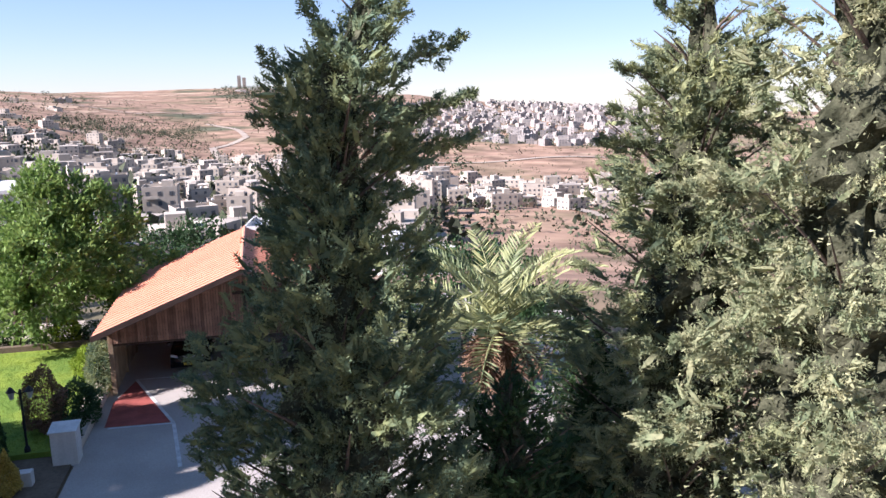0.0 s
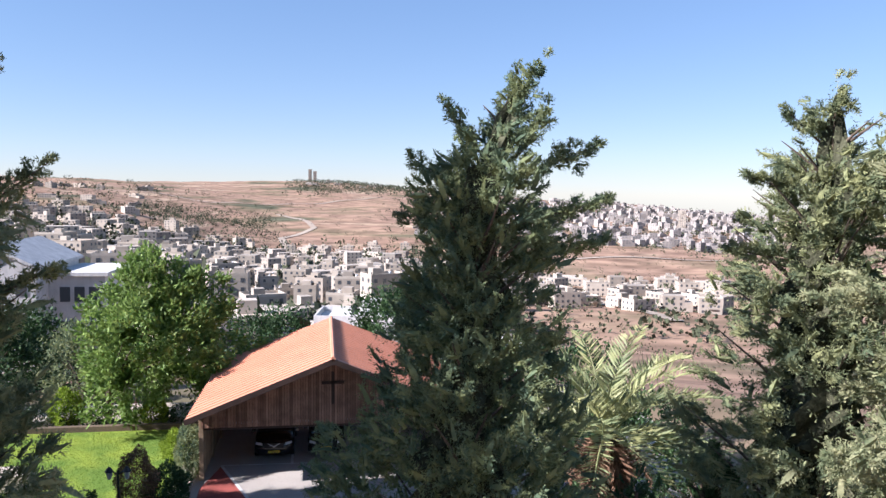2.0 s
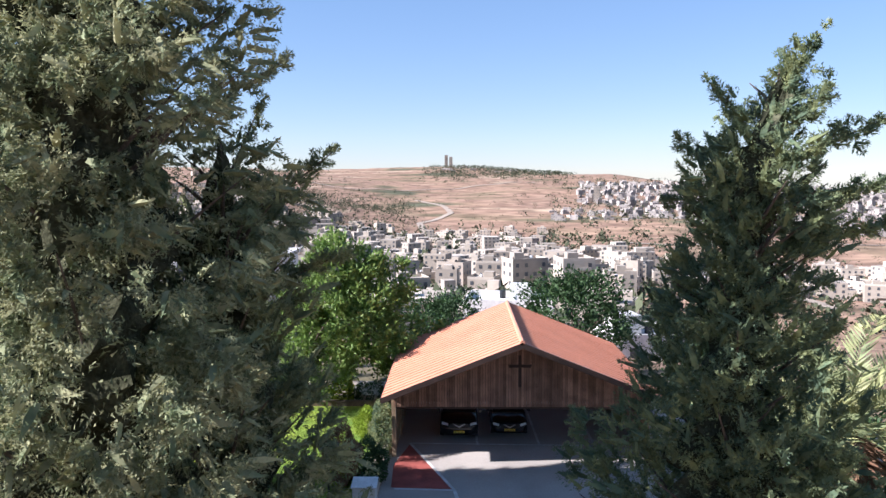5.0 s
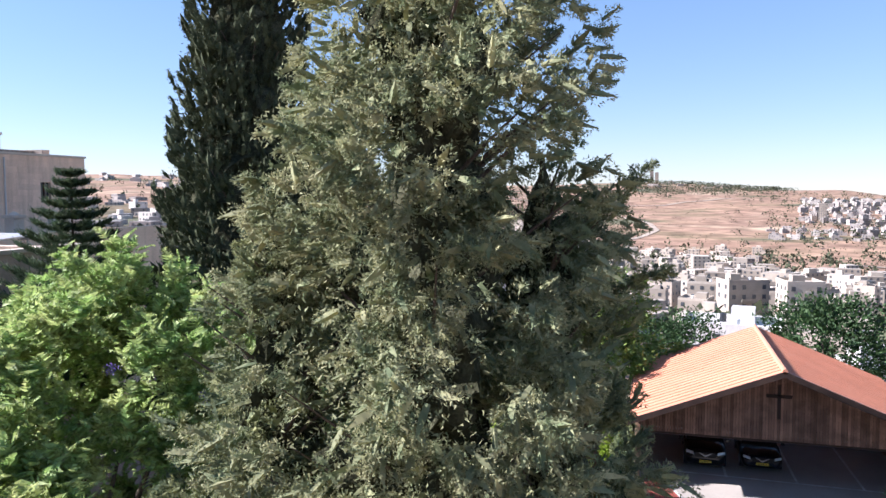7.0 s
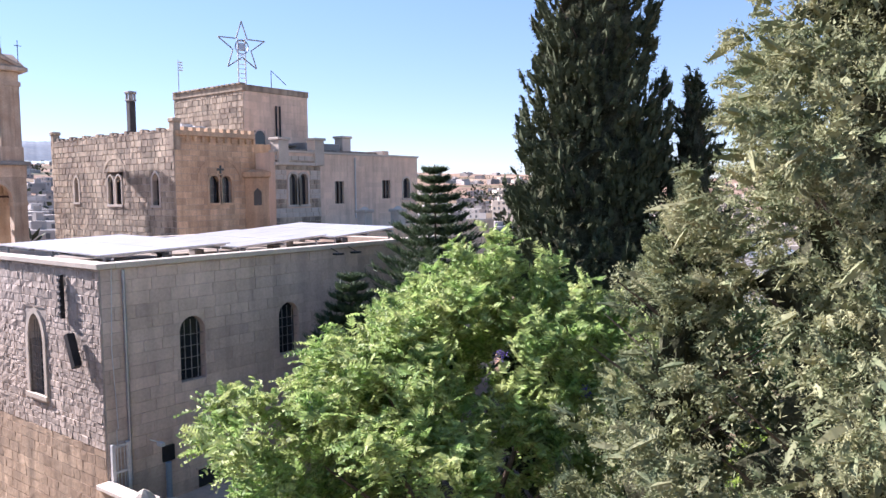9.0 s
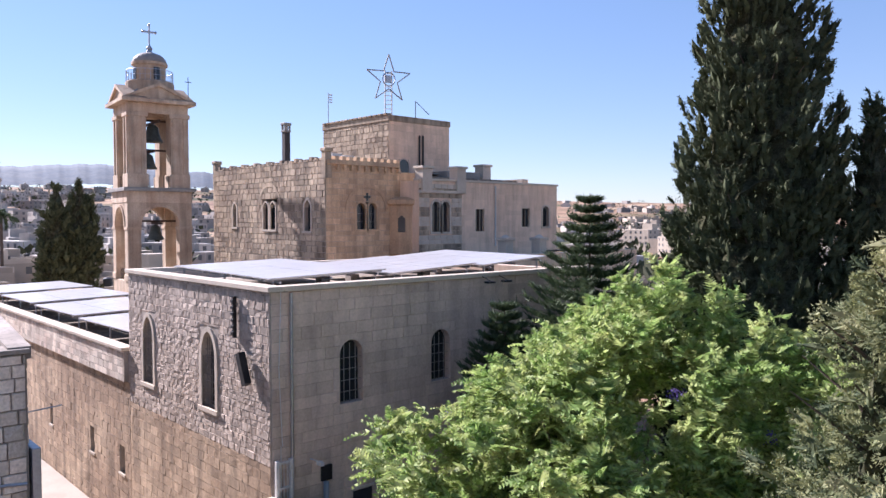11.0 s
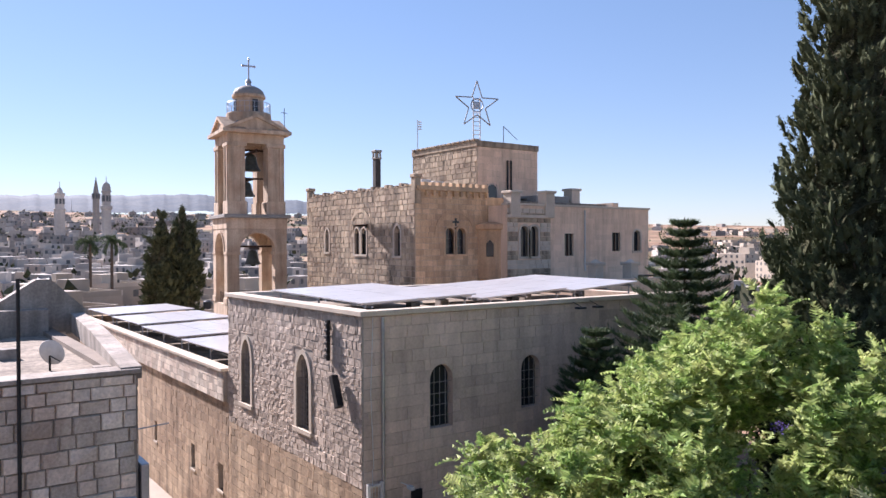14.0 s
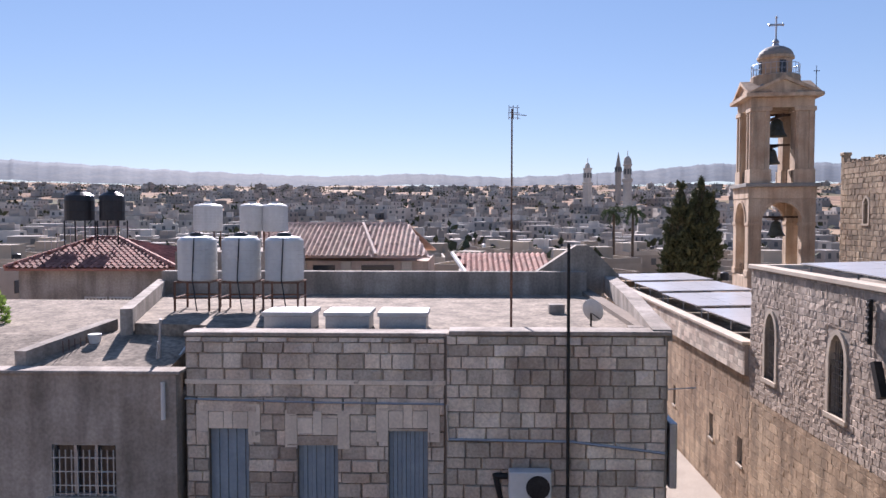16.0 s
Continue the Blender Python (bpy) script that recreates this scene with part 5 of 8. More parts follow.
for a, b in (((0, 0.28), (0, -0.28)), ((0.28, 0), (-0.28, 0))):
    CE.box(bm, 29.75 - 0.07 - abs(a[0]) * 0.7, 0.03, 14.25 - 0.07 - abs(a[1]) * 0.7, 29.75 + 0.07 + abs(a[0]) * 0.7, 0.06, 14.25 + 0.07 + abs(a[1]) * 0.7)
part("cross_opening", bm, PANE, castle)
# corner turrets and merlons
for x, y in ((-65.6, 26.7), (-50.2, 26.7)):
    bm = bmesh.new()
    box(bm, x - 0.24, y - 0.24, 15.4, x + 0.24, y + 0.24, 17.1, 0.04)
    box(bm, x - 0.3, y - 0.3, 17.1, x + 0.3, y + 0.3, 17.35, 0.05)
    part("turret", bm, LIMESTONE, castle)
for k in range(24):
    bm = bmesh.new()
    CS.box(bm, -65.0 + 0.62 * k, -0.5, 16.6, -65.0 + 0.62 * k + 0.36, 0.0, 16.72 + 0.12 * (k % 3 == 0), 0.02)
    part("merlon", bm, LIMESTONE, castle)
for k in range(10):
    bm = bmesh.new()
    CE.box(bm, 27.2 + 0.56 * k, -0.45, 16.6, 27.2 + 0.56 * k + 0.3, 0.06, 16.85, 0.02)
    part("merlon", bm, BOUNCE_LIT_STONE, castle)
    bm = bmesh.new()
    CE.box(bm, 27.2 + 0.56 * k + 0.06, 0.0, 15.95, 27.2 + 0.56 * k + 0.24, 0.22, 16.3, 0.03)
    part("corbel", bm, BOUNCE_LIT_STONE, castle)
bm = bmesh.new()
CE.box(bm, 26.6, 0.02, 16.3, 32.4, 0.26, 16.6, 0.03)
part("cornice", bm, BOUNCE_LIT_STONE, castle)
# round bay in the angle
bm = bmesh.new()
lathe(bm, (-50.2, 33.4, 0), [(1.75, 10.4), (1.75, 13.7), (1.95, 13.8), (1.95, 14.1), (1.2, 14.3), (0.05, 14.35)], 18)
part("bay", bm, BOUNCE_LIT_STONE, castle)
for a in (-52, -14):
    bm = bmesh.new()
    c = Vector((-50.2 + 1.74 * math.cos(radians(a)), 33.4 + 1.74 * math.sin(radians(a)), 0))
    t = Vector((-math.sin(radians(a)), math.cos(radians(a)), 0)) * 0.25
    o = Vector((math.cos(radians(a)), math.sin(radians(a)), 0)) * 0.05
    prism(bm, [c - t + Vector((0, 0, 11.9)), c + t + Vector((0, 0, 11.9)), c + t + Vector((0, 0, 12.8)), c + Vector((0, 0, 13.05)), c - t + Vector((0, 0, 12.8))], o)
    part("bay_window", bm, PANE, castle)
bm = bmesh.new()
box(bm, -53.5, 32.4, -1.0, -50.0, 35.2, 16.0)
part("wall", bm, BOUNCE_LIT_STONE, castle)
# the tower
TS, TE = Face("y", 34.6, -1), Face("x", -53.7, 1)
bm = bmesh.new()
box(bm, -62.4, 34.6, 10.0, -53.7, 40.7, 20.1)
part("tower_core", bm, MORTAR, castle)
stone_stuff("tower_stone", TS, courses(-62.4, -53.7, 15.8, 20.1, 0.42, 0.62, [], 16, 0.4), 0.03, 0.04, 0.012, [LIMESTONE], castle, 17, 0.4)
stone_stuff("tower_stone", TE, courses(34.6, 40.7, 13.0, 20.1, 0.5, 0.9, [(37.3, 38.1, 16.2, 17.0)], 18, 0.4), 0.008, 0.006, 0.003, [WARM_RENDER], castle, 19, 0.4)
for b in ((-62.46, 34.5, -53.62, 34.95), (-62.46, 40.4, -53.62, 40.78), (-62.46, 34.95, -62.15, 40.4), (-53.95, 34.95, -53.62, 40.4)):
    bm = bmesh.new()
    box(bm, b[0], b[1], 20.1, b[2], b[3], 20.55, 0.03)
    part("tower_parapet", bm, LIMESTONE, castle)
for k in range(14):
    bm = bmesh.new()
    TS.box(bm, -62.3 + 0.62 * k, -0.3, 20.55, -62.3 + 0.62 * k + 0.42, 0.2, 20.68, 0.02)
    part("merlon", bm, LIMESTONE, castle)
arch_window(castle, TE, 35.5, 16.3, 0.95, 1.0, 0.45, surround=PLASTER, bars=None, ring=0.1, depth=-0.02)
for y in (37.5, 37.85):
    bm = bmesh.new()
    tube(bm, (-53.6, y, 15.6), (-53.6, y, 19.2), 0.07, n=7)
    part("drain_pipe", bm, IRON, castle)
# star on its ladder mast
star = thing("star", "large metal star frame on a ladder mast", "star", (-54.6, 35.2, 20.6))
for y in (34.95, 35.5):
    bm = bmesh.new()
    tube(bm, (-54.6, y, 20.1), (-54.6, y, 24.0), 0.045, n=6)
    part("mast", bm, WHITE_PAINT, star)
for k in range(10):
    bm = bmesh.new()
    tube(bm, (-54.6, 34.95, 20.8 + 0.33 * k), (-54.6, 35.5, 20.8 + 0.33 * k), 0.03, n=5)
    part("rung", bm, WHITE_PAINT, star)
tips = []
for k in range(10):
    r = 1.85 if k % 2 == 0 else 0.72
    a = math.pi / 2 + k * math.pi / 5
    tips.append(Vector((-54.5, 35.22 + r * math.cos(a), 23.35 + r * math.sin(a))))
for a, b in zip(tips, tips[1:] + tips[:1]):
    bm = bmesh.new()
    tube(bm, a, b, 0.045, n=6)
    part("star_bar", bm, LEAD, star)
bm = bmesh.new()
for k in range(16):
    a0, a1 = 2 * math.pi * k / 16, 2 * math.pi * (k + 1) / 16
    tube(bm, (-54.5, 35.22 + 0.5 * math.cos(a0), 23.35 + 0.5 * math.sin(a0)), (-54.5, 35.22 + 0.5 * math.cos(a1), 23.35 + 0.5 * math.sin(a1)), 0.05, n=5, cap=False)
part("ring", bm, METAL, star)
bm = bmesh.new()
box(bm, -54.75, 34.98, 23.1, -54.55, 35.46, 23.65, 0.03)
part("lamp_box", bm, METAL, star)
shift_thing(star, turned((-54.5, 35.22, 0), -16))
pole = thing("flag_pole", "thin flag pole with a small striped flag", "flag pole", (-62.0, 34.8, 20.5))
bm = bmesh.new()
tube(bm, (-62.0, 34.8, 20.1), (-62.0, 34.8, 23.2), 0.035, n=6)
part("pole", bm, METAL, pole)
for k in range(4):
    bm = bmesh.new()
    box(bm, -62.0, 34.85, 22.4 + 0.2 * k, -61.98, 35.2, 22.5 + 0.2 * k)
    part("flag_stripe", bm, WHITE_PAINT, pole)
bm = bmesh.new()
tube(bm, (-54.2, 37.6, 20.5), (-54.2, 37.6, 21.9), 0.03, n=6)
tube(bm, (-54.2, 37.6, 21.9), (-54.2, 39.0, 21.0), 0.025, n=6)
solid("bracket_arm", bm, IRON, "bent metal bracket arm on the tower roof", "bracket")
# chimney stack and bits on the castle roof
stack = thing("chimney", "tall dark sooty flue with a small slotted cap", "chimney", (-57.05, 27.85, 15.9))
bm = bmesh.new()
box(bm, -57.27, 27.63, 15.6, -56.83, 28.07, 19.0, 0.03)
part("shaft", bm, SOOT, stack)
bm = bmesh.new()
box(bm, -57.32, 27.58, 19.0, -56.78, 28.12, 19.12, 0.02)
for dx, dy in ((-0.18, -0.18), (0.18, -0.18), (-0.18, 0.18), (0.18, 0.18)):
    box(bm, -57.05 + dx - 0.06, 27.85 + dy - 0.06, 19.12, -57.05 + dx + 0.06, 27.85 + dy + 0.06, 19.5, 0.01)
box(bm, -57.34, 27.56, 19.5, -56.76, 28.14, 19.66, 0.03)
part("cap", bm, LEAD, stack)
for x, y, w, h in ((-60.5, 28.2, 1.4, 0.9), (-53.0, 28.6, 0.7, 1.35), (-52.2, 29.2, 0.5, 1.2)):
    bm = bmesh.new()
    box(bm, x, y, 15.88, x + w, y + 0.8, 15.9 + h, 0.03)
    solid("roof_box", bm, WHITE_PAINT, "pale roof housing behind the parapet", "roof housing")

# the lighter wing to its right
lodge = thing("monastery_wing", "pale striped stone and plaster monastery wing", "building", (-52.0, 40.0, -1.0))
LE = Face("x", -48.0, 1)
lh = [(33.75, 35.4, 11.9, 14.0), (38.0, 38.9, 11.9, 13.5), (43.0, 43.9, 12.2, 13.6), (45.4, 46.2, 12.2, 13.8)]
bm = bmesh.new()
holed(bm, LE, 32.6, 47.2, -1.0, 15.4, 0.6, lh)
part("wall", bm, WARM_RENDER, lodge)
for b in ((-53.6, 46.6, -48.6, 47.2), (-50.0, 32.6, -48.6, 33.0)):
    bm = bmesh.new()
    box(bm, b[0], b[1], -1.0, b[2], b[3], 15.4)
    part("wall", bm, WARM_RENDER, lodge)
bm = bmesh.new()
box(bm, -53.6, 33.0, 14.7, -48.6, 46.6, 14.9)
part("roof", bm, LEAD, lodge)
rows = courses(32.6, 36.6, 9.8, 15.2, 0.32, 0.6, [(lh[0][0] - 0.2, lh[0][1] + 0.2, lh[0][2] - 0.2, lh[0][3] + 0.2)], 20, 0.15)
stone_stuff("striped_stone", LE, [s for k, s in enumerate(rows) if int(s[1] / 0.64) % 2], 0.015, 0.035, 0.02, [TRIM], lodge, 21)
stone_stuff("striped_stone", LE, [s for k, s in enumerate(rows) if not int(s[1] / 0.64) % 2], 0.015, 0.035, 0.02, [LIMESTONE], lodge, 22)
stone_stuff("render_block", LE, courses(36.6, 47.2, 9.8, 15.4, 0.4, 0.8, lh, 23, 0.2), 0.008, 0.006, 0.003, [WARM_RENDER], lodge, 24)
bm = bmesh.new()
LE.box(bm, 32.5, 0.0, 14.55, 36.7, 0.18, 14.75, 0.02)
LE.box(bm, 32.5, -0.5, 15.4, 47.3, 0.1, 15.55, 0.02)
part("cornice", bm, TRIM, lodge)
for u in (33.75, 34.65):
    arch_window(lodge, LE, u, 11.9, 0.75, 2.1, 0.38, bars=None, ring=0.14, depth=0.25)
arch_window(lodge, LE, 45.4, 12.2, 0.8, 1.6, 0.4, bars=None, ring=0.12, depth=0.25)
for h in (lh[1], lh[2]):
    bm = bmesh.new()
    LE.box(bm, h[0] - 0.02, -0.25, h[2] - 0.02, h[1] + 0.02, -0.2, h[3] + 0.02)
    part("window_pane", bm, PANE, lodge)
    bm = bmesh.new()
    LE.box(bm, (h[0] + h[1]) / 2 - 0.04, -0.2, h[2], (h[0] + h[1]) / 2 + 0.04, -0.12, h[3])
    part("window_mullion", bm, DARK_WOOD, lodge)
for y, x, z1, w in ((33.2, -48.2, 16.2, 0.42), (36.4, -48.2, 16.3, 0.42), (42.3, -51.5, 16.9, 0.45)):
    bm = bmesh.new()
    box(bm, x - w, y - w, 14.6, x + w, y + w, z1, 0.03)
    box(bm, x - w - 0.1, y - w - 0.1, z1, x + w + 0.1, y + w + 0.1, z1 + 0.18, 0.03)
    part("pillar", bm, TRIM, lodge)
bm = bmesh.new()
box(bm, -53.4, 38.0, 14.8, -51.0, 41.5, 16.4, 0.03)
part("water_tank_wall", bm, LEAD, lodge)
bm = bmesh.new()
tube(bm, (-47.93, 40.0, 10.8), (-47.93, 40.0, 15.2), 0.06, n=7)
part("drain_pipe", bm, WHITE_PAINT, lodge)
bm = bmesh.new()
box(bm, -53.68, 36.9, 16.2, -52.0, 38.9, 16.3)
part("lean_to_roof", bm, LEAD, lodge)
# terrace in front of it with pillars
bm = bmesh.new()
box(bm, -47.95, 30.0, -1.0, -40.4, 47.0, 9.9)
box(bm, -40.8, 30.0, 9.9, -40.4, 47.0, 10.6, 0.02)
terrace = thing("terrace", "grey flat roof terrace below the monastery wing", "building", (-44.0, 38.0, -1.0))
part("wall", bm, WARM_RENDER, terrace)
bm = bmesh.new()
box(bm, -47.95, 30.0, 9.9, -40.8, 47.0, 9.98)
part("roof", bm, LEAD, terrace)
for y, x in ((36.2, -43.4), (38.3, -42.3)):
    bm = bmesh.new()
    box(bm, x - 0.36, y - 0.36, 9.95, x + 0.36, y + 0.36, 11.35, 0.03)
    box(bm, x - 0.46, y - 0.46, 11.35, x + 0.46, y + 0.46, 11.55, 0.03)
    lathe(bm, (x, y, 0), [(0.46, 11.55), (0.2, 11.7), (0.03, 11.75)], 4)
    solid("terrace_pillar", bm, TRIM, "pale capped stone pillar on the terrace", "pillar", group="terrace pillars")
bm = bmesh.new()
for k in range(9):
    tube(bm, (-44.4, 41.5 + 0.25 * k, 10.0), (-44.4, 41.5 + 0.25 * k, 10.5), 0.03, n=5)
box(bm, -44.7, 41.3, 10.45, -44.0, 43.7, 10.55, 0.02)
solid("bench", bm, DARK_WOOD, "dark slatted bench on the terrace", "bench")


# ---- the bell tower ----
def bell_tower(x1, y0, s):
    """Square two-stage belfry; x1: its east face, y0: its south face, s: its side."""
    x0, y1 = x1 - s, y0 + s
    cx, cy = (x0 + x1) / 2, (y0 + y1) / 2
    tower = thing("bell_tower", "ochre stone bell tower with open arches, pediments and a dome", "bell tower", (cx, cy, -1.0))

    def cut_box(a, z0, z1, name, mat=TOWER_STONE, bevel=0.03):
        bm = bmesh.new()
        box(bm, cx - a, cy - a, z0, cx + a, cy + a, z1, bevel)
        return part(name, bm, mat, tower)

    h = s / 2
    # solid foot
    cut_box(h, -3.6, 8.0, "base")
    # lower open stage: corner piers and arches
    pier = s * 0.2
    for ax in (-1, 1):
        for ay in (-1, 1):
            bm = bmesh.new()
            px, py = cx + ax * (h - pier / 2), cy + ay * (h - pier / 2)
            box(bm, px - pier / 2, py - pier / 2, 8.0, px + pier / 2, py + pier / 2, 14.2, 0.03)
            box(bm, px - pier / 2 - 0.08, py - pier / 2 - 0.08, 8.0, px + pier / 2 + 0.08, py + pier / 2 + 0.08, 8.5, 0.03)
            box(bm, px - pier / 2 - 0.06, py - pier / 2 - 0.06, 12.05, px + pier / 2 + 0.06, py + pier / 2 + 0.06, 12.3, 0.03)
            part("pier", bm, TOWER_STONE, tower)
    for f, u0 in ((Face("x", x1, 1), y0), (Face("x", x0, -1), y0), (Face("y", y0, -1), x0), (Face("y", y1, 1), x0)):
        a, b = u0 + pier, u0 + s - pier
        bm = bmesh.new()
        head = arch_points(a, 12.3, b - a, (b - a) / 2, n=12)
        k = len(head) // 2
        f.prism(bm, head[: k + 1] + [((a + b) / 2, 14.2), (a, 14.2)], -0.6, 0.0)
        f.prism(bm, head[k:] + [(b, 14.2), ((a + b) / 2, 14.2)], -0.6, 0.0)
        part("arch", bm, TOWER_STONE, tower)
        bm = bmesh.new()
        outer = arch_points(a - 0.22, 12.3, b - a + 0.44, (b - a) / 2 + 0.22, n=12)
        for p, q, r, t in zip(head, head[1:], outer[1:], outer):
            f.prism(bm, [p, q, r, t], 0.0, 0.08)
        part("arch_moulding", bm, TOWER_STONE, tower)
    cut_box(h + 0.05, 14.2, 15.1, "frieze")
    cut_box(h + 0.32, 15.1, 15.4, "cornice", LEAD)
    # upper stage: pedestals, paired pilasters, entablature
    h2 = h * 0.93
    p2 = s * 0.275
    for ax in (-1, 1):
        for ay in (-1, 1):
            bm = bmesh.new()
            px, py = cx + ax * (h2 - p2 / 2), cy + ay * (h2 - p2 / 2)
            box(bm, px - p2 / 2 - 0.12, py - p2 / 2 - 0.12, 15.4, px + p2 / 2 + 0.12, py + p2 / 2 + 0.12, 16.5, 0.03)
            part("pedestal", bm, TOWER_STONE, tower)
            bm = bmesh.new()
            box(bm, px - p2 / 2, py - p2 / 2, 16.5, px + p2 / 2, py + p2 / 2, 21.3, 0.02)
            for g in (-1, 1):
                box(bm, px + ax * (p2 / 2 - 0.02) - 0.0, py + g * p2 * 0.3 - 0.13, 16.5, px + ax * (p2 / 2 + 0.1), py + g * p2 * 0.3 + 0.13, 21.2, 0.02) if ax > 0 else box(bm, px + ax * (p2 / 2 + 0.1), py + g * p2 * 0.3 - 0.13, 16.5, px + ax * (p2 / 2 - 0.02), py + g * p2 * 0.3 + 0.13, 21.2, 0.02)
                box(bm, px + g * p2 * 0.3 - 0.13, min(py + ay * (p2 / 2 - 0.02), py + ay * (p2 / 2 + 0.1)), 16.5, px + g * p2 * 0.3 + 0.13, max(py + ay * (p2 / 2 - 0.02), py + ay * (p2 / 2 + 0.1)), 21.2, 0.02)
            box(bm, px - p2 / 2 - 0.14, py - p2 / 2 - 0.14, 21.0, px + p2 / 2 + 0.14, py + p2 / 2 + 0.14, 21.35, 0.04)
            part("pilaster", bm, TOWER_STONE, tower)
    cut_box(h2 + 0.02, 21.3, 22.1, "entablature")
    cut_box(h2 + 0.58, 22.1, 22.4, "cornice")
    # low pyramid behind four pediments
    bm = bmesh.new()
    lathe(bm, (cx, cy, 0), [((h2 + 0.2) * 1.41, 22.4), (0.9, 23.9)], 4)
    bmesh.ops.rotate(bm, cent=(cx, cy, 0), matrix=Matrix.Rotation(radians(45), 3, "Z"), verts=bm.verts)
    part("roof", bm, LEAD, tower)
    for f, c in ((Face("x", x1, 1), cy), (Face("x", x0, -1), cy), (Face("y", y0, -1), cx), (Face("y", y1, 1), cx)):
        bm = bmesh.new()
        w = h2 + 0.58
        f.prism(bm, [(c - w + 0.5, 22.4), (c + w - 0.5, 22.4), (c, 23.45)], -1.6, 0.0)
        part("tympanum", bm, TOWER_STONE, tower)
        bm = bmesh.new()
        for g in (-1, 1):
            f.prism(bm, [(c + g * w, 22.4), (c + g * (w - 0.5), 22.4), (c, 23.45), (c, 23.72)], -1.6, 0.22)
        part("raking_cornice", bm, TOWER_STONE, tower)
    # drum, dome, cross
    bm = bmesh.new()
    lathe(bm, (cx, cy, 0), [(2.0, 23.0), (2.0, 24.0), (1.9, 24.1)], 24)
    part("drum_base", bm, TOWER_STONE, tower)
    bm = bmesh.new()
    lathe(bm, (cx, cy, 0), [(1.32, 24.0), (1.32, 25.35), (1.5, 25.45), (1.5, 25.65), (1.3, 25.7)], 24)
    part("drum", bm, TOWER_STONE, tower)
    for k in range(4):
        a = math.pi / 4 * (2 * k) + 0.18
        bm = bmesh.new()
        c, t = Vector((cx + 1.3 * math.cos(a), cy + 1.3 * math.sin(a), 0)), Vector((-math.sin(a), math.cos(a), 0)) * 0.26
        prism(bm, [c - t + Vector((0, 0, 24.15)), c + t + Vector((0, 0, 24.15)), c + t + Vector((0, 0, 25.2)), c - t + Vector((0, 0, 25.2))], Vector((math.cos(a), math.sin(a), 0)) * 0.05)
        part("drum_opening", bm, PANE, tower)
    bm = bmesh.new()
    lathe(bm, (cx, cy, 0), [(1.42 * math.cos(k * math.pi / 16), 25.68 + 0.85 * math.sin(k * math.pi / 16)) for k in range(9)], 24)
    part("dome", bm, LEAD, tower, smooth=False)
    for k in range(28):
        a = 2 * math.pi * k / 28
        bm = bmesh.new()
        tube(bm, (cx + 1.92 * math.cos(a), cy + 1.92 * math.sin(a), 24.05), (cx + 1.92 * math.cos(a), cy + 1.92 * math.sin(a), 24.95), 0.02, n=4)
        tube(bm, (cx + 1.92 * math.cos(a), cy + 1.92 * math.sin(a), 24.95), (cx + 1.92 * math.cos(a + 0.23), cy + 1.92 * math.sin(a + 0.23), 24.95), 0.025, n=4)
        tube(bm, (cx + 1.92 * math.cos(a), cy + 1.92 * math.sin(a), 24.5), (cx + 1.92 * math.cos(a + 0.23), cy + 1.92 * math.sin(a + 0.23), 24.5), 0.015, n=4)
        part("railing", bm, METAL, tower)
    bm = bmesh.new()
    tube(bm, (cx, cy, 26.4), (cx, cy, 28.9), 0.075, n=6)
    box(bm, cx - 0.06, cy - 0.55, 28.15, cx + 0.06, cy + 0.55, 28.3)
    for dy, dz in ((-0.55, 28.22), (0.55, 28.22), (0, 28.8)):
        lathe(bm, (cx, cy + dy, dz), [(0.02, -0.13), (0.13, 0), (0.02, 0.13)], 8)
    lathe(bm, (cx, cy, 26.5), [(0.3, 0), (0.2, 0.25), (0.28, 0.35), (0.12, 0.6)], 10)
    part("cross", bm, METAL, tower, "ornate pale metal cross")
    bm = bmesh.new()
    tube(bm, (x1 + 0.1, y1 - 0.2, 22.4), (x1 + 0.1, y1 - 0.2, 24.4), 0.03, n=5)
    tube(bm, (x1 + 0.1, y1 - 0.45, 24.0), (x1 + 0.1, y1 + 0.05, 24.0), 0.03, n=5)
    part("small_cross", bm, IRON, tower)
    # bells on beams
    bell = [(0.62, 0.0), (0.6, 0.08), (0.48, 0.25), (0.38, 0.6), (0.34, 0.85), (0.2, 1.0), (0.05, 1.05)]
    for z, k, dy in ((19.2, 1.4, 0.1), (17.0, 1.2, -0.3), (11.2, 1.2, 0.2)):
        bm = bmesh.new()
        lathe(bm, (cx + 0.3, cy + dy, z), [(r * k, hh * k) for r, hh in bell], 18)
        part("bell", bm, BRONZE, tower, smooth=True)
        bm = bmesh.new()
        box(bm, x0 + 0.4, cy + dy - 0.09, z + 1.05 * k, x1 - 0.4, cy + dy + 0.09, z + 1.05 * k + 0.2)
        box(bm, cx + 0.2, y0 + 0.4, z + 1.05 * k + 0.2, cx + 0.38, y1 - 0.4, z + 1.05 * k + 0.36)
        part("beam", bm, DARK_WOOD, tower)
    for f, u0 in ((Face("x", x1, 1), y0), (Face("y", y0, -1), x0)):
        for zz, hh in ((15.4, 16.4), (8.0, 8.9)):
            for k in range(7):
                bm = bmesh.new()
                u = u0 + s * (0.28 + 0.44 * k / 6)
                tube(bm, f.p(u, -0.3, zz), f.p(u, -0.3, hh), 0.02, n=4)
                part("guard_rail", bm, IRON, tower)
    return tower


belfry = bell_tower(-71.9, 22.35, 5.3)
shift_thing(belfry, turned((-74.55, 25.0, 15.2), -6.5, (0.985, 0.985, 1.045)))
shift_thing(belfry, turned((-9.36, -0.63, 12.77), 0, (0.86, 0.86, 0.86)))


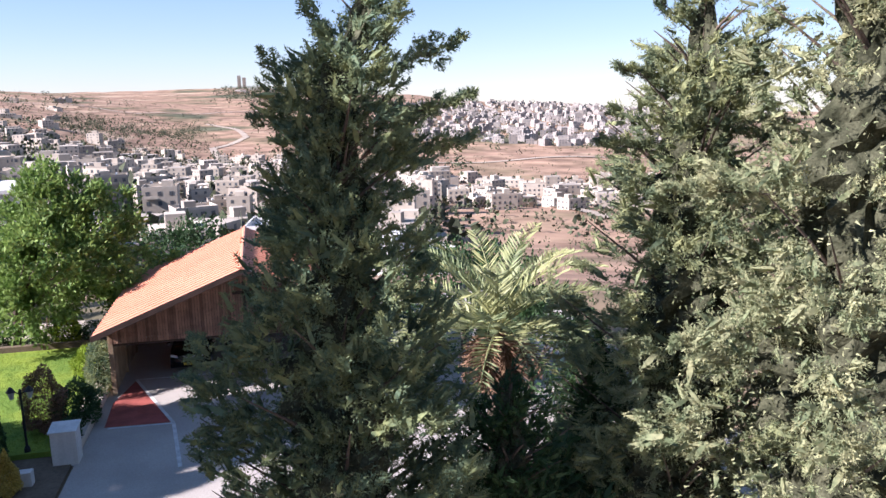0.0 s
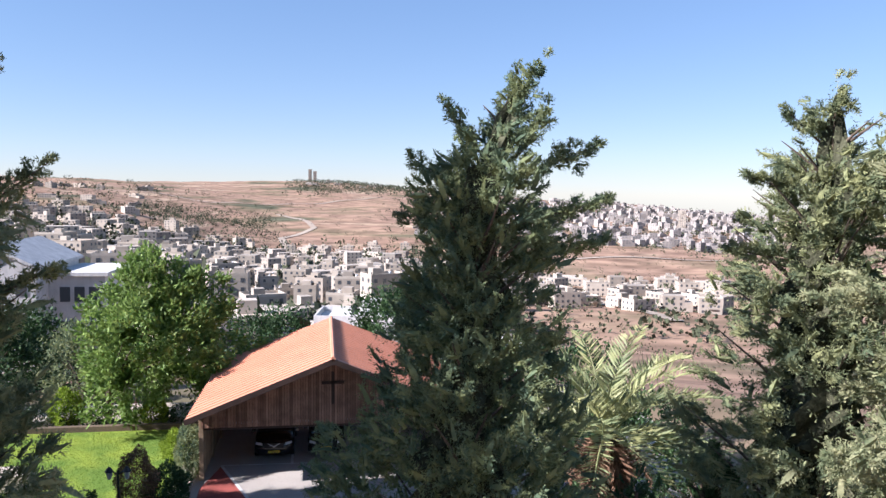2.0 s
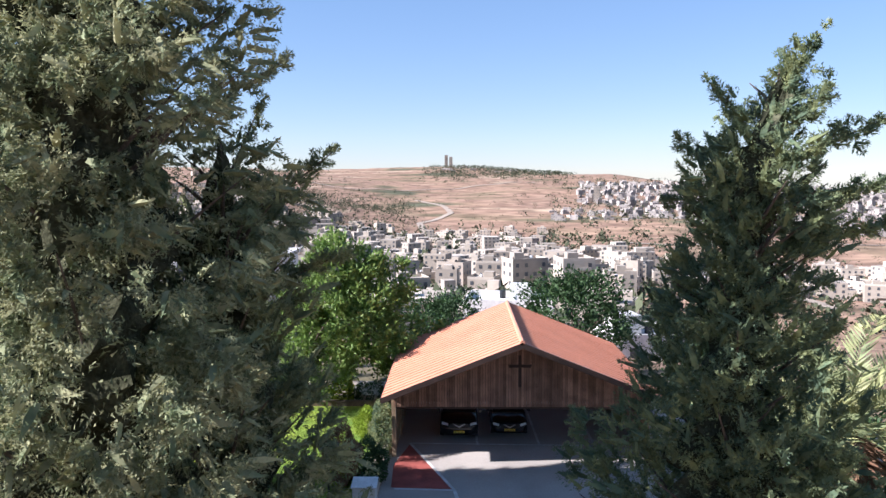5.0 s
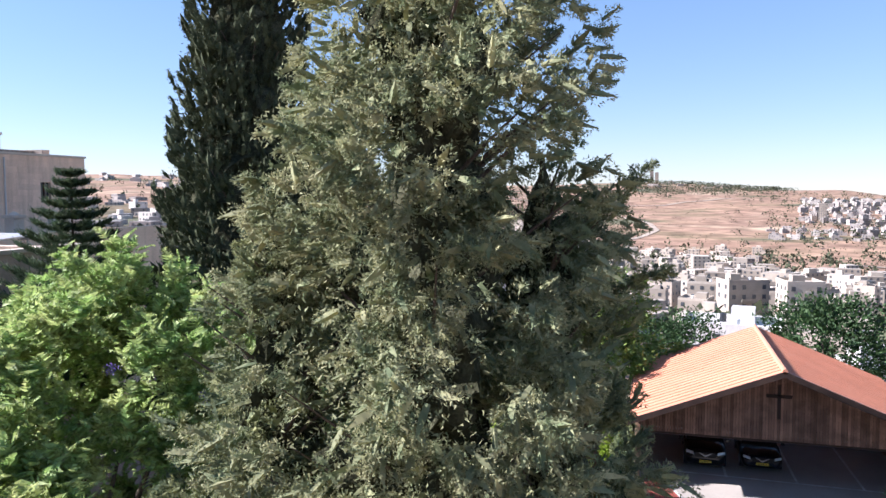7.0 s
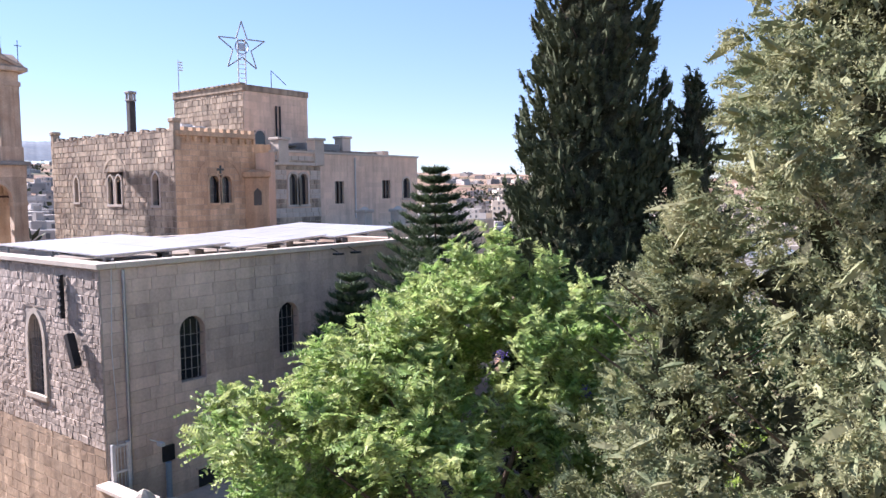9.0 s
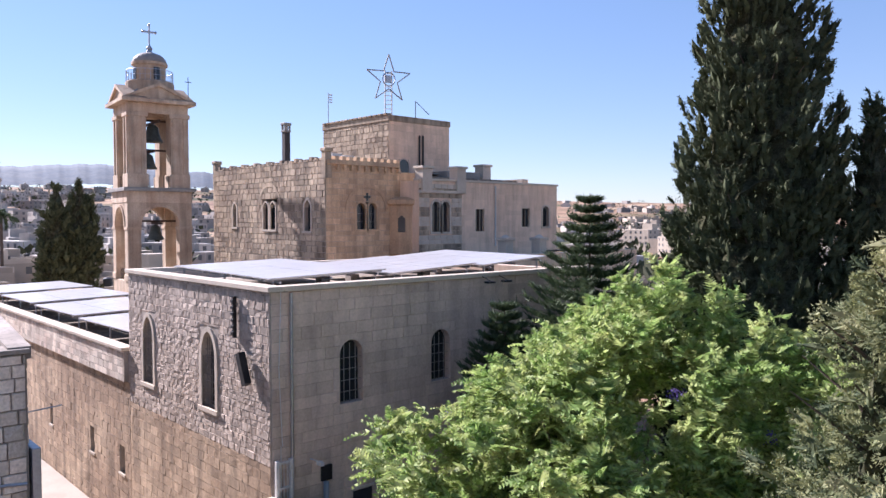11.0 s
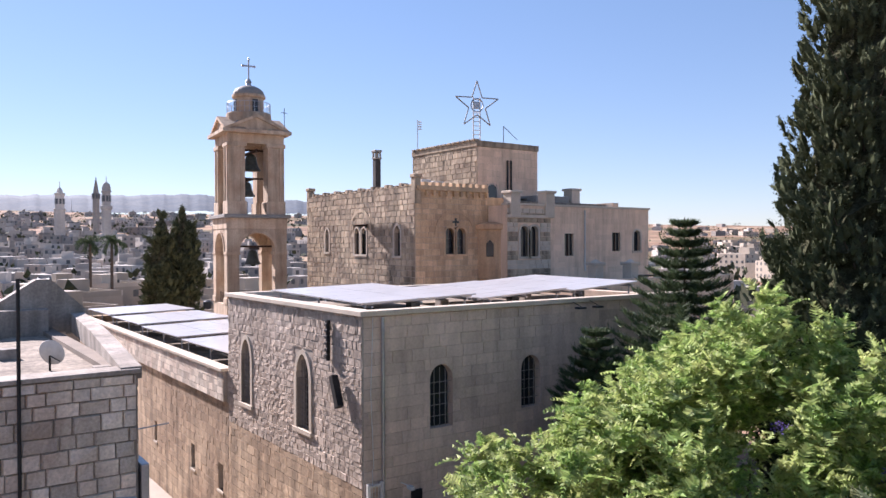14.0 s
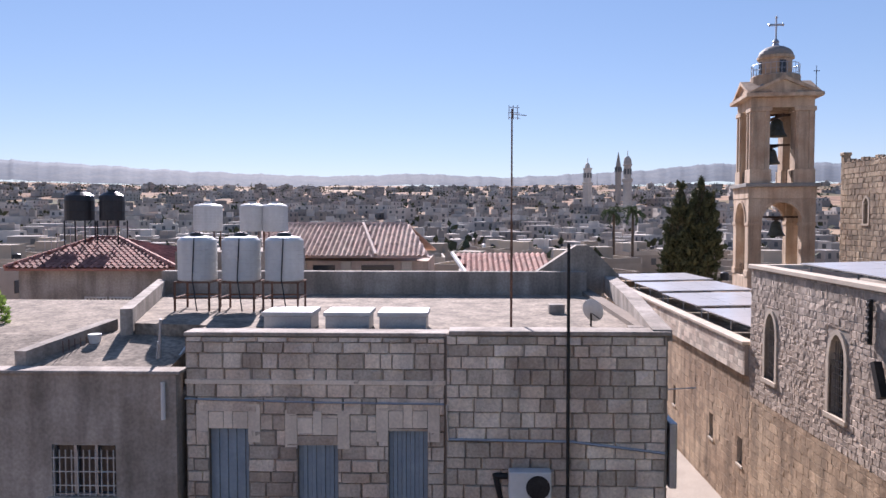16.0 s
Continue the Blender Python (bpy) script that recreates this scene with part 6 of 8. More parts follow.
# ---- the stone house across the lane ----
house = thing("stone_house", "grey limestone block house with a flat parapet roof", "house", (-30.0, -2.0, 0.0))
HL, HR = Face("x", -25.36, 1), Face("x", -25.24, 1)
shut = [(-6.6, -5.74, 5.6, 8.13), (-4.67, -3.8, 5.6, 8.0), (-2.7, -1.86, 5.6, 8.17)]
bm = bmesh.new()
holed(bm, HL, -7.1, -1.47, 0.0, 10.14, 0.5, shut)
part("wall", bm, JOINT, house)
bm = bmesh.new()
box(bm, -25.74, -1.47, 0.0, -25.24, 3.2, 10.2)
box(bm, -40.0, 2.85, 0.0, -25.74, 3.2, 10.2)
part("wall", bm, JOINT, house)
bm = bmesh.new()
box(bm, -35.0, -11.4, 0.0, -34.6, 2.85, 10.1)
part("wall", bm, CONCRETE, house)
bm = bmesh.new()
prism(bm, [(-25.86, 2.85, 9.0), (-25.86, -7.1, 9.0), (-27.3, -7.3, 9.0), (-27.6, -9.2, 9.0), (-34.6, -11.2, 9.0), (-34.6, 2.85, 9.0)], (0, 0, 1.08))
part("roof", bm, ROOF_SCREED, house)
bm = bmesh.new()
box(bm, -25.9, -7.12, 10.14, -25.3, -1.4, 10.22, 0.015)
box(bm, -25.8, -1.4, 10.2, -25.16, 3.26, 10.29, 0.015)
part("coping", bm, CONCRETE, house)
bm = bmesh.new()
box(bm, -35.05, -11.4, 10.08, -34.65, 3.0, 10.85, 0.03)
part("parapet", bm, CONCRETE, house, "stained cement parapet")
bm = bmesh.new()
prism(bm, [(-25.3, 2.9, 10.08), (-40.2, 4.1, 10.08), (-40.2, 4.1, 10.7), (-30, 3.25, 10.6), (-25.3, 2.9, 10.32)], (0.03, 0.4, 0))
part("parapet", bm, CONCRETE, house)
bm = bmesh.new()
prism(bm, [(-35.3, 1.3, 10.08), (-35.3, 4.2, 10.08), (-35.3, 4.2, 10.7), (-35.3, 3.15, 11.72), (-35.3, 2.75, 11.72), (-35.3, 1.3, 10.75)], (-0.5, 0, 0))
part("gable", bm, CONCRETE, house, "stained cement gable end")
# blocks: right part, left part with lintels
lint = [(a - 0.26, b + 0.26, d, d + 0.36) for a, b, c, d in shut]
blk = unit_stone(BLOCK, "block", 0.045, 0.55)
stR = courses(-1.45, 3.18, 4.6, 10.18, 0.3, 0.46, [], 30, 0.42)
stL = courses(-7.08, -1.49, 4.6, 10.12, 0.3, 0.46, shut + lint, 31, 0.5)
stone_parts("block", HR, [s for s in stR if s[1] > 5.8], 0.015, 0.05, blk, house, 32)
stone_parts("block", HL, [s for s in stL if s[1] > 5.8][:170], 0.015, 0.048, blk, house, 33)
stone_stuff("blockwork", HL, [s for s in stL if s[1] > 5.8][170:] + [s for s in stL if s[1] <= 5.8], 0.02, 0.03, 0.014, [BLOCK], house, 34)
stone_stuff("blockwork", HR, [s for s in stR if s[1] <= 5.8], 0.02, 0.032, 0.014, [BLOCK], house, 35)
stone_stuff("blockwork", Face("y", 3.2, 1), courses(-40.0, -25.3, 2.0, 10.1, 0.36, 0.56, [], 36, 0.3), 0.02, 0.032, 0.014, [BLOCK], house, 37)
for (a, b, c, d) in shut:
    win = thing("shuttered_window", "", "", (-25.3, (a + b) / 2, c))
    for k in list(win.keys()):
        del win[k]
    hang(win, house)
    win.matrix_parent_inverse = Matrix.Translation(-house.location)
    n = 9
    for k in range(n):
        bm = bmesh.new()
        u0, u1 = a + (b - a) * k / n, a + (b - a) * (k + 1) / n
        HL.prism(bm, [(u0 + 0.004, c), (u1 - 0.004, c), (u1 - 0.004, d), (u0 + 0.004, d)], -0.12, -0.1 + 0.025 * (k % 2))
        part("shutter_slat", bm, BLUE_SHUTTER, win, "blue-grey metal shutter slat")
    # stepped lintel: two ears, two stones and a raised key
    m, w = (a + b) / 2, (b - a) / 2
    for u0, u1, z0, z1 in ((-w - 0.27, -w, -0.3, 0.54), (-w, -0.1, 0.0, 0.37), (-0.1, 0.1, 0.0, 0.52), (0.1, w, 0.0, 0.37), (w, w + 0.27, -0.3, 0.54)):
        bm = bmesh.new()
        HL.box(bm, m + u0 + 0.004, -0.2, d + z0, m + u1 - 0.004, 0.06, d + z1, 0.012)
        part("lintel_stone", bm, LINTEL, win)
# string moulding, cables
bm = bmesh.new()
HL.box(bm, -7.1, 0.0, 9.1, -1.47, 0.075, 9.2, 0.01)
part("string_course", bm, LINTEL, house)
bm = bmesh.new()
for a, b, z0, z1 in ((-7.1, -4.2, 8.78, 8.72), (-4.2, -1.5, 8.72, 8.70)):
    tube(bm, HL.p(a, 0.09, z0), HL.p(b, 0.09, z1), 0.022, n=6)
tube(bm, HR.p(-1.45, 0.09, 8.72), HR.p(-1.4, 0.09, 7.95), 0.022, n=6)
part("cable", bm, METAL, house)
bm = bmesh.new()
tube(bm, HR.p(-1.4, 0.09, 7.98), HR.p(1.2, 0.09, 7.95), 0.03, n=6)
tube(bm, HR.p(1.2, 0.09, 7.95), HR.p(3.15, 0.09, 7.72), 0.03, n=6)
part("conduit", bm, METAL, house)
bm = bmesh.new()
tube(bm, (-25.12, 1.12, 4.6), (-25.12, 1.1, 12.15), 0.035, n=7)
solid("black_pole", bm, IRON, "thin black pole fixed to the stone facade", "pole")
ac = thing("air_conditioner", "white air conditioner box on wall brackets", "air conditioner", (-25.0, 0.3, 6.7))
bm = bmesh.new()
box(bm, -25.14, -0.14, 6.78, -24.82, 0.74, 7.4, 0.03)
part("casing", bm, WHITE_PLASTIC, ac)
bm = bmesh.new()
lathe(bm, (0, 0, 0), [(0.25, 0), (0.25, 0.02), (0.07, 0.03)], 20)
bmesh.ops.rotate(bm, cent=(0, 0, 0), matrix=Matrix.Rotation(radians(90), 3, "Y"), verts=bm.verts)
bmesh.ops.translate(bm, vec=(-24.82, 0.46, 7.08), verts=bm.verts)
part("fan_grille", bm, IRON, ac)
for y in (0.0, 0.6):
    bm = bmesh.new()
    box(bm, -25.24, y - 0.02, 6.72, -24.8, y + 0.02, 6.78)
    tube(bm, (-25.2, y, 6.4), (-24.85, y, 6.74), 0.015, n=5)
    part("bracket", bm, IRON, ac)
bm = bmesh.new()
tube(bm, (-25.17, -0.14, 7.2), (-25.17, -0.42, 7.2), 0.07, n=8)
tube(bm, (-25.17, -0.42, 7.25), (-25.17, -0.3, 6.7), 0.06, n=8)
part("hose", bm, IRON, ac)
cab = thing("wall_cabinet", "grey metal cabinet door standing out at the house corner", "cabinet", (-25.4, 3.4, 7.0))
bm = bmesh.new()
box(bm, -26.0, 3.26, 6.95, -25.2, 3.42, 8.35, 0.02)
part("door", bm, METAL, cab)
bm = bmesh.new()
tube(bm, (-25.9, 3.2, 8.9), (-25.9, 4.0, 8.95), 0.015, n=5)
part("arm", bm, METAL, cab)

# roof things
for k, y in enumerate((-8.62, -7.37, -6.15)):
    tank = thing("water_tank", "ribbed white plastic water tank on a rusty steel stand", "water tank", (-30.4, y, 10.08), "white water tanks")
    r = 0.54
    prof = [(r * 0.96, 10.92)]
    for q in range(9):
        z = 10.95 + q * 0.12
        prof += [(r, z), (r, z + 0.09), (r * 0.985, z + 0.1), (r * 0.985, z + 0.115)]
    prof += [(r * 0.98, 12.04), (r * 0.82, 12.12), (0.2, 12.16)]
    bm = bmesh.new()
    lathe(bm, (-30.4, y, 0), prof, 26)
    part("body", bm, WHITE_PLASTIC, tank)
    bm = bmesh.new()
    lathe(bm, (-30.4, y, 0), [(0.2, 12.15), (0.2, 12.22), (0.14, 12.26)], 14)
    part("lid", bm, BLACK_PLASTIC, tank)
    for dx in (-0.48, 0.48):
        for dy in (-0.48, 0.48):
            bm = bmesh.new()
            box(bm, -30.4 + dx - 0.025, y + dy - 0.025, 10.08, -30.4 + dx + 0.025, y + dy + 0.025, 10.9)
            part("leg", bm, RUST, tank)
    for a, b in (((-0.5, -0.5), (0.5, -0.5)), ((-0.5, 0.5), (0.5, 0.5)), ((-0.5, -0.5), (-0.5, 0.5)), ((0.5, -0.5), (0.5, 0.5))):
        for z in (10.88, 10.45):
            bm = bmesh.new()
            tube(bm, (-30.4 + a[0], y + a[1], z), (-30.4 + b[0], y + b[1], z), 0.025, n=4)
            part("rail", bm, RUST, tank)
    bm = bmesh.new()
    tube(bm, (-29.86, y + 0.1, 12.1), (-29.82, y + 0.05, 11.0), 0.018, n=5)
    tube(bm, (-29.82, y + 0.05, 11.0), (-29.75, y + 0.2, 10.1), 0.018, n=5)
    part("pipe", bm, BLACK_PLASTIC, tank)
for y0, y1 in ((-5.72, -4.55), (-4.3, -3.22), (-3.06, -1.9)):
    unit_box = thing("roof_unit", "white metal roof housing with a flat lid", "roof housing", (-26.9, (y0 + y1) / 2, 10.08), "white roof housings")
    bm = bmesh.new()
    box(bm, -27.35, y0 + 0.04, 10.06, -26.45, y1 - 0.04, 10.42, 0.01)
    part("body", bm, METAL, unit_box)
    bm = bmesh.new()
    box(bm, -27.45, y0, 10.42, -26.38, y1, 10.52, 0.02)
    part("lid", bm, WHITE_PAINT, unit_box)
mast = thing("antenna", "tall thin television antenna mast on the roof", "antenna", (-27.0, 0.02, 10.08))
bm = bmesh.new()
tube(bm, (-27.0, 0.02, 10.05), (-27.0, 0.02, 12.6), 0.03, n=7)
tube(bm, (-27.0, 0.02, 12.6), (-27.0, 0.02, 15.2), 0.02, n=7)
part("pole", bm, RUST, mast)
bm = bmesh.new()
for z in (15.0, 15.12, 15.24):
    tube(bm, (-27.0, -0.06, z), (-27.0, 0.2, z - 0.02), 0.008, n=4)
for y in (-0.05, 0.05, 0.15):
    tube(bm, (-27.0, y, 14.95), (-27.0, y, 15.28), 0.008, n=4)
tube(bm, (-27.0, 0.0, 15.08), (-27.0, 0.36, 15.04), 0.01, n=4)
part("aerial", bm, METAL, mast)
dish = thing("satellite_dish", "white satellite dish on the flat roof", "satellite dish", (-27.4, 1.95, 10.08))
bm = bmesh.new()
lathe(bm, (0, 0, 0), [(0.02, 0.0), (0.15, 0.015), (0.28, 0.06), (0.285, 0.07)], 20)
bmesh.ops.rotate(bm, cent=(0, 0, 0), matrix=Matrix.Rotation(radians(-75), 3, "Y") , verts=bm.verts)
bmesh.ops.rotate(bm, cent=(0, 0, 0), matrix=Matrix.Rotation(radians(-40), 3, "Z"), verts=bm.verts)
bmesh.ops.translate(bm, vec=(-27.35, 1.95, 10.45), verts=bm.verts)
part("reflector", bm, WHITE_PAINT, dish)
bm = bmesh.new()
tube(bm, (-27.4, 1.95, 10.05), (-27.4, 1.95, 10.45), 0.025, n=6)
tube(bm, (-27.35, 1.95, 10.4), (-27.1, 2.1, 10.3), 0.012, n=5)
part("arm", bm, IRON, dish)
for x, y, w, h in ((-30.0, 1.2, 0.35, 0.25), (-26.5, 2.6, 0.3, 0.16)):
    bm = bmesh.new()
    box(bm, x, y, 10.06, x + w, y + w * 1.2, 10.08 + h, 0.02)
    solid("concrete_block", bm, CONCRETE, "loose cement block lying on the flat roof", "block")

# plastered lower house beside it
low = thing("plaster_house", "grey stained plaster house with a flat parapet roof", "house", (-29.0, -13.0, 0.0))
LF = Face("x", -25.05, 1)
bm = bmesh.new()
holed(bm, LF, -20.0, -7.2, 0.0, 9.35, 0.4, [(-9.91, -8.52, 6.7, 7.83)])
box(bm, -34.0, -7.5, 0.0, -25.45, -7.2, 8.8)
box(bm, -34.0, -20.0, 0.0, -33.6, -7.5, 8.8)
part("wall", bm, CONCRETE, low)
bm = bmesh.new()
prism(bm, [(-25.45, -20.0, 8.5), (-25.45, -20.0, 9.4), (-27.5, -20.0, 9.8), (-33.6, -20.0, 9.98), (-33.6, -20.0, 8.5)], (0, 12.5, 0))
part("roof", bm, ROOF_SCREED, low)
bm = bmesh.new()
box(bm, -25.5, -20.0, 9.35, -24.98, -7.1, 9.43, 0.02)
part("coping", bm, CONCRETE, low)
bm = bmesh.new()
prism(bm, [(-25.5, -10.7, 8.7), (-28.2, -9.9, 8.7), (-28.2, -9.9, 10.1), (-25.5, -10.7, 9.75)], (-0.05, -0.28, 0))
prism(bm, [(-27.5, -9.2, 9.0), (-35.0, -11.35, 9.0), (-35.0, -11.35, 10.55), (-27.5, -9.2, 10.45)], (0.08, -0.28, 0))
part("parapet", bm, CONCRETE, low)
bm = bmesh.new()
LF.box(bm, -9.95, -0.2, 6.66, -8.48, -0.16, 7.87)
part("window_pane", bm, PANE, low)
bm = bmesh.new()
for z in (6.68, 7.8):
    LF.box(bm, -9.95, -0.16, z, -8.48, -0.06, z + 0.06)
for u in (-9.94, -9.46, -9.0, -8.55):
    LF.box(bm, u, -0.16, 6.7, u + 0.06, -0.06, 7.85)
part("window_frame", bm, METAL, low)
for k in range(11):
    bm = bmesh.new()
    tube(bm, LF.p(-9.86 + 0.13 * k, 0.03, 6.72), LF.p(-9.86 + 0.13 * k, 0.03, 7.72), 0.012, n=5)
    part("window_bar", bm, WHITE_PAINT, low)
for z in (6.95, 7.25, 7.55):
    bm = bmesh.new()
    tube(bm, LF.p(-9.9, 0.03, z), LF.p(-8.52, 0.03, z), 0.012, n=5)
    part("window_bar", bm, WHITE_PAINT, low)
bm = bmesh.new()
LF.box(bm, -10.05, -0.1, 6.58, -8.4, 0.1, 6.68, 0.02)
part("sill", bm, TRIM, low)
bm = bmesh.new()
tube(bm, (-24.98, -7.45, 8.4), (-24.98, -7.45, 9.2), 0.05, n=8)
part("drain_pipe", bm, WHITE_PLASTIC, low)
for y, z in ((-7.95, 10.4), (-8.0, 9.9)):
    bm = bmesh.new()
    tube(bm, (-26.0, y, 9.35), (-26.0, y + 0.05, z), 0.03, n=6)
    part("post", bm, METAL, low)
bm = bmesh.new()
tube(bm, (-25.8, -7.55, 9.4), (-27.0, -7.6, 9.75), 0.03, n=6)
part("white_pipe", bm, WHITE_PLASTIC, low)
for k in range(5):
    bm = bmesh.new()
    tube(bm, (-26.3 - 0.15 * k, -10.3 + 0.06 * k, 9.3), (-26.3 - 0.15 * k, -10.3 + 0.06 * k, 9.85), 0.012, n=4)
    part("rebar", bm, RUST, low)
shrub("roof_plant", "small green plant in a pot on the flat roof", (-29.0, -13.6, 10.05), (0.3, 0.3, 0.5), 500, (0.14, 0.04), LEAF_GREEN, 95, "plant")
bm = bmesh.new()
lathe(bm, (-27.0, -9.9, 0), [(0.12, 9.66), (0.16, 9.9), (0.15, 9.9)], 12)
solid("bucket", bm, WHITE_PLASTIC, "small pale bucket standing on the flat roof", "bucket")


# ---- tiled roofs beyond ----
def tile_slope(parent, name, a, b, c, d, mat, pitch=0.28):
    """Rows of raised clay tiles over the slope a-b (eave) to d-c (ridge)."""
    a, b, c, d = (np.array(p, float) for p in (a, b, c, d))
    rows = max(3, int(np.linalg.norm((d + c - a - b) / 2) / (pitch * 1.25)))
    e = unit((b - a)[None])[0]
    up = unit(np.cross(b - a, d - a)[None])[0]
    if up[2] < 0:
        up = -up
    V, F = [], []
    for j in range(rows):
        v0, v1 = j / rows, (j + 1.15) / rows
        left, right = a + (d - a) * v0, b + (c - b) * v0
        rise = ((d - a) - e * ((d - a) @ e)) * (v1 - v0)
        s0, s1 = (left - a) @ e, (right - a) @ e
        foot = left - e * s0
        for i in range(int(math.ceil(s0 / pitch)), int(s1 / pitch)):
            u0, m, u1 = i * pitch, (i + 0.5) * pitch, (i + 1) * pitch
            k = len(V)
            V += [foot + e * u0 + up * 0.03, foot + e * m + up * 0.12, foot + e * u1 + up * 0.03, foot + e * u0 + rise, foot + e * m + rise + up * 0.085, foot + e * u1 + rise]
            F += [(k, k + 1, k + 4, k + 3), (k + 1, k + 2, k + 5, k + 4)]
    ob = hang(new(name, fast_mesh(name, V, F, [mat])), parent)
    ob["kind"] = "stuff"


def hip_house(name, label, x0, x1, y0, y1, z0, eave, ridge, mat, wall, ridge_y=None):
    h = thing(name, label, "house", ((x0 + x1) / 2, (y0 + y1) / 2, z0))
    bm = bmesh.new()
    box(bm, x0 + 0.4, y0 + 0.4, z0, x1 - 0.4, y1 - 0.4, eave)
    part("wall", bm, wall, h)
    xm = (x0 + x1) / 2
    ya, yb = ridge_y or (y0 + (x1 - x0) / 2, y1 - (x1 - x0) / 2)
    bm = bmesh.new()
    prism(bm, [(x0, y0, eave - 0.05), (x1, y0, eave - 0.05), (x1, y1, eave - 0.05), (x0, y1, eave - 0.05)], (0, 0, 0.1))
    v = [bm.verts.new(p) for p in ((x0, y0, eave + 0.05), (x1, y0, eave + 0.05), (x1, y1, eave + 0.05), (x0, y1, eave + 0.05), (xm, ya, ridge), (xm, yb, ridge))]
    for f in ((1, 2, 5, 4), (3, 0, 4, 5), (0, 1, 4), (2, 3, 5)):
        bm.faces.new([v[i] for i in f])
    part("roof", bm, mat, h)
    tile_slope(h, "roof_tiles", (x1, y0, eave + 0.05), (x1, y1, eave + 0.05), (xm, yb, ridge), (xm, ya, ridge), mat)
    tile_slope(h, "roof_tiles", (x0, y0, eave + 0.05), (x1, y0, eave + 0.05), (xm, ya + 0.01, ridge), (xm, ya, ridge), mat)
    tile_slope(h, "roof_tiles", (x0, y1, eave + 0.05), (x1, y1, eave + 0.05), (xm, yb + 0.01, ridge), (xm, yb, ridge), mat)
    bm = bmesh.new()
    for p, q in (((xm, ya, ridge + 0.05), (xm, yb, ridge + 0.05)), ((xm, ya, ridge + 0.05), (x1, y0, eave + 0.12)), ((xm, yb, ridge + 0.05), (x1, y1, eave + 0.12))):
        tube(bm, p, q, 0.1, n=6)
    part("ridge_tiles", bm, mat, h)
    return h


red = hip_house("tiled_house", "house with a red clay hipped tile roof", -50.0, -41.8, -21.3, -13.6, -1.0, 10.36, 11.62, TILE, CONCRETE, (-19.2, -18.1))
for y0, y1 in ((-17.9, -16.9), (-16.8, -15.75)):
    panel = thing("lattice_window", "", "", (-42.1, (y0 + y1) / 2, 8.0))
    for k in list(panel.keys()):
        del panel[k]
    hang(panel, red)
    bm = bmesh.new()
    box(bm, -42.19, y0, 8.0, -42.15, y1, 9.15)
    part("pane", bm, PANE, panel)
    for u0, u1, z0, z1 in ((y0, y1, 8.0, 8.07), (y0, y1, 9.08, 9.15), (y0, y0 + 0.06, 8.07, 9.08), (y1 - 0.06, y1, 8.07, 9.08)):
        bm = bmesh.new()
        box(bm, -42.15, u0, z0, -42.08, u1, z1)
        part("frame", bm, WHITE_PAINT, panel)
    w, h = y1 - y0, 1.15
    for k in range(1, 14):
        c = (w + h) * k / 14
        lo, hi = max(0.0, c - h), min(w, c)
        for flip in (False, True):
            p, q = (lo, c - lo), (hi, c - hi)
            bm = bmesh.new()
            tube(bm, *[(-42.12 + 0.012 * flip, (y1 - u) if flip else (y0 + u), 8.0 + v) for u, v in (p, q)], 0.014, n=4)
            part("lath", bm, WHITE_PAINT, panel)
for y, r in ((-19.75, 0.68), (-18.15, 0.58)):
    t = thing("water_tank", "black plastic water tank on a steel stand", "water tank", (-45.4, y, 11.2), "black water tanks")
    bm = bmesh.new()
    lathe(bm, (-45.4, y, 0), [(r, 12.5), (r, 12.9), (r * 1.02, 12.95), (r, 13.0), (r, 13.4), (r * 1.02, 13.45), (r, 13.5), (r * 0.97, 13.7), (r * 0.6, 13.85), (0.2, 13.9), (0.2, 13.98)], 24)
    part("body", bm, BLACK_PLASTIC, t, smooth=False)
    for dx in (-0.5, 0.5):
        for dy in (-0.5, 0.5):
            bm = bmesh.new()
            tube(bm, (-45.4 + dx, y + dy, 10.8), (-45.4 + dx, y + dy, 12.5), 0.035, n=5)
            part("leg", bm, IRON, t)
for k in range(14):
    bm = bmesh.new()
    tube(bm, (-46.8, -22.3 + 0.33 * k, 11.0), (-46.8, -22.3 + 0.33 * k, 12.2), 0.02, n=4)
    tube(bm, (-46.8, -22.3 + 0.33 * k, 12.2), (-46.8, -21.97 + 0.33 * k, 12.2), 0.02, n=4)
    part("railing", bm, METAL, red)

big = thing("tiled_house", "long house with a faded ribbed tile roof", "house", (-50.0, -8.0, -1.0))
bm = bmesh.new()
box(bm, -53.6, -12.6, -1.0, -46.4, -2.9, 10.5)
part("wall", bm, PLASTER, big)
for ya, yb, yc, yd in ((-10.95, -5.45, -6.6, -12.2), (-5.45, -2.8, -4.1, -6.6)):
    bm = bmesh.new()
    prism(bm, [(-46.0, ya, 10.68), (-46.0, yb, 10.68), (-50.0, yc, 12.22), (-50.0, yd, 12.22)], (0, 0, 0.06))
    prism(bm, [(-54.0, ya, 10.68), (-54.0, yb, 10.68), (-50.0, yc, 12.22), (-50.0, yd, 12.22)], (0, 0, 0.06))
    part("roof", bm, PALE_TILE, big)
    tile_slope(big, "roof_tiles", (-46.0, ya, 10.74), (-46.0, yb, 10.74), (-50.0, yc, 12.28), (-50.0, yd, 12.28), PALE_TILE, 0.25)
bm = bmesh.new()
tube(bm, (-50.0, -12.4, 12.3), (-50.0, -4.2, 12.3), 0.1, n=6)
tube(bm, (-50.0, -6.6, 12.3), (-46.0, -5.45, 10.8), 0.12, n=6)
part("ridge_tiles", bm, PALE_TILE, big)
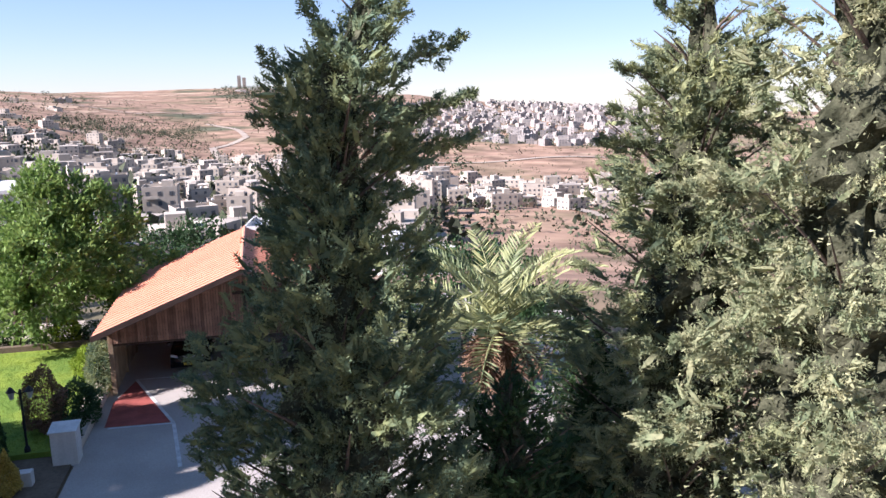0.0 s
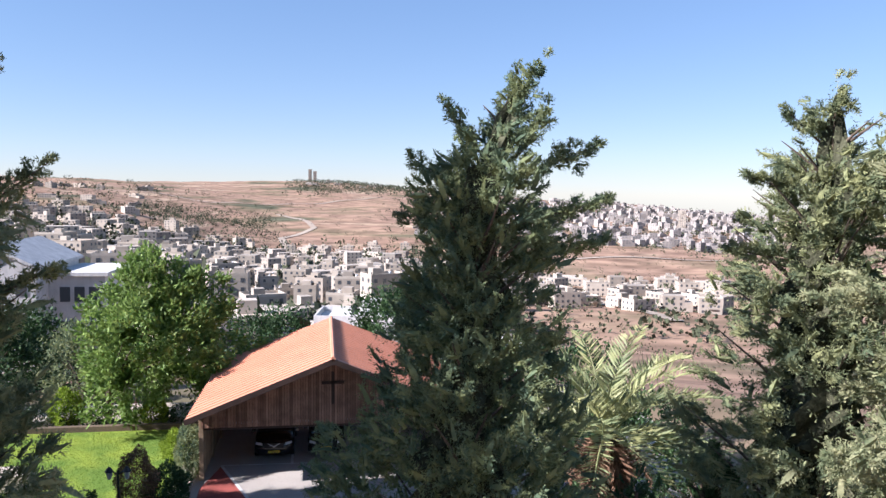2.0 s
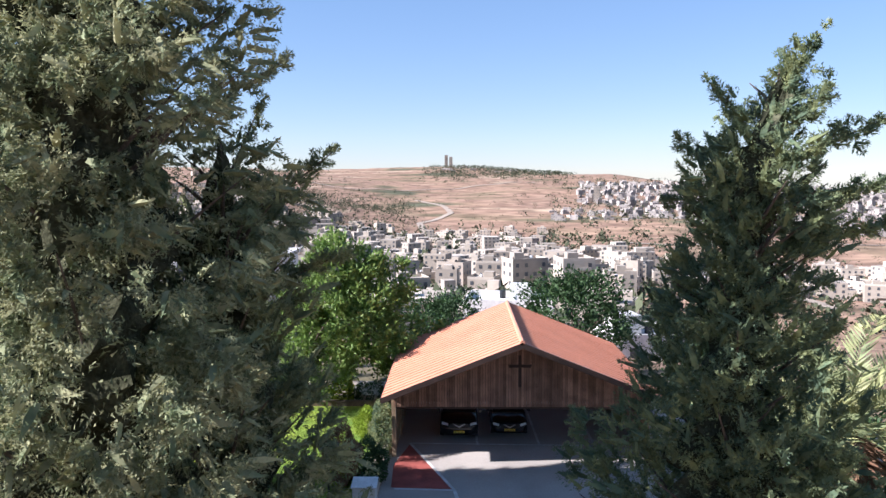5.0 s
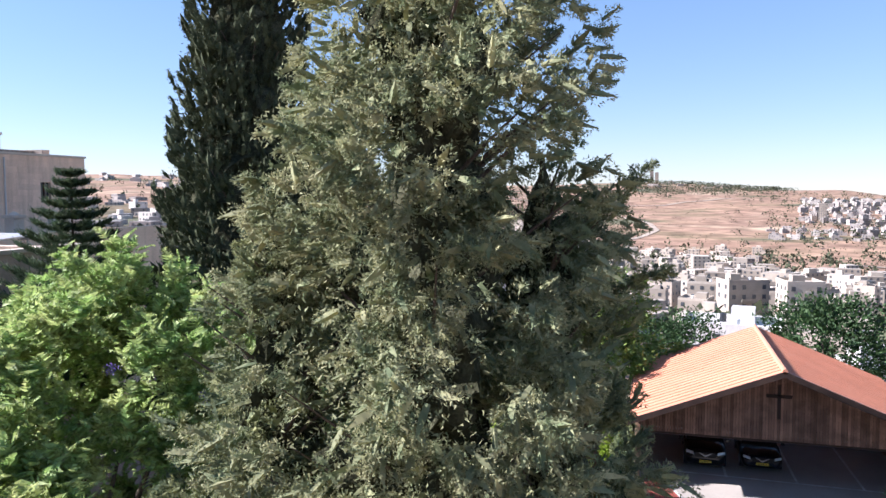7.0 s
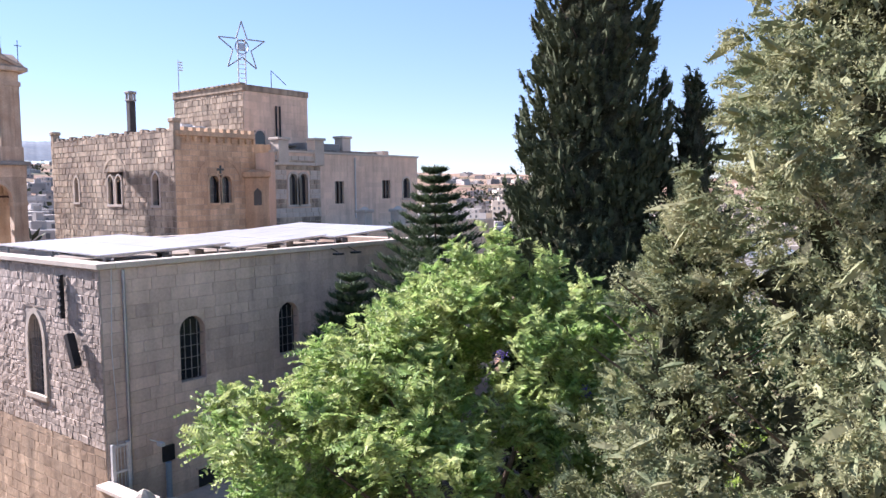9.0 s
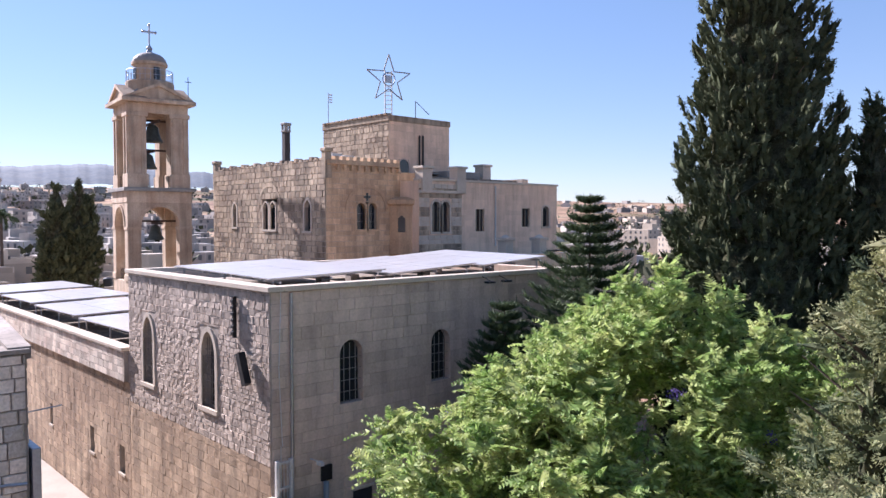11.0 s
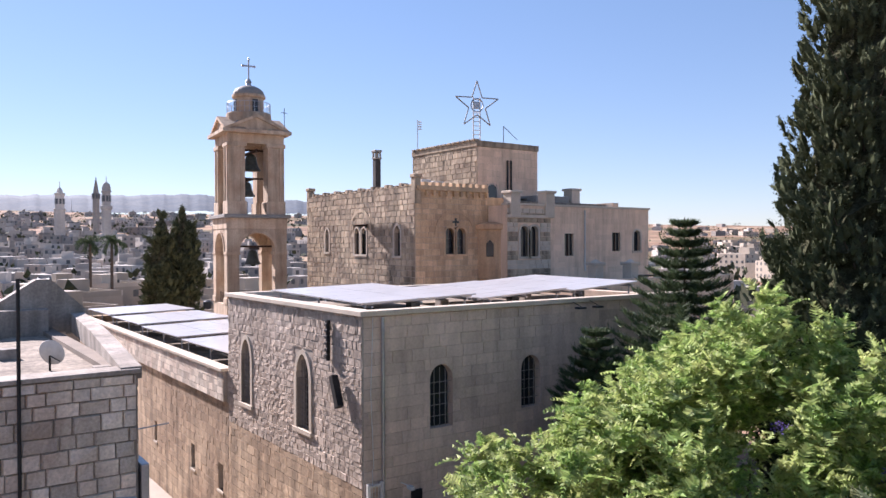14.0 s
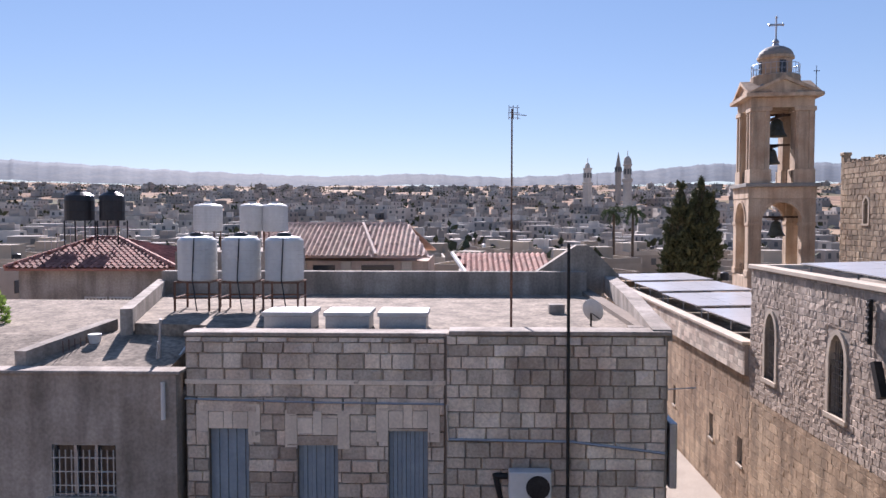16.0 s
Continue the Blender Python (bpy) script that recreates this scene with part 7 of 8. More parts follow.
for y, w in ((-11.0, 1.2), (-8.6, 1.1), (-6.2, 1.6)):
    bm = bmesh.new()
    box(bm, -46.38, y, 9.1, -46.3, y + w, 10.3, 0.01)
    part("window", bm, PANE, big)
for y in (-9.4, -7.2, -4.2):
    bm = bmesh.new()
    box(bm, -46.45, y, 8.6, -46.2, y + 0.5, 10.5, 0.02)
    part("pier", bm, TRIM, big)
small = thing("tiled_house", "small house with a low red tile roof", "house", (-44.0, 0.6, -1.0))
bm = bmesh.new()
box(bm, -47.0, -1.4, -1.0, -42.2, 2.5, 10.1)
part("wall", bm, CONCRETE, small)
bm = bmesh.new()
prism(bm, [(-41.9, -1.0, 10.15), (-41.9, 2.75, 10.15), (-45.2, 2.75, 10.86), (-45.2, -1.65, 10.86)], (0, 0, 0.05))
part("roof", bm, TILE, small)
tile_slope(small, "roof_tiles", (-41.9, -1.0, 10.2), (-41.9, 2.75, 10.2), (-45.2, 2.75, 10.91), (-45.2, -1.65, 10.91), TILE, 0.25)
bm = bmesh.new()
tube(bm, (-41.9, -1.05, 10.25), (-45.2, -1.7, 10.95), 0.1, n=6)
part("verge", bm, WHITE_PAINT, small)
base = thing("flat_house", "cement flat-roofed house behind the parapet", "house", (-41.0, -11.0, -1.0))
bm = bmesh.new()
box(bm, -45.5, -13.4, -1.0, -41.0, -8.8, 11.2, 0.02)
part("wall", bm, CONCRETE, base)
for y in (-12.3, -10.35, -9.35):
    t = thing("water_tank", "ribbed white plastic water tank on a flat roof", "water tank", (-42.0, y, 11.2), "white water tanks")
    r = 0.62 if y < -12 else 0.55
    bm = bmesh.new()
    prof = [(r * 0.96, 12.05)]
    for q in range(9):
        z = 12.08 + q * 0.12
        prof += [(r, z), (r, z + 0.09), (r * 0.985, z + 0.1), (r * 0.985, z + 0.115)]
    lathe(bm, (-42.0, y, 0), prof + [(r * 0.8, 13.22), (0.18, 13.26), (0.18, 13.34)], 22)
    part("body", bm, WHITE_PLASTIC, t)
    for dx in (-0.45, 0.45):
        for dy in (-0.4, 0.4):
            bm = bmesh.new()
            tube(bm, (-42.0 + dx, y + dy, 11.18), (-42.0 + dx, y + dy, 12.06), 0.03, n=5)
            part("leg", bm, RUST, t)


# ---- carport ----
port = thing("carport", "open timber carport with a terracotta sheet roof", "carport", (-1.9, 38.4, 0.0))
XA, ZA, ZE, Y0, Y1 = -1.93, 5.55, 3.12, 32.75, 43.4
YG = 34.1                                   # gable boards, set back under the eaves
for g, xe in ((-1, -8.02), (1, 4.16)):
    n = 22
    for k in range(n):
        a, b = Y0 + (Y1 - Y0) * k / n, Y0 + (Y1 - Y0) * (k + 1) / n
        bm = bmesh.new()
        prism(bm, [(xe, a, ZE), (xe, b, ZE), (XA, b, ZA), (XA, a, ZA)], (0, 0, 0.05))
        part("roof_sheet", bm, SHEET_ROOF, port)
        bm = bmesh.new()
        tube(bm, (xe, b, ZE + 0.06), (XA, b, ZA + 0.06), 0.038, n=5)
        part("roof_rib", bm, SHEET_ROOF, port)
    bm = bmesh.new()
    prism(bm, [(xe, Y0, ZE - 0.18), (XA, Y0, ZA - 0.18), (XA, Y0, ZA + 0.07), (xe, Y0, ZE + 0.07)], (0, -0.06, 0))
    part("barge_board", bm, DARK_WOOD, port)
    bm = bmesh.new()
    box(bm, xe - 0.05, Y0, ZE - 0.15, xe + 0.05, Y1, ZE + 0.03)
    part("fascia", bm, DARK_WOOD, port)
bm = bmesh.new()
tube(bm, (XA, Y0 - 0.06, ZA + 0.07), (XA, Y1, ZA + 0.07), 0.11, n=7)
part("ridge_cap", bm, SHEET_ROOF, port)
k = 0
x = -7.6
while x < 3.85:
    top = ZA - 0.06 - abs(x + 0.05 - XA) * (ZA - ZE) / 6.09
    bm = bmesh.new()
    box(bm, x, YG + 0.012 * (k % 2), 2.38, x + 0.1, YG + 0.05 + 0.012 * (k % 2), max(top, 2.5))
    part("slat", bm, WOOD, port)
    x += 0.115
    k += 1
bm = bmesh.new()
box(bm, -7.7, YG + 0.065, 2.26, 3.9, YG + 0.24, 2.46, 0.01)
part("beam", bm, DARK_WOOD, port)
bm = bmesh.new()
box(bm, XA - 0.07, YG - 0.06, 3.3, XA + 0.07, YG - 0.005, 4.75)
box(bm, XA - 0.5, YG - 0.06, 4.2, XA + 0.5, YG - 0.005, 4.33)
part("cross", bm, DARK_WOOD, port, "dark wooden cross")
for y in (YG + 0.15, YG + 3.1, YG + 6.0, Y1 - 0.3):
    for x in (-7.6, 3.8):
        bm = bmesh.new()
        box(bm, x - 0.1, y - 0.1, -0.02, x + 0.1, y + 0.1, 2.95, 0.01)
        part("post", bm, PALE_WOOD, port)
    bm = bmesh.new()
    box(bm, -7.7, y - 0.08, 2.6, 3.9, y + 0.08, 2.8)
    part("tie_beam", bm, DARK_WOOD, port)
# left side screens: panels with an open strip above
for k in range(3):
    y = YG + 0.25 + 3.0 * k
    for j in range(6):
        bm = bmesh.new()
        box(bm, -7.63, y + 0.5 * j + 0.004, 0.1, -7.57, y + 0.5 * j + 0.496, 2.95, 0.008)
        part("screen_board", bm, PALE_WOOD, port)
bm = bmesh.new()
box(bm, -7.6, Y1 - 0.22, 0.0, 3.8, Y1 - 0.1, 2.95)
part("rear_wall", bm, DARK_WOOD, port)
bm = bmesh.new()
box(bm, 3.76, YG + 0.4, 0.0, 3.84, Y1 - 0.2, 2.9)
part("side_wall", bm, WOOD, port)


# ---- cars ----
def car(label, at, length, width, height, paint, tall):
    x, y = at
    c = thing("car", label, "car", (x, y + length / 2, 0.03))
    hw = width / 2
    # stations: along, floor, top, half width, half width at top
    if tall:
        st = [(0.0, 0.42, 0.66, 0.62), (0.06, 0.28, 0.86, 0.82), (0.2, 0.2, 0.98, 0.96), (0.9, 0.2, 1.08, 1.0), (1.15, 0.2, 1.12, 1.0), (3.6, 0.2, 1.12, 1.0), (4.1, 0.24, 1.1, 0.97), (length, 0.4, 1.0, 0.8)]
        cab = [(1.05, 1.08, 0.9, 1.1), (1.75, 1.08, 0.92, height), (3.2, 1.08, 0.92, height - 0.02), (4.15, 1.08, 0.88, 1.2)]
    else:
        st = [(0.0, 0.4, 0.58, 0.62), (0.06, 0.26, 0.72, 0.84), (0.25, 0.2, 0.82, 0.96), (1.0, 0.2, 0.92, 1.0), (1.3, 0.2, 0.95, 1.0), (3.5, 0.2, 0.96, 1.0), (4.1, 0.24, 0.96, 0.95), (length, 0.4, 0.86, 0.78)]
        cab = [(1.1, 0.92, 0.9, 0.96), (1.9, 0.92, 0.9, height), (3.0, 0.92, 0.9, height - 0.02), (3.95, 0.92, 0.86, 1.0)]
    bm = bmesh.new()
    rings = []
    for a, z0, z1, w in st:
        ring = []
        for k in range(16):
            t = 2 * math.pi * k / 16
            cx, sz = math.cos(t), math.sin(t)
            ring.append(bm.verts.new((x + hw * w * math.copysign(abs(cx) ** 0.35, cx), y + a, 0.03 + (z0 + z1) / 2 + (z1 - z0) / 2 * math.copysign(abs(sz) ** 0.45, sz))))
        rings.append(ring)
    for p, q in zip(rings, rings[1:]):
        for k in range(16):
            bm.faces.new((p[k], p[(k + 1) % 16], q[(k + 1) % 16], q[k]))
    bm.faces.new(rings[0][::-1])
    bm.faces.new(rings[-1])
    part("body", bm, paint, c, smooth=True)
    bm = bmesh.new()
    rings = [[bm.verts.new((x + g * hw * w * k, y + a + s, 0.03 + z)) for g, k, z in ((-1, 1, z0), (-1, 0.8 if z1 > 1.25 else 0.95, z1), (1, 0.8 if z1 > 1.25 else 0.95, z1), (1, 1, z0))] for (a, z0, w, z1), s in zip(cab, (0, 0, 0, 0))]
    for p, q in zip(rings, rings[1:]):
        for k in range(3):
            bm.faces.new((p[k], p[k + 1], q[k + 1], q[k]))
    bm.faces.new(rings[0])
    bm.faces.new(rings[-1][::-1])
    part("glass_cabin", bm, PANE, c)
    bm = bmesh.new()
    box(bm, x - hw * 0.73, y + cab[1][0] - 0.02, 0.03 + height - 0.04, x + hw * 0.73, y + cab[2][0] + 0.05, 0.03 + height + 0.02, 0.02)
    part("roof", bm, paint, c)
    zl = 0.78 if tall else 0.66
    for g in (-1, 1):
        bm = bmesh.new()
        prism(bm, [(x + g * hw * 0.56, y + 0.02, zl), (x + g * hw * 0.92, y + 0.14, zl + 0.04), (x + g * hw * 0.9, y + 0.16, zl + 0.15), (x + g * hw * 0.58, y + 0.05, zl + 0.1)], (0, -0.05, 0))
        part("headlight", bm, HEADLIGHT, c, "clear glass headlight")
        bm = bmesh.new()
        box(bm, x + g * (hw + 0.12) - 0.09, y + 1.3, 1.0, x + g * (hw + 0.12) + 0.09, y + 1.4, 1.16, 0.03)
        part("mirror", bm, paint, c)
    bm = bmesh.new()
    box(bm, x - hw * 0.5, y - 0.03, zl - 0.12, x + hw * 0.5, y + 0.03, zl + 0.1, 0.02)
    part("grille", bm, IRON, c)
    bm = bmesh.new()
    prism(bm, [(x - 0.3, y - 0.035, zl + 0.09), (x - 0.24, y - 0.035, zl + 0.09), (x, y - 0.035, zl - 0.03), (x + 0.24, y - 0.035, zl + 0.09), (x + 0.3, y - 0.035, zl + 0.09), (x, y - 0.035, zl - 0.1)], (0, -0.02, 0))
    part("grille_trim", bm, METAL, c)
    bm = bmesh.new()
    box(bm, x - 0.26, y - 0.05, 0.42, x + 0.26, y - 0.02, 0.53, 0.008)
    plate = part("number_plate", bm, YELLOW, c)
    bm = bmesh.new()
    for k in range(6):
        box(bm, x - 0.2 + 0.07 * k, y - 0.056, 0.445, x - 0.16 + 0.07 * k, y - 0.05, 0.505)
    part("plate_bars", bm, IRON, plate)
    for a in (0.85, length - 0.85):
        for g in (-1, 1):
            bm = bmesh.new()
            tube(bm, (x + g * (hw - 0.2), y + a, 0.36), (x + g * (hw + 0.01), y + a, 0.36), 0.33, n=20)
            wheel = part("wheel", bm, BLACK_PLASTIC, c)
            bm = bmesh.new()
            tube(bm, (x + g * (hw + 0.012), y + a, 0.36), (x + g * (hw + 0.02), y + a, 0.36), 0.2, n=14)
            part("rim", bm, METAL, wheel)


car("black compact crossover car parked in the carport", (-4.65, 36.3), 4.4, 1.84, 1.58, CAR_BLACK, True)
car("dark blue hatchback car parked in the carport", (-2.2, 36.6), 4.2, 1.78, 1.45, CAR_BLUE, False)


# ---- garden things ----
lamp = thing("garden_lamp", "black iron double lantern post on the lawn edge", "lamp post", (-9.65, 28.8, 0.2))
bm = bmesh.new()
lathe(bm, (-9.65, 28.8, 0), [(0.12, 0.2), (0.1, 0.4), (0.045, 0.5), (0.04, 2.5), (0.06, 2.55), (0.02, 2.65)], 10)
part("post", bm, IRON, lamp)
for g in (-1, 1):
    bm = bmesh.new()
    tube(bm, (-9.65, 28.8, 2.45), (-9.65 + 0.28 * g, 28.8, 2.6), 0.022, n=6)
    part("arm", bm, IRON, lamp)
    bm = bmesh.new()
    lathe(bm, (-9.65 + 0.3 * g, 28.8, 0), [(0.07, 2.28), (0.13, 2.55)], 6)
    part("lantern_glass", bm, LAMP_GLASS, lamp)
    bm = bmesh.new()
    lathe(bm, (-9.65 + 0.3 * g, 28.8, 0), [(0.17, 2.55), (0.08, 2.68), (0.02, 2.74)], 6)
    part("lantern_cap", bm, IRON, lamp)
box_thing = thing("utility_cabinet", "white utility cabinet standing beside the yard", "cabinet", (-8.15, 28.1, 0.0))
bm = bmesh.new()
box(bm, -8.6, 27.75, -0.02, -7.75, 28.45, 1.28, 0.02)
part("body", bm, WHITE_PAINT, box_thing)
bm = bmesh.new()
prism(bm, [(-8.65, 27.7, 1.26), (-7.7, 27.7, 1.26), (-7.7, 28.5, 1.36), (-8.65, 28.5, 1.36)], (0, 0, 0.05))
part("lid", bm, WHITE_PAINT, box_thing)
bm = bmesh.new()
box(bm, -7.76, 27.85, 0.15, -7.735, 28.35, 1.15, 0.005)
part("door", bm, WHITE_PAINT, box_thing)
planter = thing("planter", "pale stone planter wall on the lawn", "planter", (-15.6, 33.8, 0.2))
bm = bmesh.new()
box(bm, -17.0, 33.2, 0.2, -14.4, 34.4, 0.95, 0.03)
part("body", bm, TRIM, planter)
for k in range(7):
    bm = bmesh.new()
    tube(bm, (-14.0 + 0.42 * k, 44.6, 0.0), (-14.0 + 0.42 * k, 44.6, 1.0), 0.03, n=5)
    tube(bm, (-14.0 + 0.42 * k, 44.6, 0.9 - 0.15 * (k % 2)), (-13.58 + 0.42 * k, 44.6, 0.75 + 0.15 * (k % 2)), 0.02, n=5)
    solid("rope_fence", bm, RUST, "reddish wooden garden fence section behind the hedge", "fence", group="garden fence")
step = slab("stone_path", -20.0, 43.0, -8.5, 46.0, -0.1, 0.3, TRIM, "pale stone path behind the lawn", "path")


# ---- the town ----
def bearing(az, r):
    return EYE.x + r * math.sin(radians(az)), EYE.y + r * math.cos(radians(az))


_PANE_MESH = None


def town_house(name, label, x, y, turn, w, d, floors, seed, base=None, wall=None, group="town houses", stair=True, storey=3.1):
    """A flat-roofed town building: walls, parapet, stair tower, windows row by row, balconies."""
    global _PANE_MESH
    rng = np.random.default_rng(seed)
    z = float(ground_at(x, y)[0]) - 2.0 if base is None else base
    b = thing(name, label, "building", (x, y, z), group)
    top = z + 2.0 + floors * storey
    rot = Matrix.Translation((x, y, 0)) @ Matrix.Rotation(radians(turn), 4, "Z")
    mat = wall or TOWN_WALL

    def made(nm, bm, m, parent=b):
        bmesh.ops.transform(bm, matrix=rot, verts=bm.verts)
        return part(nm, bm, m, parent)

    bm = bmesh.new()
    box(bm, -w / 2, -d / 2, z, w / 2, d / 2, top)
    made("wall", bm, mat)
    for q in ((-w / 2, -d / 2, w / 2, -d / 2 + 0.25), (-w / 2, d / 2 - 0.25, w / 2, d / 2), (-w / 2, -d / 2 + 0.25, -w / 2 + 0.25, d / 2 - 0.25), (w / 2 - 0.25, -d / 2 + 0.25, w / 2, d / 2 - 0.25)):
        bm = bmesh.new()
        box(bm, q[0], q[1], top, q[2], q[3], top + 0.9)
        made("parapet", bm, mat)
    if stair:
        bm = bmesh.new()
        sx, sy = rng.uniform(-w / 4, w / 4), rng.uniform(-d / 4, d / 4)
        box(bm, sx - 1.8, sy - 1.8, top, sx + 1.8, sy + 1.8, top + 2.6)
        made("stair_tower", bm, mat)
        for k in range(2):
            bm = bmesh.new()
            lathe(bm, (rng.uniform(-w / 3, w / 3), rng.uniform(-d / 3, d / 3), top), [(0.55, 0), (0.55, 1.3), (0.2, 1.45)], 10)
            made("roof_tank", bm, WHITE_PLASTIC if k else BLACK_PLASTIC)
    if _PANE_MESH is None:
        _PANE_MESH = fast_mesh("window", np.array([[-0.6, -0.12, 0], [0.6, -0.12, 0], [0.6, -0.12, 1.4], [-0.6, -0.12, 1.4], [-0.6, 0.05, 0], [0.6, 0.05, 0], [0.6, 0.05, 1.4], [-0.6, 0.05, 1.4]], float),
                               np.array([[0, 1, 2, 3], [0, 1, 5, 4], [1, 2, 6, 5], [2, 3, 7, 6], [3, 0, 4, 7]]), [TOWN_WINDOW])
    toward = math.degrees(math.atan2(EYE.y - y, EYE.x - x))
    for side in range(4):
        ang = turn - 90 + 90 * side
        if math.cos(radians(ang - toward)) < 0.15:
            continue
        span, off = (w, d / 2) if side % 2 == 0 else (d, w / 2)
        n = max(2, int(span / 3.2))
        for f in range(floors):
            for k in range(n):
                if rng.uniform() < 0.12:
                    continue
                u = -span / 2 + span * (k + 0.5) / n
                win = new("window", _PANE_MESH)
                win.parent = b
                win.matrix_parent_inverse = Matrix.Translation(-b.location)
                win.matrix_basis = rot @ Matrix.Rotation(radians(90 * side), 4, "Z") @ Matrix.Translation((u, -off + 0.04, z + 2.0 + f * storey + 1.0))
            if rng.uniform() < 0.4:
                bm = bmesh.new()
                u = rng.uniform(-span / 4, span / 4)
                zz = z + 2.0 + f * storey + 0.1
                box(bm, u - 2.0, -off - 1.2, zz, u + 2.0, -off, zz + 0.2)
                box(bm, u - 2.0, -off - 1.2, zz + 0.2, u + 2.0, -off - 1.05, zz + 1.0)
                bmesh.ops.transform(bm, matrix=Matrix.Rotation(radians(90 * side), 4, "Z"), verts=bm.verts)
                made("balcony", bm, mat)
    return b


def scatter(az0, az1, r0, r1, n, gap, rng, taken):
    """Places for houses: random, but not on top of one another."""
    out = []
    for _ in range(n * 14):
        if len(out) >= n:
            break
        az, r = rng.uniform(az0, az1), math.sqrt(rng.uniform(r0 ** 2, r1 ** 2)) if rng.uniform() < 0.5 else rng.uniform(r0, r1)
        x, y = bearing(az, r)
        if all((x - p[0]) ** 2 + (y - p[1]) ** 2 > gap ** 2 for p in taken):
            taken.append((x, y))
            out.append((x, y, r))
    return out


town_rng = np.random.default_rng(99)
taken = [(-70, 15), (-60, 15), (-80, 20), (-75, 25), (-62, 35), (-50, 40), (-45, 38)]
NEAR_ZONES = ((-14, 13, 240, 470, 52, 18, (9, 14), (4, 7)), (-27, -13, 200, 460, 16, 25, (12, 18), (2, 5)), (-125, -68, 100, 215, 42, 15, (9, 14), (2, 3)), (-62, -31, 95, 260, 16, 20, (10, 15), (2, 3)), (15, 29, 430, 560, 14, 24, (12, 17), (2, 4)))
count = 0
for az0, az1, r0, r1, n, gap, (w0, w1), (f0, f1) in NEAR_ZONES:
    for x, y, r in scatter(az0, az1, r0, r1, n, gap, town_rng, taken):
        fl = int(town_rng.integers(f0, f1))
        if az0 < -60:
            room = 9.5 + r * 0.006 - float(ground_at(x, y)[0])
            fl = max(1, min(fl, int(room / 3.1)))
        town_house("town_house", f"pale stone flat-roofed town building of {('one', 'two', 'three', 'four', 'five', 'six', 'seven')[fl - 1]} storeys", x, y, town_rng.uniform(-25, 25), town_rng.uniform(w0, w1), town_rng.uniform(w0, w1) * 0.85, fl, 500 + count)
        count += 1
town_house("town_house", "white flat-roofed building below the carport", 4.2, 131.0, -8, 15, 11, 3, 901, base=-20.0, wall=WHITE_PAINT)
town_house("town_house", "small white flat-roofed building below the carport", 18.5, 98.0, 12, 9, 8, 2, 902, base=-16.0, wall=WHITE_PAINT)


def villa():
    v = thing("villa", "white plastered villa with gabled roof edges", "house", (-29.0, 75.0, -8.0))
    for x0, x1, y0, y1, z1, g in ((-35, -27.5, 72, 84, 5.6, 1.9), (-27.5, -22.5, 75, 84, 4.6, 0.0)):
        bm = bmesh.new()
        xm = (x0 + x1) / 2
        out = [(x0, y0, -8), (x1, y0, -8), (x1, y0, z1)] + ([(xm, y0, z1 + g)] if g else []) + [(x0, y0, z1)]
        prism(bm, out, (0, y1 - y0, 0))
        part("wall", bm, WHITE_PAINT, v)
        bm = bmesh.new()
        if g:
            for a, b in (((x0 - 0.3, z1 - 0.1), (xm, z1 + g)), ((xm, z1 + g), (x1 + 0.3, z1 - 0.1))):
                prism(bm, [(a[0], y0 - 0.4, a[1]), (b[0], y0 - 0.4, b[1]), (b[0], y0 - 0.4, b[1] + 0.3), (a[0], y0 - 0.4, a[1] + 0.3)], (0, y1 - y0 + 0.8, 0))
        else:
            box(bm, x0, y0 - 0.3, z1, x1 + 0.3, y1 + 0.3, z1 + 0.35)
        part("roof", bm, WHITE_PAINT, v)
        for k in range(3):
            for z in (z1 - 2.4, z1 - 5.6):
                bm = bmesh.new()
                xx = x0 + 1.0 + k * (x1 - x0 - 2.2) / 2.2
                box(bm, xx, y0 - 0.06, z, xx + 0.9, y0 + 0.05, z + 1.4)
                part("window", bm, TOWN_WINDOW, v)


villa()
for az, r, h, w in ((-0.95, 2950, 44, 13), (-0.6, 2950, 40, 13), (10.3, 1500, 34, 13), (26.6, 1450, 40, 14)):
    x, y = bearing(az, r)
    town_house("tower_block", "tall pale tower block on the far slope", x, y, -az, w, w, int(h / 3.1), int(r + az * 10), group="far tower blocks", stair=False)


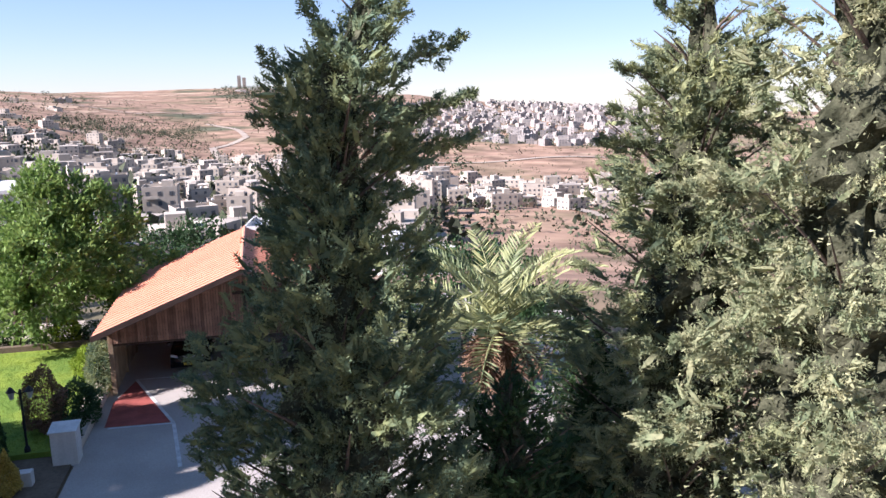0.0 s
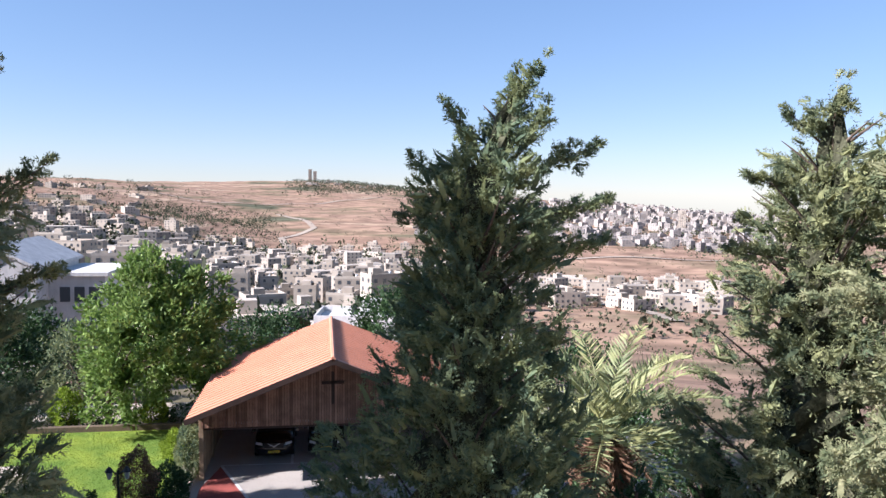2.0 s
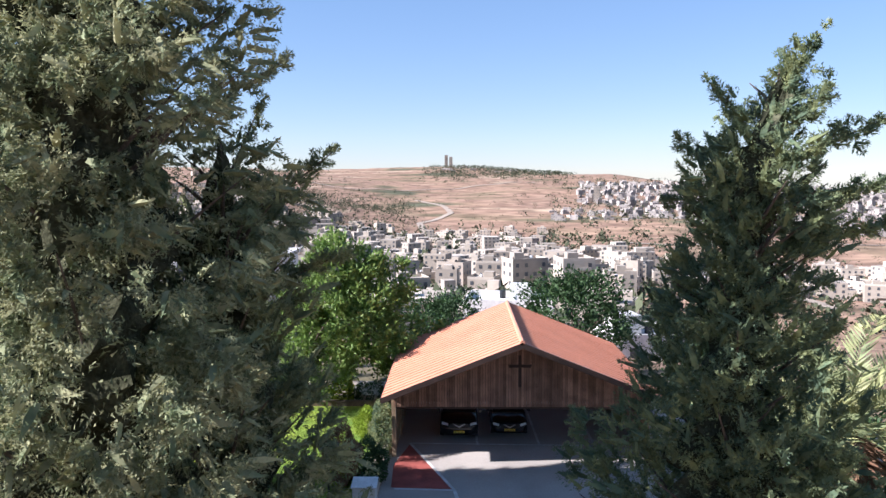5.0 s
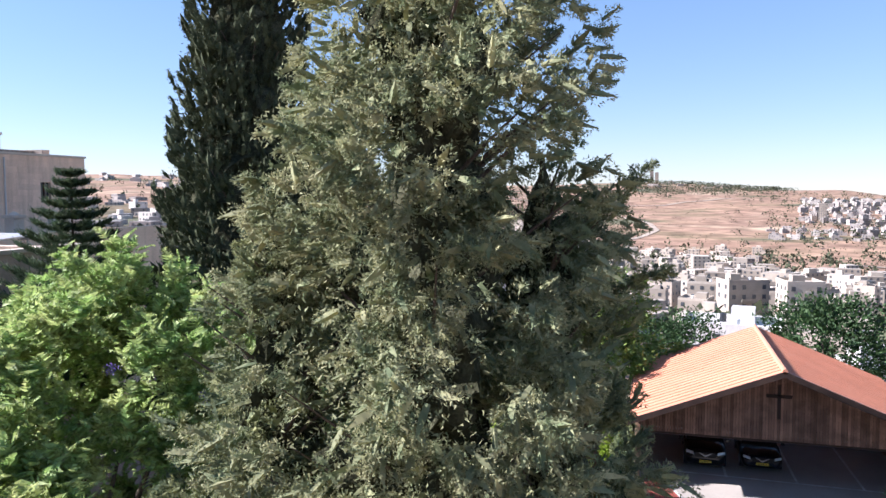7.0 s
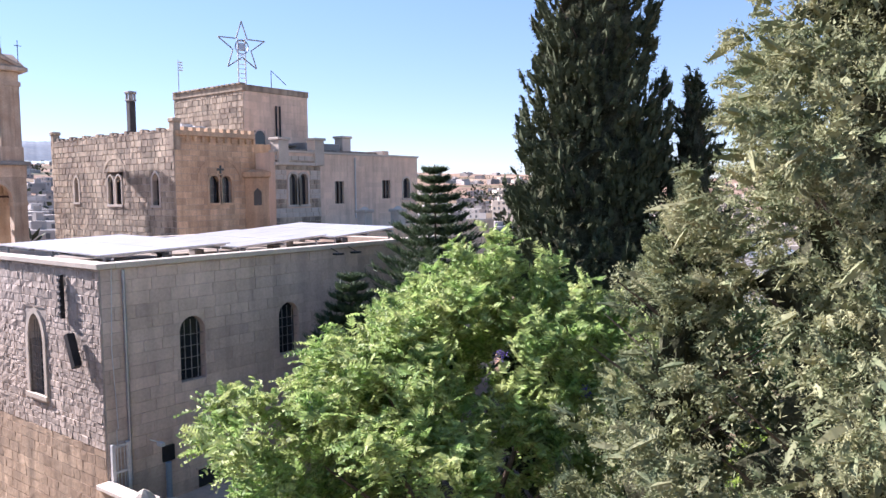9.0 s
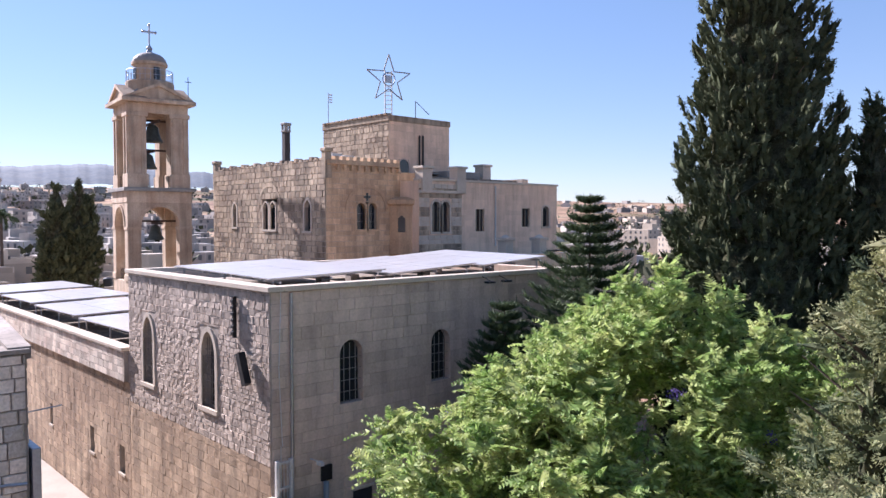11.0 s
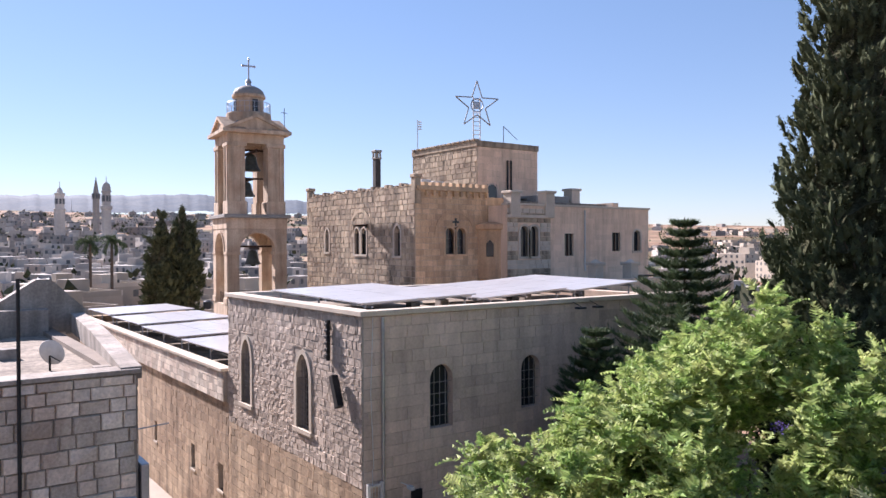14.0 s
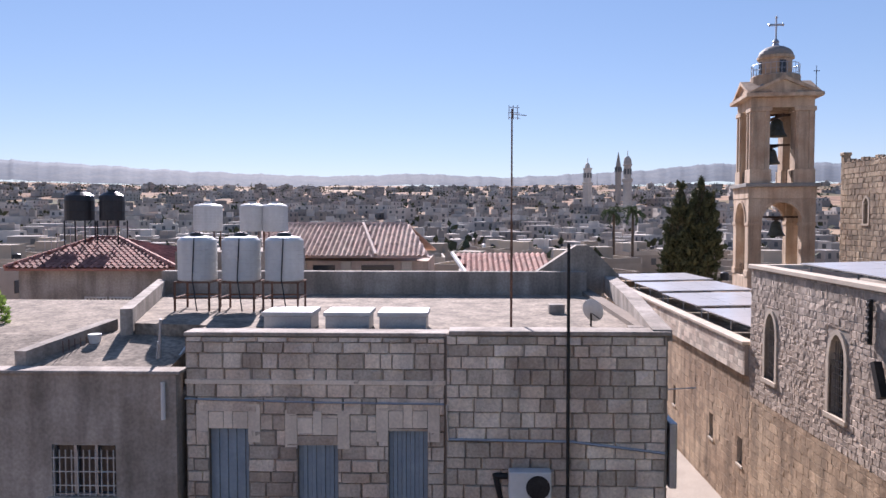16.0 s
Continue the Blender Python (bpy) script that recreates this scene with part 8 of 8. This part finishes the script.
# minarets and church towers of the old town
def minaret(az, r, top, kind):
    x, y = bearing(az, r)
    g = float(ground_at(x, y)[0]) - 1
    m = thing("minaret" if kind else "church_spire", "pale slender stone tower above the old town roofs", "tower", (x, y, g))
    bm = bmesh.new()
    h = top - g
    if kind == 1:
        lathe(bm, (x, y, g), [(2.7, 0), (2.7, h * 0.55), (3.3, h * 0.56), (3.3, h * 0.6), (2.3, h * 0.605), (2.3, h * 0.78), (2.9, h * 0.79), (2.9, h * 0.8), (2.5, h * 0.81), (2.4, h * 0.85), (1.9, h * 0.89), (1.0, h * 0.915), (0.25, h * 0.925), (0.15, h)], 16)
    elif kind == 2:
        lathe(bm, (x, y, g), [(3.0, 0), (3.0, h * 0.56), (3.6, h * 0.57), (3.6, h * 0.585), (2.6, h * 0.59), (2.6, h * 0.8), (3.1, h * 0.81), (3.1, h * 0.825), (1.7, h * 0.83), (1.6, h * 0.87), (1.0, h * 0.9), (0.2, h * 0.915), (0.15, h)], 8)
    else:
        lathe(bm, (x, y, g), [(2.3, 0), (2.3, h * 0.72), (0.1, h)], 8)
    part("shaft", bm, OLD_TOWN_WALL, m)
    for k in range(8):
        a = 2 * math.pi * k / 8
        bm = bmesh.new()
        rr = 2.2 if kind == 1 else 2.45
        c = Vector((x + rr * math.cos(a), y + rr * math.sin(a), g + h * 0.66))
        t = Vector((-math.sin(a), math.cos(a), 0)) * 0.45
        prism(bm, [c - t * 1.3, c + t * 1.3, c + t * 1.3 + Vector((0, 0, h * 0.08)), c - t * 1.3 + Vector((0, 0, h * 0.08))], (0.25 * math.cos(a), 0.25 * math.sin(a), 0))
        part("opening", bm, TOWN_WINDOW, m)


minaret(-81.2, 510, 51.0, 2)
minaret(-78.35, 485, 53.0, 1)
minaret(-78.95, 600, 62.0, 0)
minaret(-62.3, 300, 30.0, 2)


# the far town, too many to count
def far_town(name, label, zones, seed, mat_wall=TOWN_WALL):
    rng = np.random.default_rng(seed)
    V, F, M = [], [], []
    sides = np.array([[0, 1, 5, 4], [1, 2, 6, 5], [2, 3, 7, 6], [3, 0, 4, 7], [4, 5, 6, 7]])

    def add(corners, faces, m):
        F.extend((faces + len(V)).tolist())
        V.extend(corners)
        M.extend([m] * len(faces))

    for az0, az1, r0, r1, n, gap, w0, w1, f0, f1 in zones:
        for x, y, r in scatter(az0, az1, r0, r1, n, gap, rng, taken):
            w, d, h = rng.uniform(w0, w1), rng.uniform(w0, w1) * 0.8, 3.1 * rng.integers(f0, f1)
            g = float(ground_at(x, y)[0])
            t = rng.uniform(-0.6, 0.6)
            c, s = math.cos(t), math.sin(t)

            def put(px, py, pz):
                return (x + c * px - s * py, y + s * px + c * py, pz)

            def block(ax, ay, bx, by, z0, z1):
                add([put(*p) for p in ((ax, ay, z0), (bx, ay, z0), (bx, by, z0), (ax, by, z0), (ax, ay, z1), (bx, ay, z1), (bx, by, z1), (ax, by, z1))], sides, 0)

            block(-w / 2, -d / 2, w / 2, d / 2, g - 4, g + h)
            if rng.uniform() < 0.6:
                k = rng.uniform(0.2, 0.45)
                ox, oy = rng.uniform(-0.25, 0.25) * w, rng.uniform(-0.25, 0.25) * d
                block(ox - w * k / 2, oy - d * k / 2, ox + w * k / 2, oy + d * k / 2, g + h, g + h + rng.uniform(1.8, 3.4))
            if rng.uniform() < 0.4:
                block(w / 2, -d / 2, w / 2 + w * 0.4, d / 4, g - 4, g + h * 0.6)
            if r < 1700:
                floors = int(h / 3.1)
                for sd in range(4):
                    span, off = (w, d / 2) if sd % 2 == 0 else (d, w / 2)
                    a = t + (sd - 1) * math.pi / 2
                    if (EYE.x - x) * math.cos(a) + (EYE.y - y) * math.sin(a) < 0:
                        continue
                    nn = max(2, int(span / 3.4))
                    cs, sn = math.cos(sd * math.pi / 2), math.sin(sd * math.pi / 2)
                    for fl in range(floors):
                        for kk in range(nn):
                            if rng.uniform() < 0.2:
                                continue
                            u = -span / 2 + span * (kk + 0.5) / nn
                            q = []
                            for du, dz in ((-0.65, 0.8), (0.65, 0.8), (0.65, 2.3), (-0.65, 2.3)):
                                lx, ly = u + du, -off - 0.06
                                q.append(put(cs * lx - sn * ly, sn * lx + cs * ly, g + fl * 3.1 + dz))
                            add(q, np.array([[0, 1, 2, 3]]), 1)
    tagged(new(name, fast_mesh(name, V, F, [mat_wall, TOWN_WINDOW], M)), label, "town", kind="stuff")


far_town("valley_town", "pale stone apartment blocks crowding the valley floor", (
    (-13, 14, 430, 700, 130, 17, 10, 17, 2, 6), (-14, 7, 680, 1000, 70, 20, 9, 16, 1, 5), (-34, -13, 430, 1000, 190, 20, 11, 18, 1, 5), (-34, -12, 1000, 1900, 45, 30, 12, 22, 2, 4), (-9, 4, 700, 860, 25, 26, 10, 17, 1, 3),
    (14, 30, 450, 640, 70, 20, 11, 16, 1, 4), (-12, 12, 150, 235, 22, 16, 10, 14, 1, 4)), 201)
far_town("hillside_town", "white stone hillside town with terraced blocks", (
    (9, 13, 1450, 2000, 120, 20, 8, 14, 1, 4), (12, 18, 1200, 2100, 300, 20, 8, 14, 1, 4), (7, 13, 1150, 1300, 40, 22, 8, 14, 1, 3), (17, 33, 1080, 2300, 640, 20, 9, 15, 1, 5), (-1, 8, 2500, 2950, 12, 40, 18, 30, 1, 3)), 202, material("white_town_stone", (0.38, 0.34, 0.3), 0.9, scale=0.03, amount=0.12, fine=0.6, bump=0.0, second=(0.29, 0.255, 0.225), piece=0.4))
far_town("old_town", "crowded pale stone roofs of the old town", (
    (-127, -66, 215, 520, 380, 12, 9, 15, 1, 3), (-127, -66, 520, 1000, 380, 16, 9, 17, 1, 3), (-127, -66, 1000, 1700, 160, 26, 11, 20, 2, 4), (-66, -31, 260, 1000, 130, 20, 11, 17, 1, 3), (-66, -31, 1000, 2600, 90, 40, 14, 24, 2, 4)), 203, OLD_TOWN_WALL)


# far trees and scrub
def far_trees(name, label, zones, seed, mat):
    rng = np.random.default_rng(seed)
    P, W, L, B = [], [], [], []
    for az0, az1, r0, r1, n, h0, h1, slim in zones:
        az, r = rng.uniform(az0, az1, n) + rng.normal(0, 0.05 * (az1 - az0), n), rng.uniform(r0, r1, n) * rng.normal(1, 0.07, n)
        x, y = EYE.x + r * np.sin(np.radians(az)), EYE.y + r * np.cos(np.radians(az))
        g = ground_at(x, y)
        h = rng.uniform(h0, h1, n)
        per = 13
        d = unit(rng.normal(size=(n, per, 3)))
        c = np.stack([x, y, g + h * 0.5], 1)[:, None]
        P.append((c + d * (h[:, None, None] * np.array([slim, slim, 0.5]))).reshape(-1, 3))
        W.append((d + rng.normal(0, 0.5, d.shape)).reshape(-1, 3))
        L.append(np.repeat(h * 0.5, per))
    P, W, L = np.concatenate(P), np.concatenate(W), np.concatenate(L)
    v, f = leaf_quads(P, W, L, L * 0.34)
    tagged(new(name, fast_mesh(name, v, f, [mat])), label, "trees", kind="stuff")


far_trees("far_trees", "dark green trees scattered among the town houses", (
    (-34, 14, 140, 1000, 1700, 4, 9, 0.36), (-34, -10, 700, 2000, 700, 4, 8, 0.4), (14, 33, 300, 700, 160, 3, 7, 0.4), (7, 33, 1050, 2300, 1100, 4, 8, 0.45), (-2, 8, 2300, 2990, 700, 6, 11, 0.5), (-12, -3, 900, 1500, 260, 3, 6, 0.5), (-13, -4, 1150, 1450, 400, 3, 5, 0.6),
    (-127, -66, 110, 1000, 420, 3, 7, 0.38), (-127, -66, 900, 1700, 500, 4, 8, 0.5), (-127, -66, 1700, 2500, 1300, 3, 5, 1.2), (-66, -31, 100, 2500, 300, 4, 8, 0.4), (-9, -5, 420, 470, 14, 12, 16, 0.12), (-3, 1, 520, 560, 16, 10, 14, 0.12)), 301, SCRUB)
far_trees("hill_scrub", "dry grey-green scrub dotted over the brown slopes", ((-12, 30, 640, 1300, 700, 1.2, 2.6, 0.7), (-25, 5, 1300, 2700, 600, 1.5, 3.2, 0.8), (10, 33, 220, 640, 260, 1.0, 2.2, 0.6), (-30, -6, 90, 400, 160, 1.5, 3, 0.6)), 302, SCRUB)


def dirt_road(points, width):
    pts = []
    for (a0, r0), (a1, r1) in zip(points, points[1:]):
        for k in range(24):
            t = k / 24
            pts.append((a0 + (a1 - a0) * t, r0 + (r1 - r0) * t))
    xy = np.array([bearing(a, r) for a, r in pts])
    d = unit(np.gradient(xy, axis=0))
    nrm = np.stack([-d[:, 1], d[:, 0]], 1) * width / 2
    L, Rr = xy + nrm, xy - nrm
    V = np.concatenate([np.column_stack([L, ground_at(L[:, 0], L[:, 1]) + 0.8]), np.column_stack([Rr, ground_at(Rr[:, 0], Rr[:, 1]) + 0.8])])
    n = len(xy)
    i = np.arange(n - 1)
    F = np.stack([i, i + 1, i + 1 + n, i + n], 1)
    tagged(new("dirt_road", fast_mesh("dirt_road", V, F, [ROAD])), "pale dirt road winding over the brown hillside", "road", kind="structure")


dirt_road(((-2.2, 900), (-3.0, 1100), (-0.6, 1250), (-1.6, 1420), (-3.4, 1500)), 10)
dirt_road(((-16, 1750), (-8, 1650), (0, 1850), (6, 2100)), 10)
dirt_road(((12, 860), (20, 900), (30, 950)), 9)
dirt_road(((19, 560), (22, 470), (27, 380)), 8)
# aerials on the far ridge
for az, h in ((-86.5, 34), (-80.9, 30), (-80.3, 42)):
    x, y = bearing(az, 2600)
    bm = bmesh.new()
    g = float(ground_at(x, y)[0])
    tube(bm, (x, y, g - 2), (x, y, g + h), 1.3, 0.5, 6)
    solid("radio_mast", bm, METAL, "slender radio mast on the far ridge", "mast", group="ridge masts")


# the wooded ridge beyond the old town, its haze put into the colour
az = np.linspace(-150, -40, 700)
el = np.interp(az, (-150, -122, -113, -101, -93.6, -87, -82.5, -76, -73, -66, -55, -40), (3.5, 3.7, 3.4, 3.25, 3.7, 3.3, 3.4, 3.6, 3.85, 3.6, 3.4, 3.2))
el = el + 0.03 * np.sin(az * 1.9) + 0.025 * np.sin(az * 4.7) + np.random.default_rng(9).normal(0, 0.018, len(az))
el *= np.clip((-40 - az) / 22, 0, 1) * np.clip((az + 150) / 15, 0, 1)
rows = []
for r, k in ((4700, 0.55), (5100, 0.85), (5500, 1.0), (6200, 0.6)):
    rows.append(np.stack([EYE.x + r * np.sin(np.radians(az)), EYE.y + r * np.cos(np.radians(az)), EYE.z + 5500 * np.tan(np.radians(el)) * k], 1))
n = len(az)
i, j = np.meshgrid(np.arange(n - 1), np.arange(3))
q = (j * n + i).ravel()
tagged(new("backdrop", fast_mesh("backdrop", np.concatenate(rows), np.stack([q, q + n, q + n + 1, q + 1], 1), [HAZY_HILL], smooth=True)), "wooded ridge behind the old town, coloured grey-blue for haze", "hill", kind="structure")


def far_palm(az, r, top):
    x, y = bearing(az, r)
    g = float(ground_at(x, y)[0])
    rng = np.random.default_rng(int(r + abs(az) * 10))
    tree = thing("palm_tree", "slender palm tree among the old town roofs", "palm tree", (x, y, g), "old town palms")
    bm = bmesh.new()
    tube(bm, (x, y, g - 0.3), (x, y, top), 0.3, 0.22, 8)
    part("trunk", bm, BARK, tree)
    for k in range(22):
        a, up = k * 2.39996, rng.uniform(-0.6, 1.2)
        t = np.linspace(0, 1, 14)
        e = up - 1.5 * t
        px, pz = np.cumsum(np.cos(e)) * 2.6 / 14, np.cumsum(np.sin(e)) * 2.6 / 14
        spine = np.stack([x + px * math.cos(a), y + px * math.sin(a), top + pz], 1)
        d = np.repeat(np.gradient(spine, axis=0), 4, 0)
        v, f = leaf_blades(np.repeat(spine, 4, 0), unit(d) + rng.normal(0, 0.6, d.shape), 0.6, 0.06)
        hang(new("frond", fast_mesh("frond", v, f, [LEAF_PINE])), tree)


far_palm(-79.9, 150, 13.3)
far_palm(-78.6, 146, 13.5)
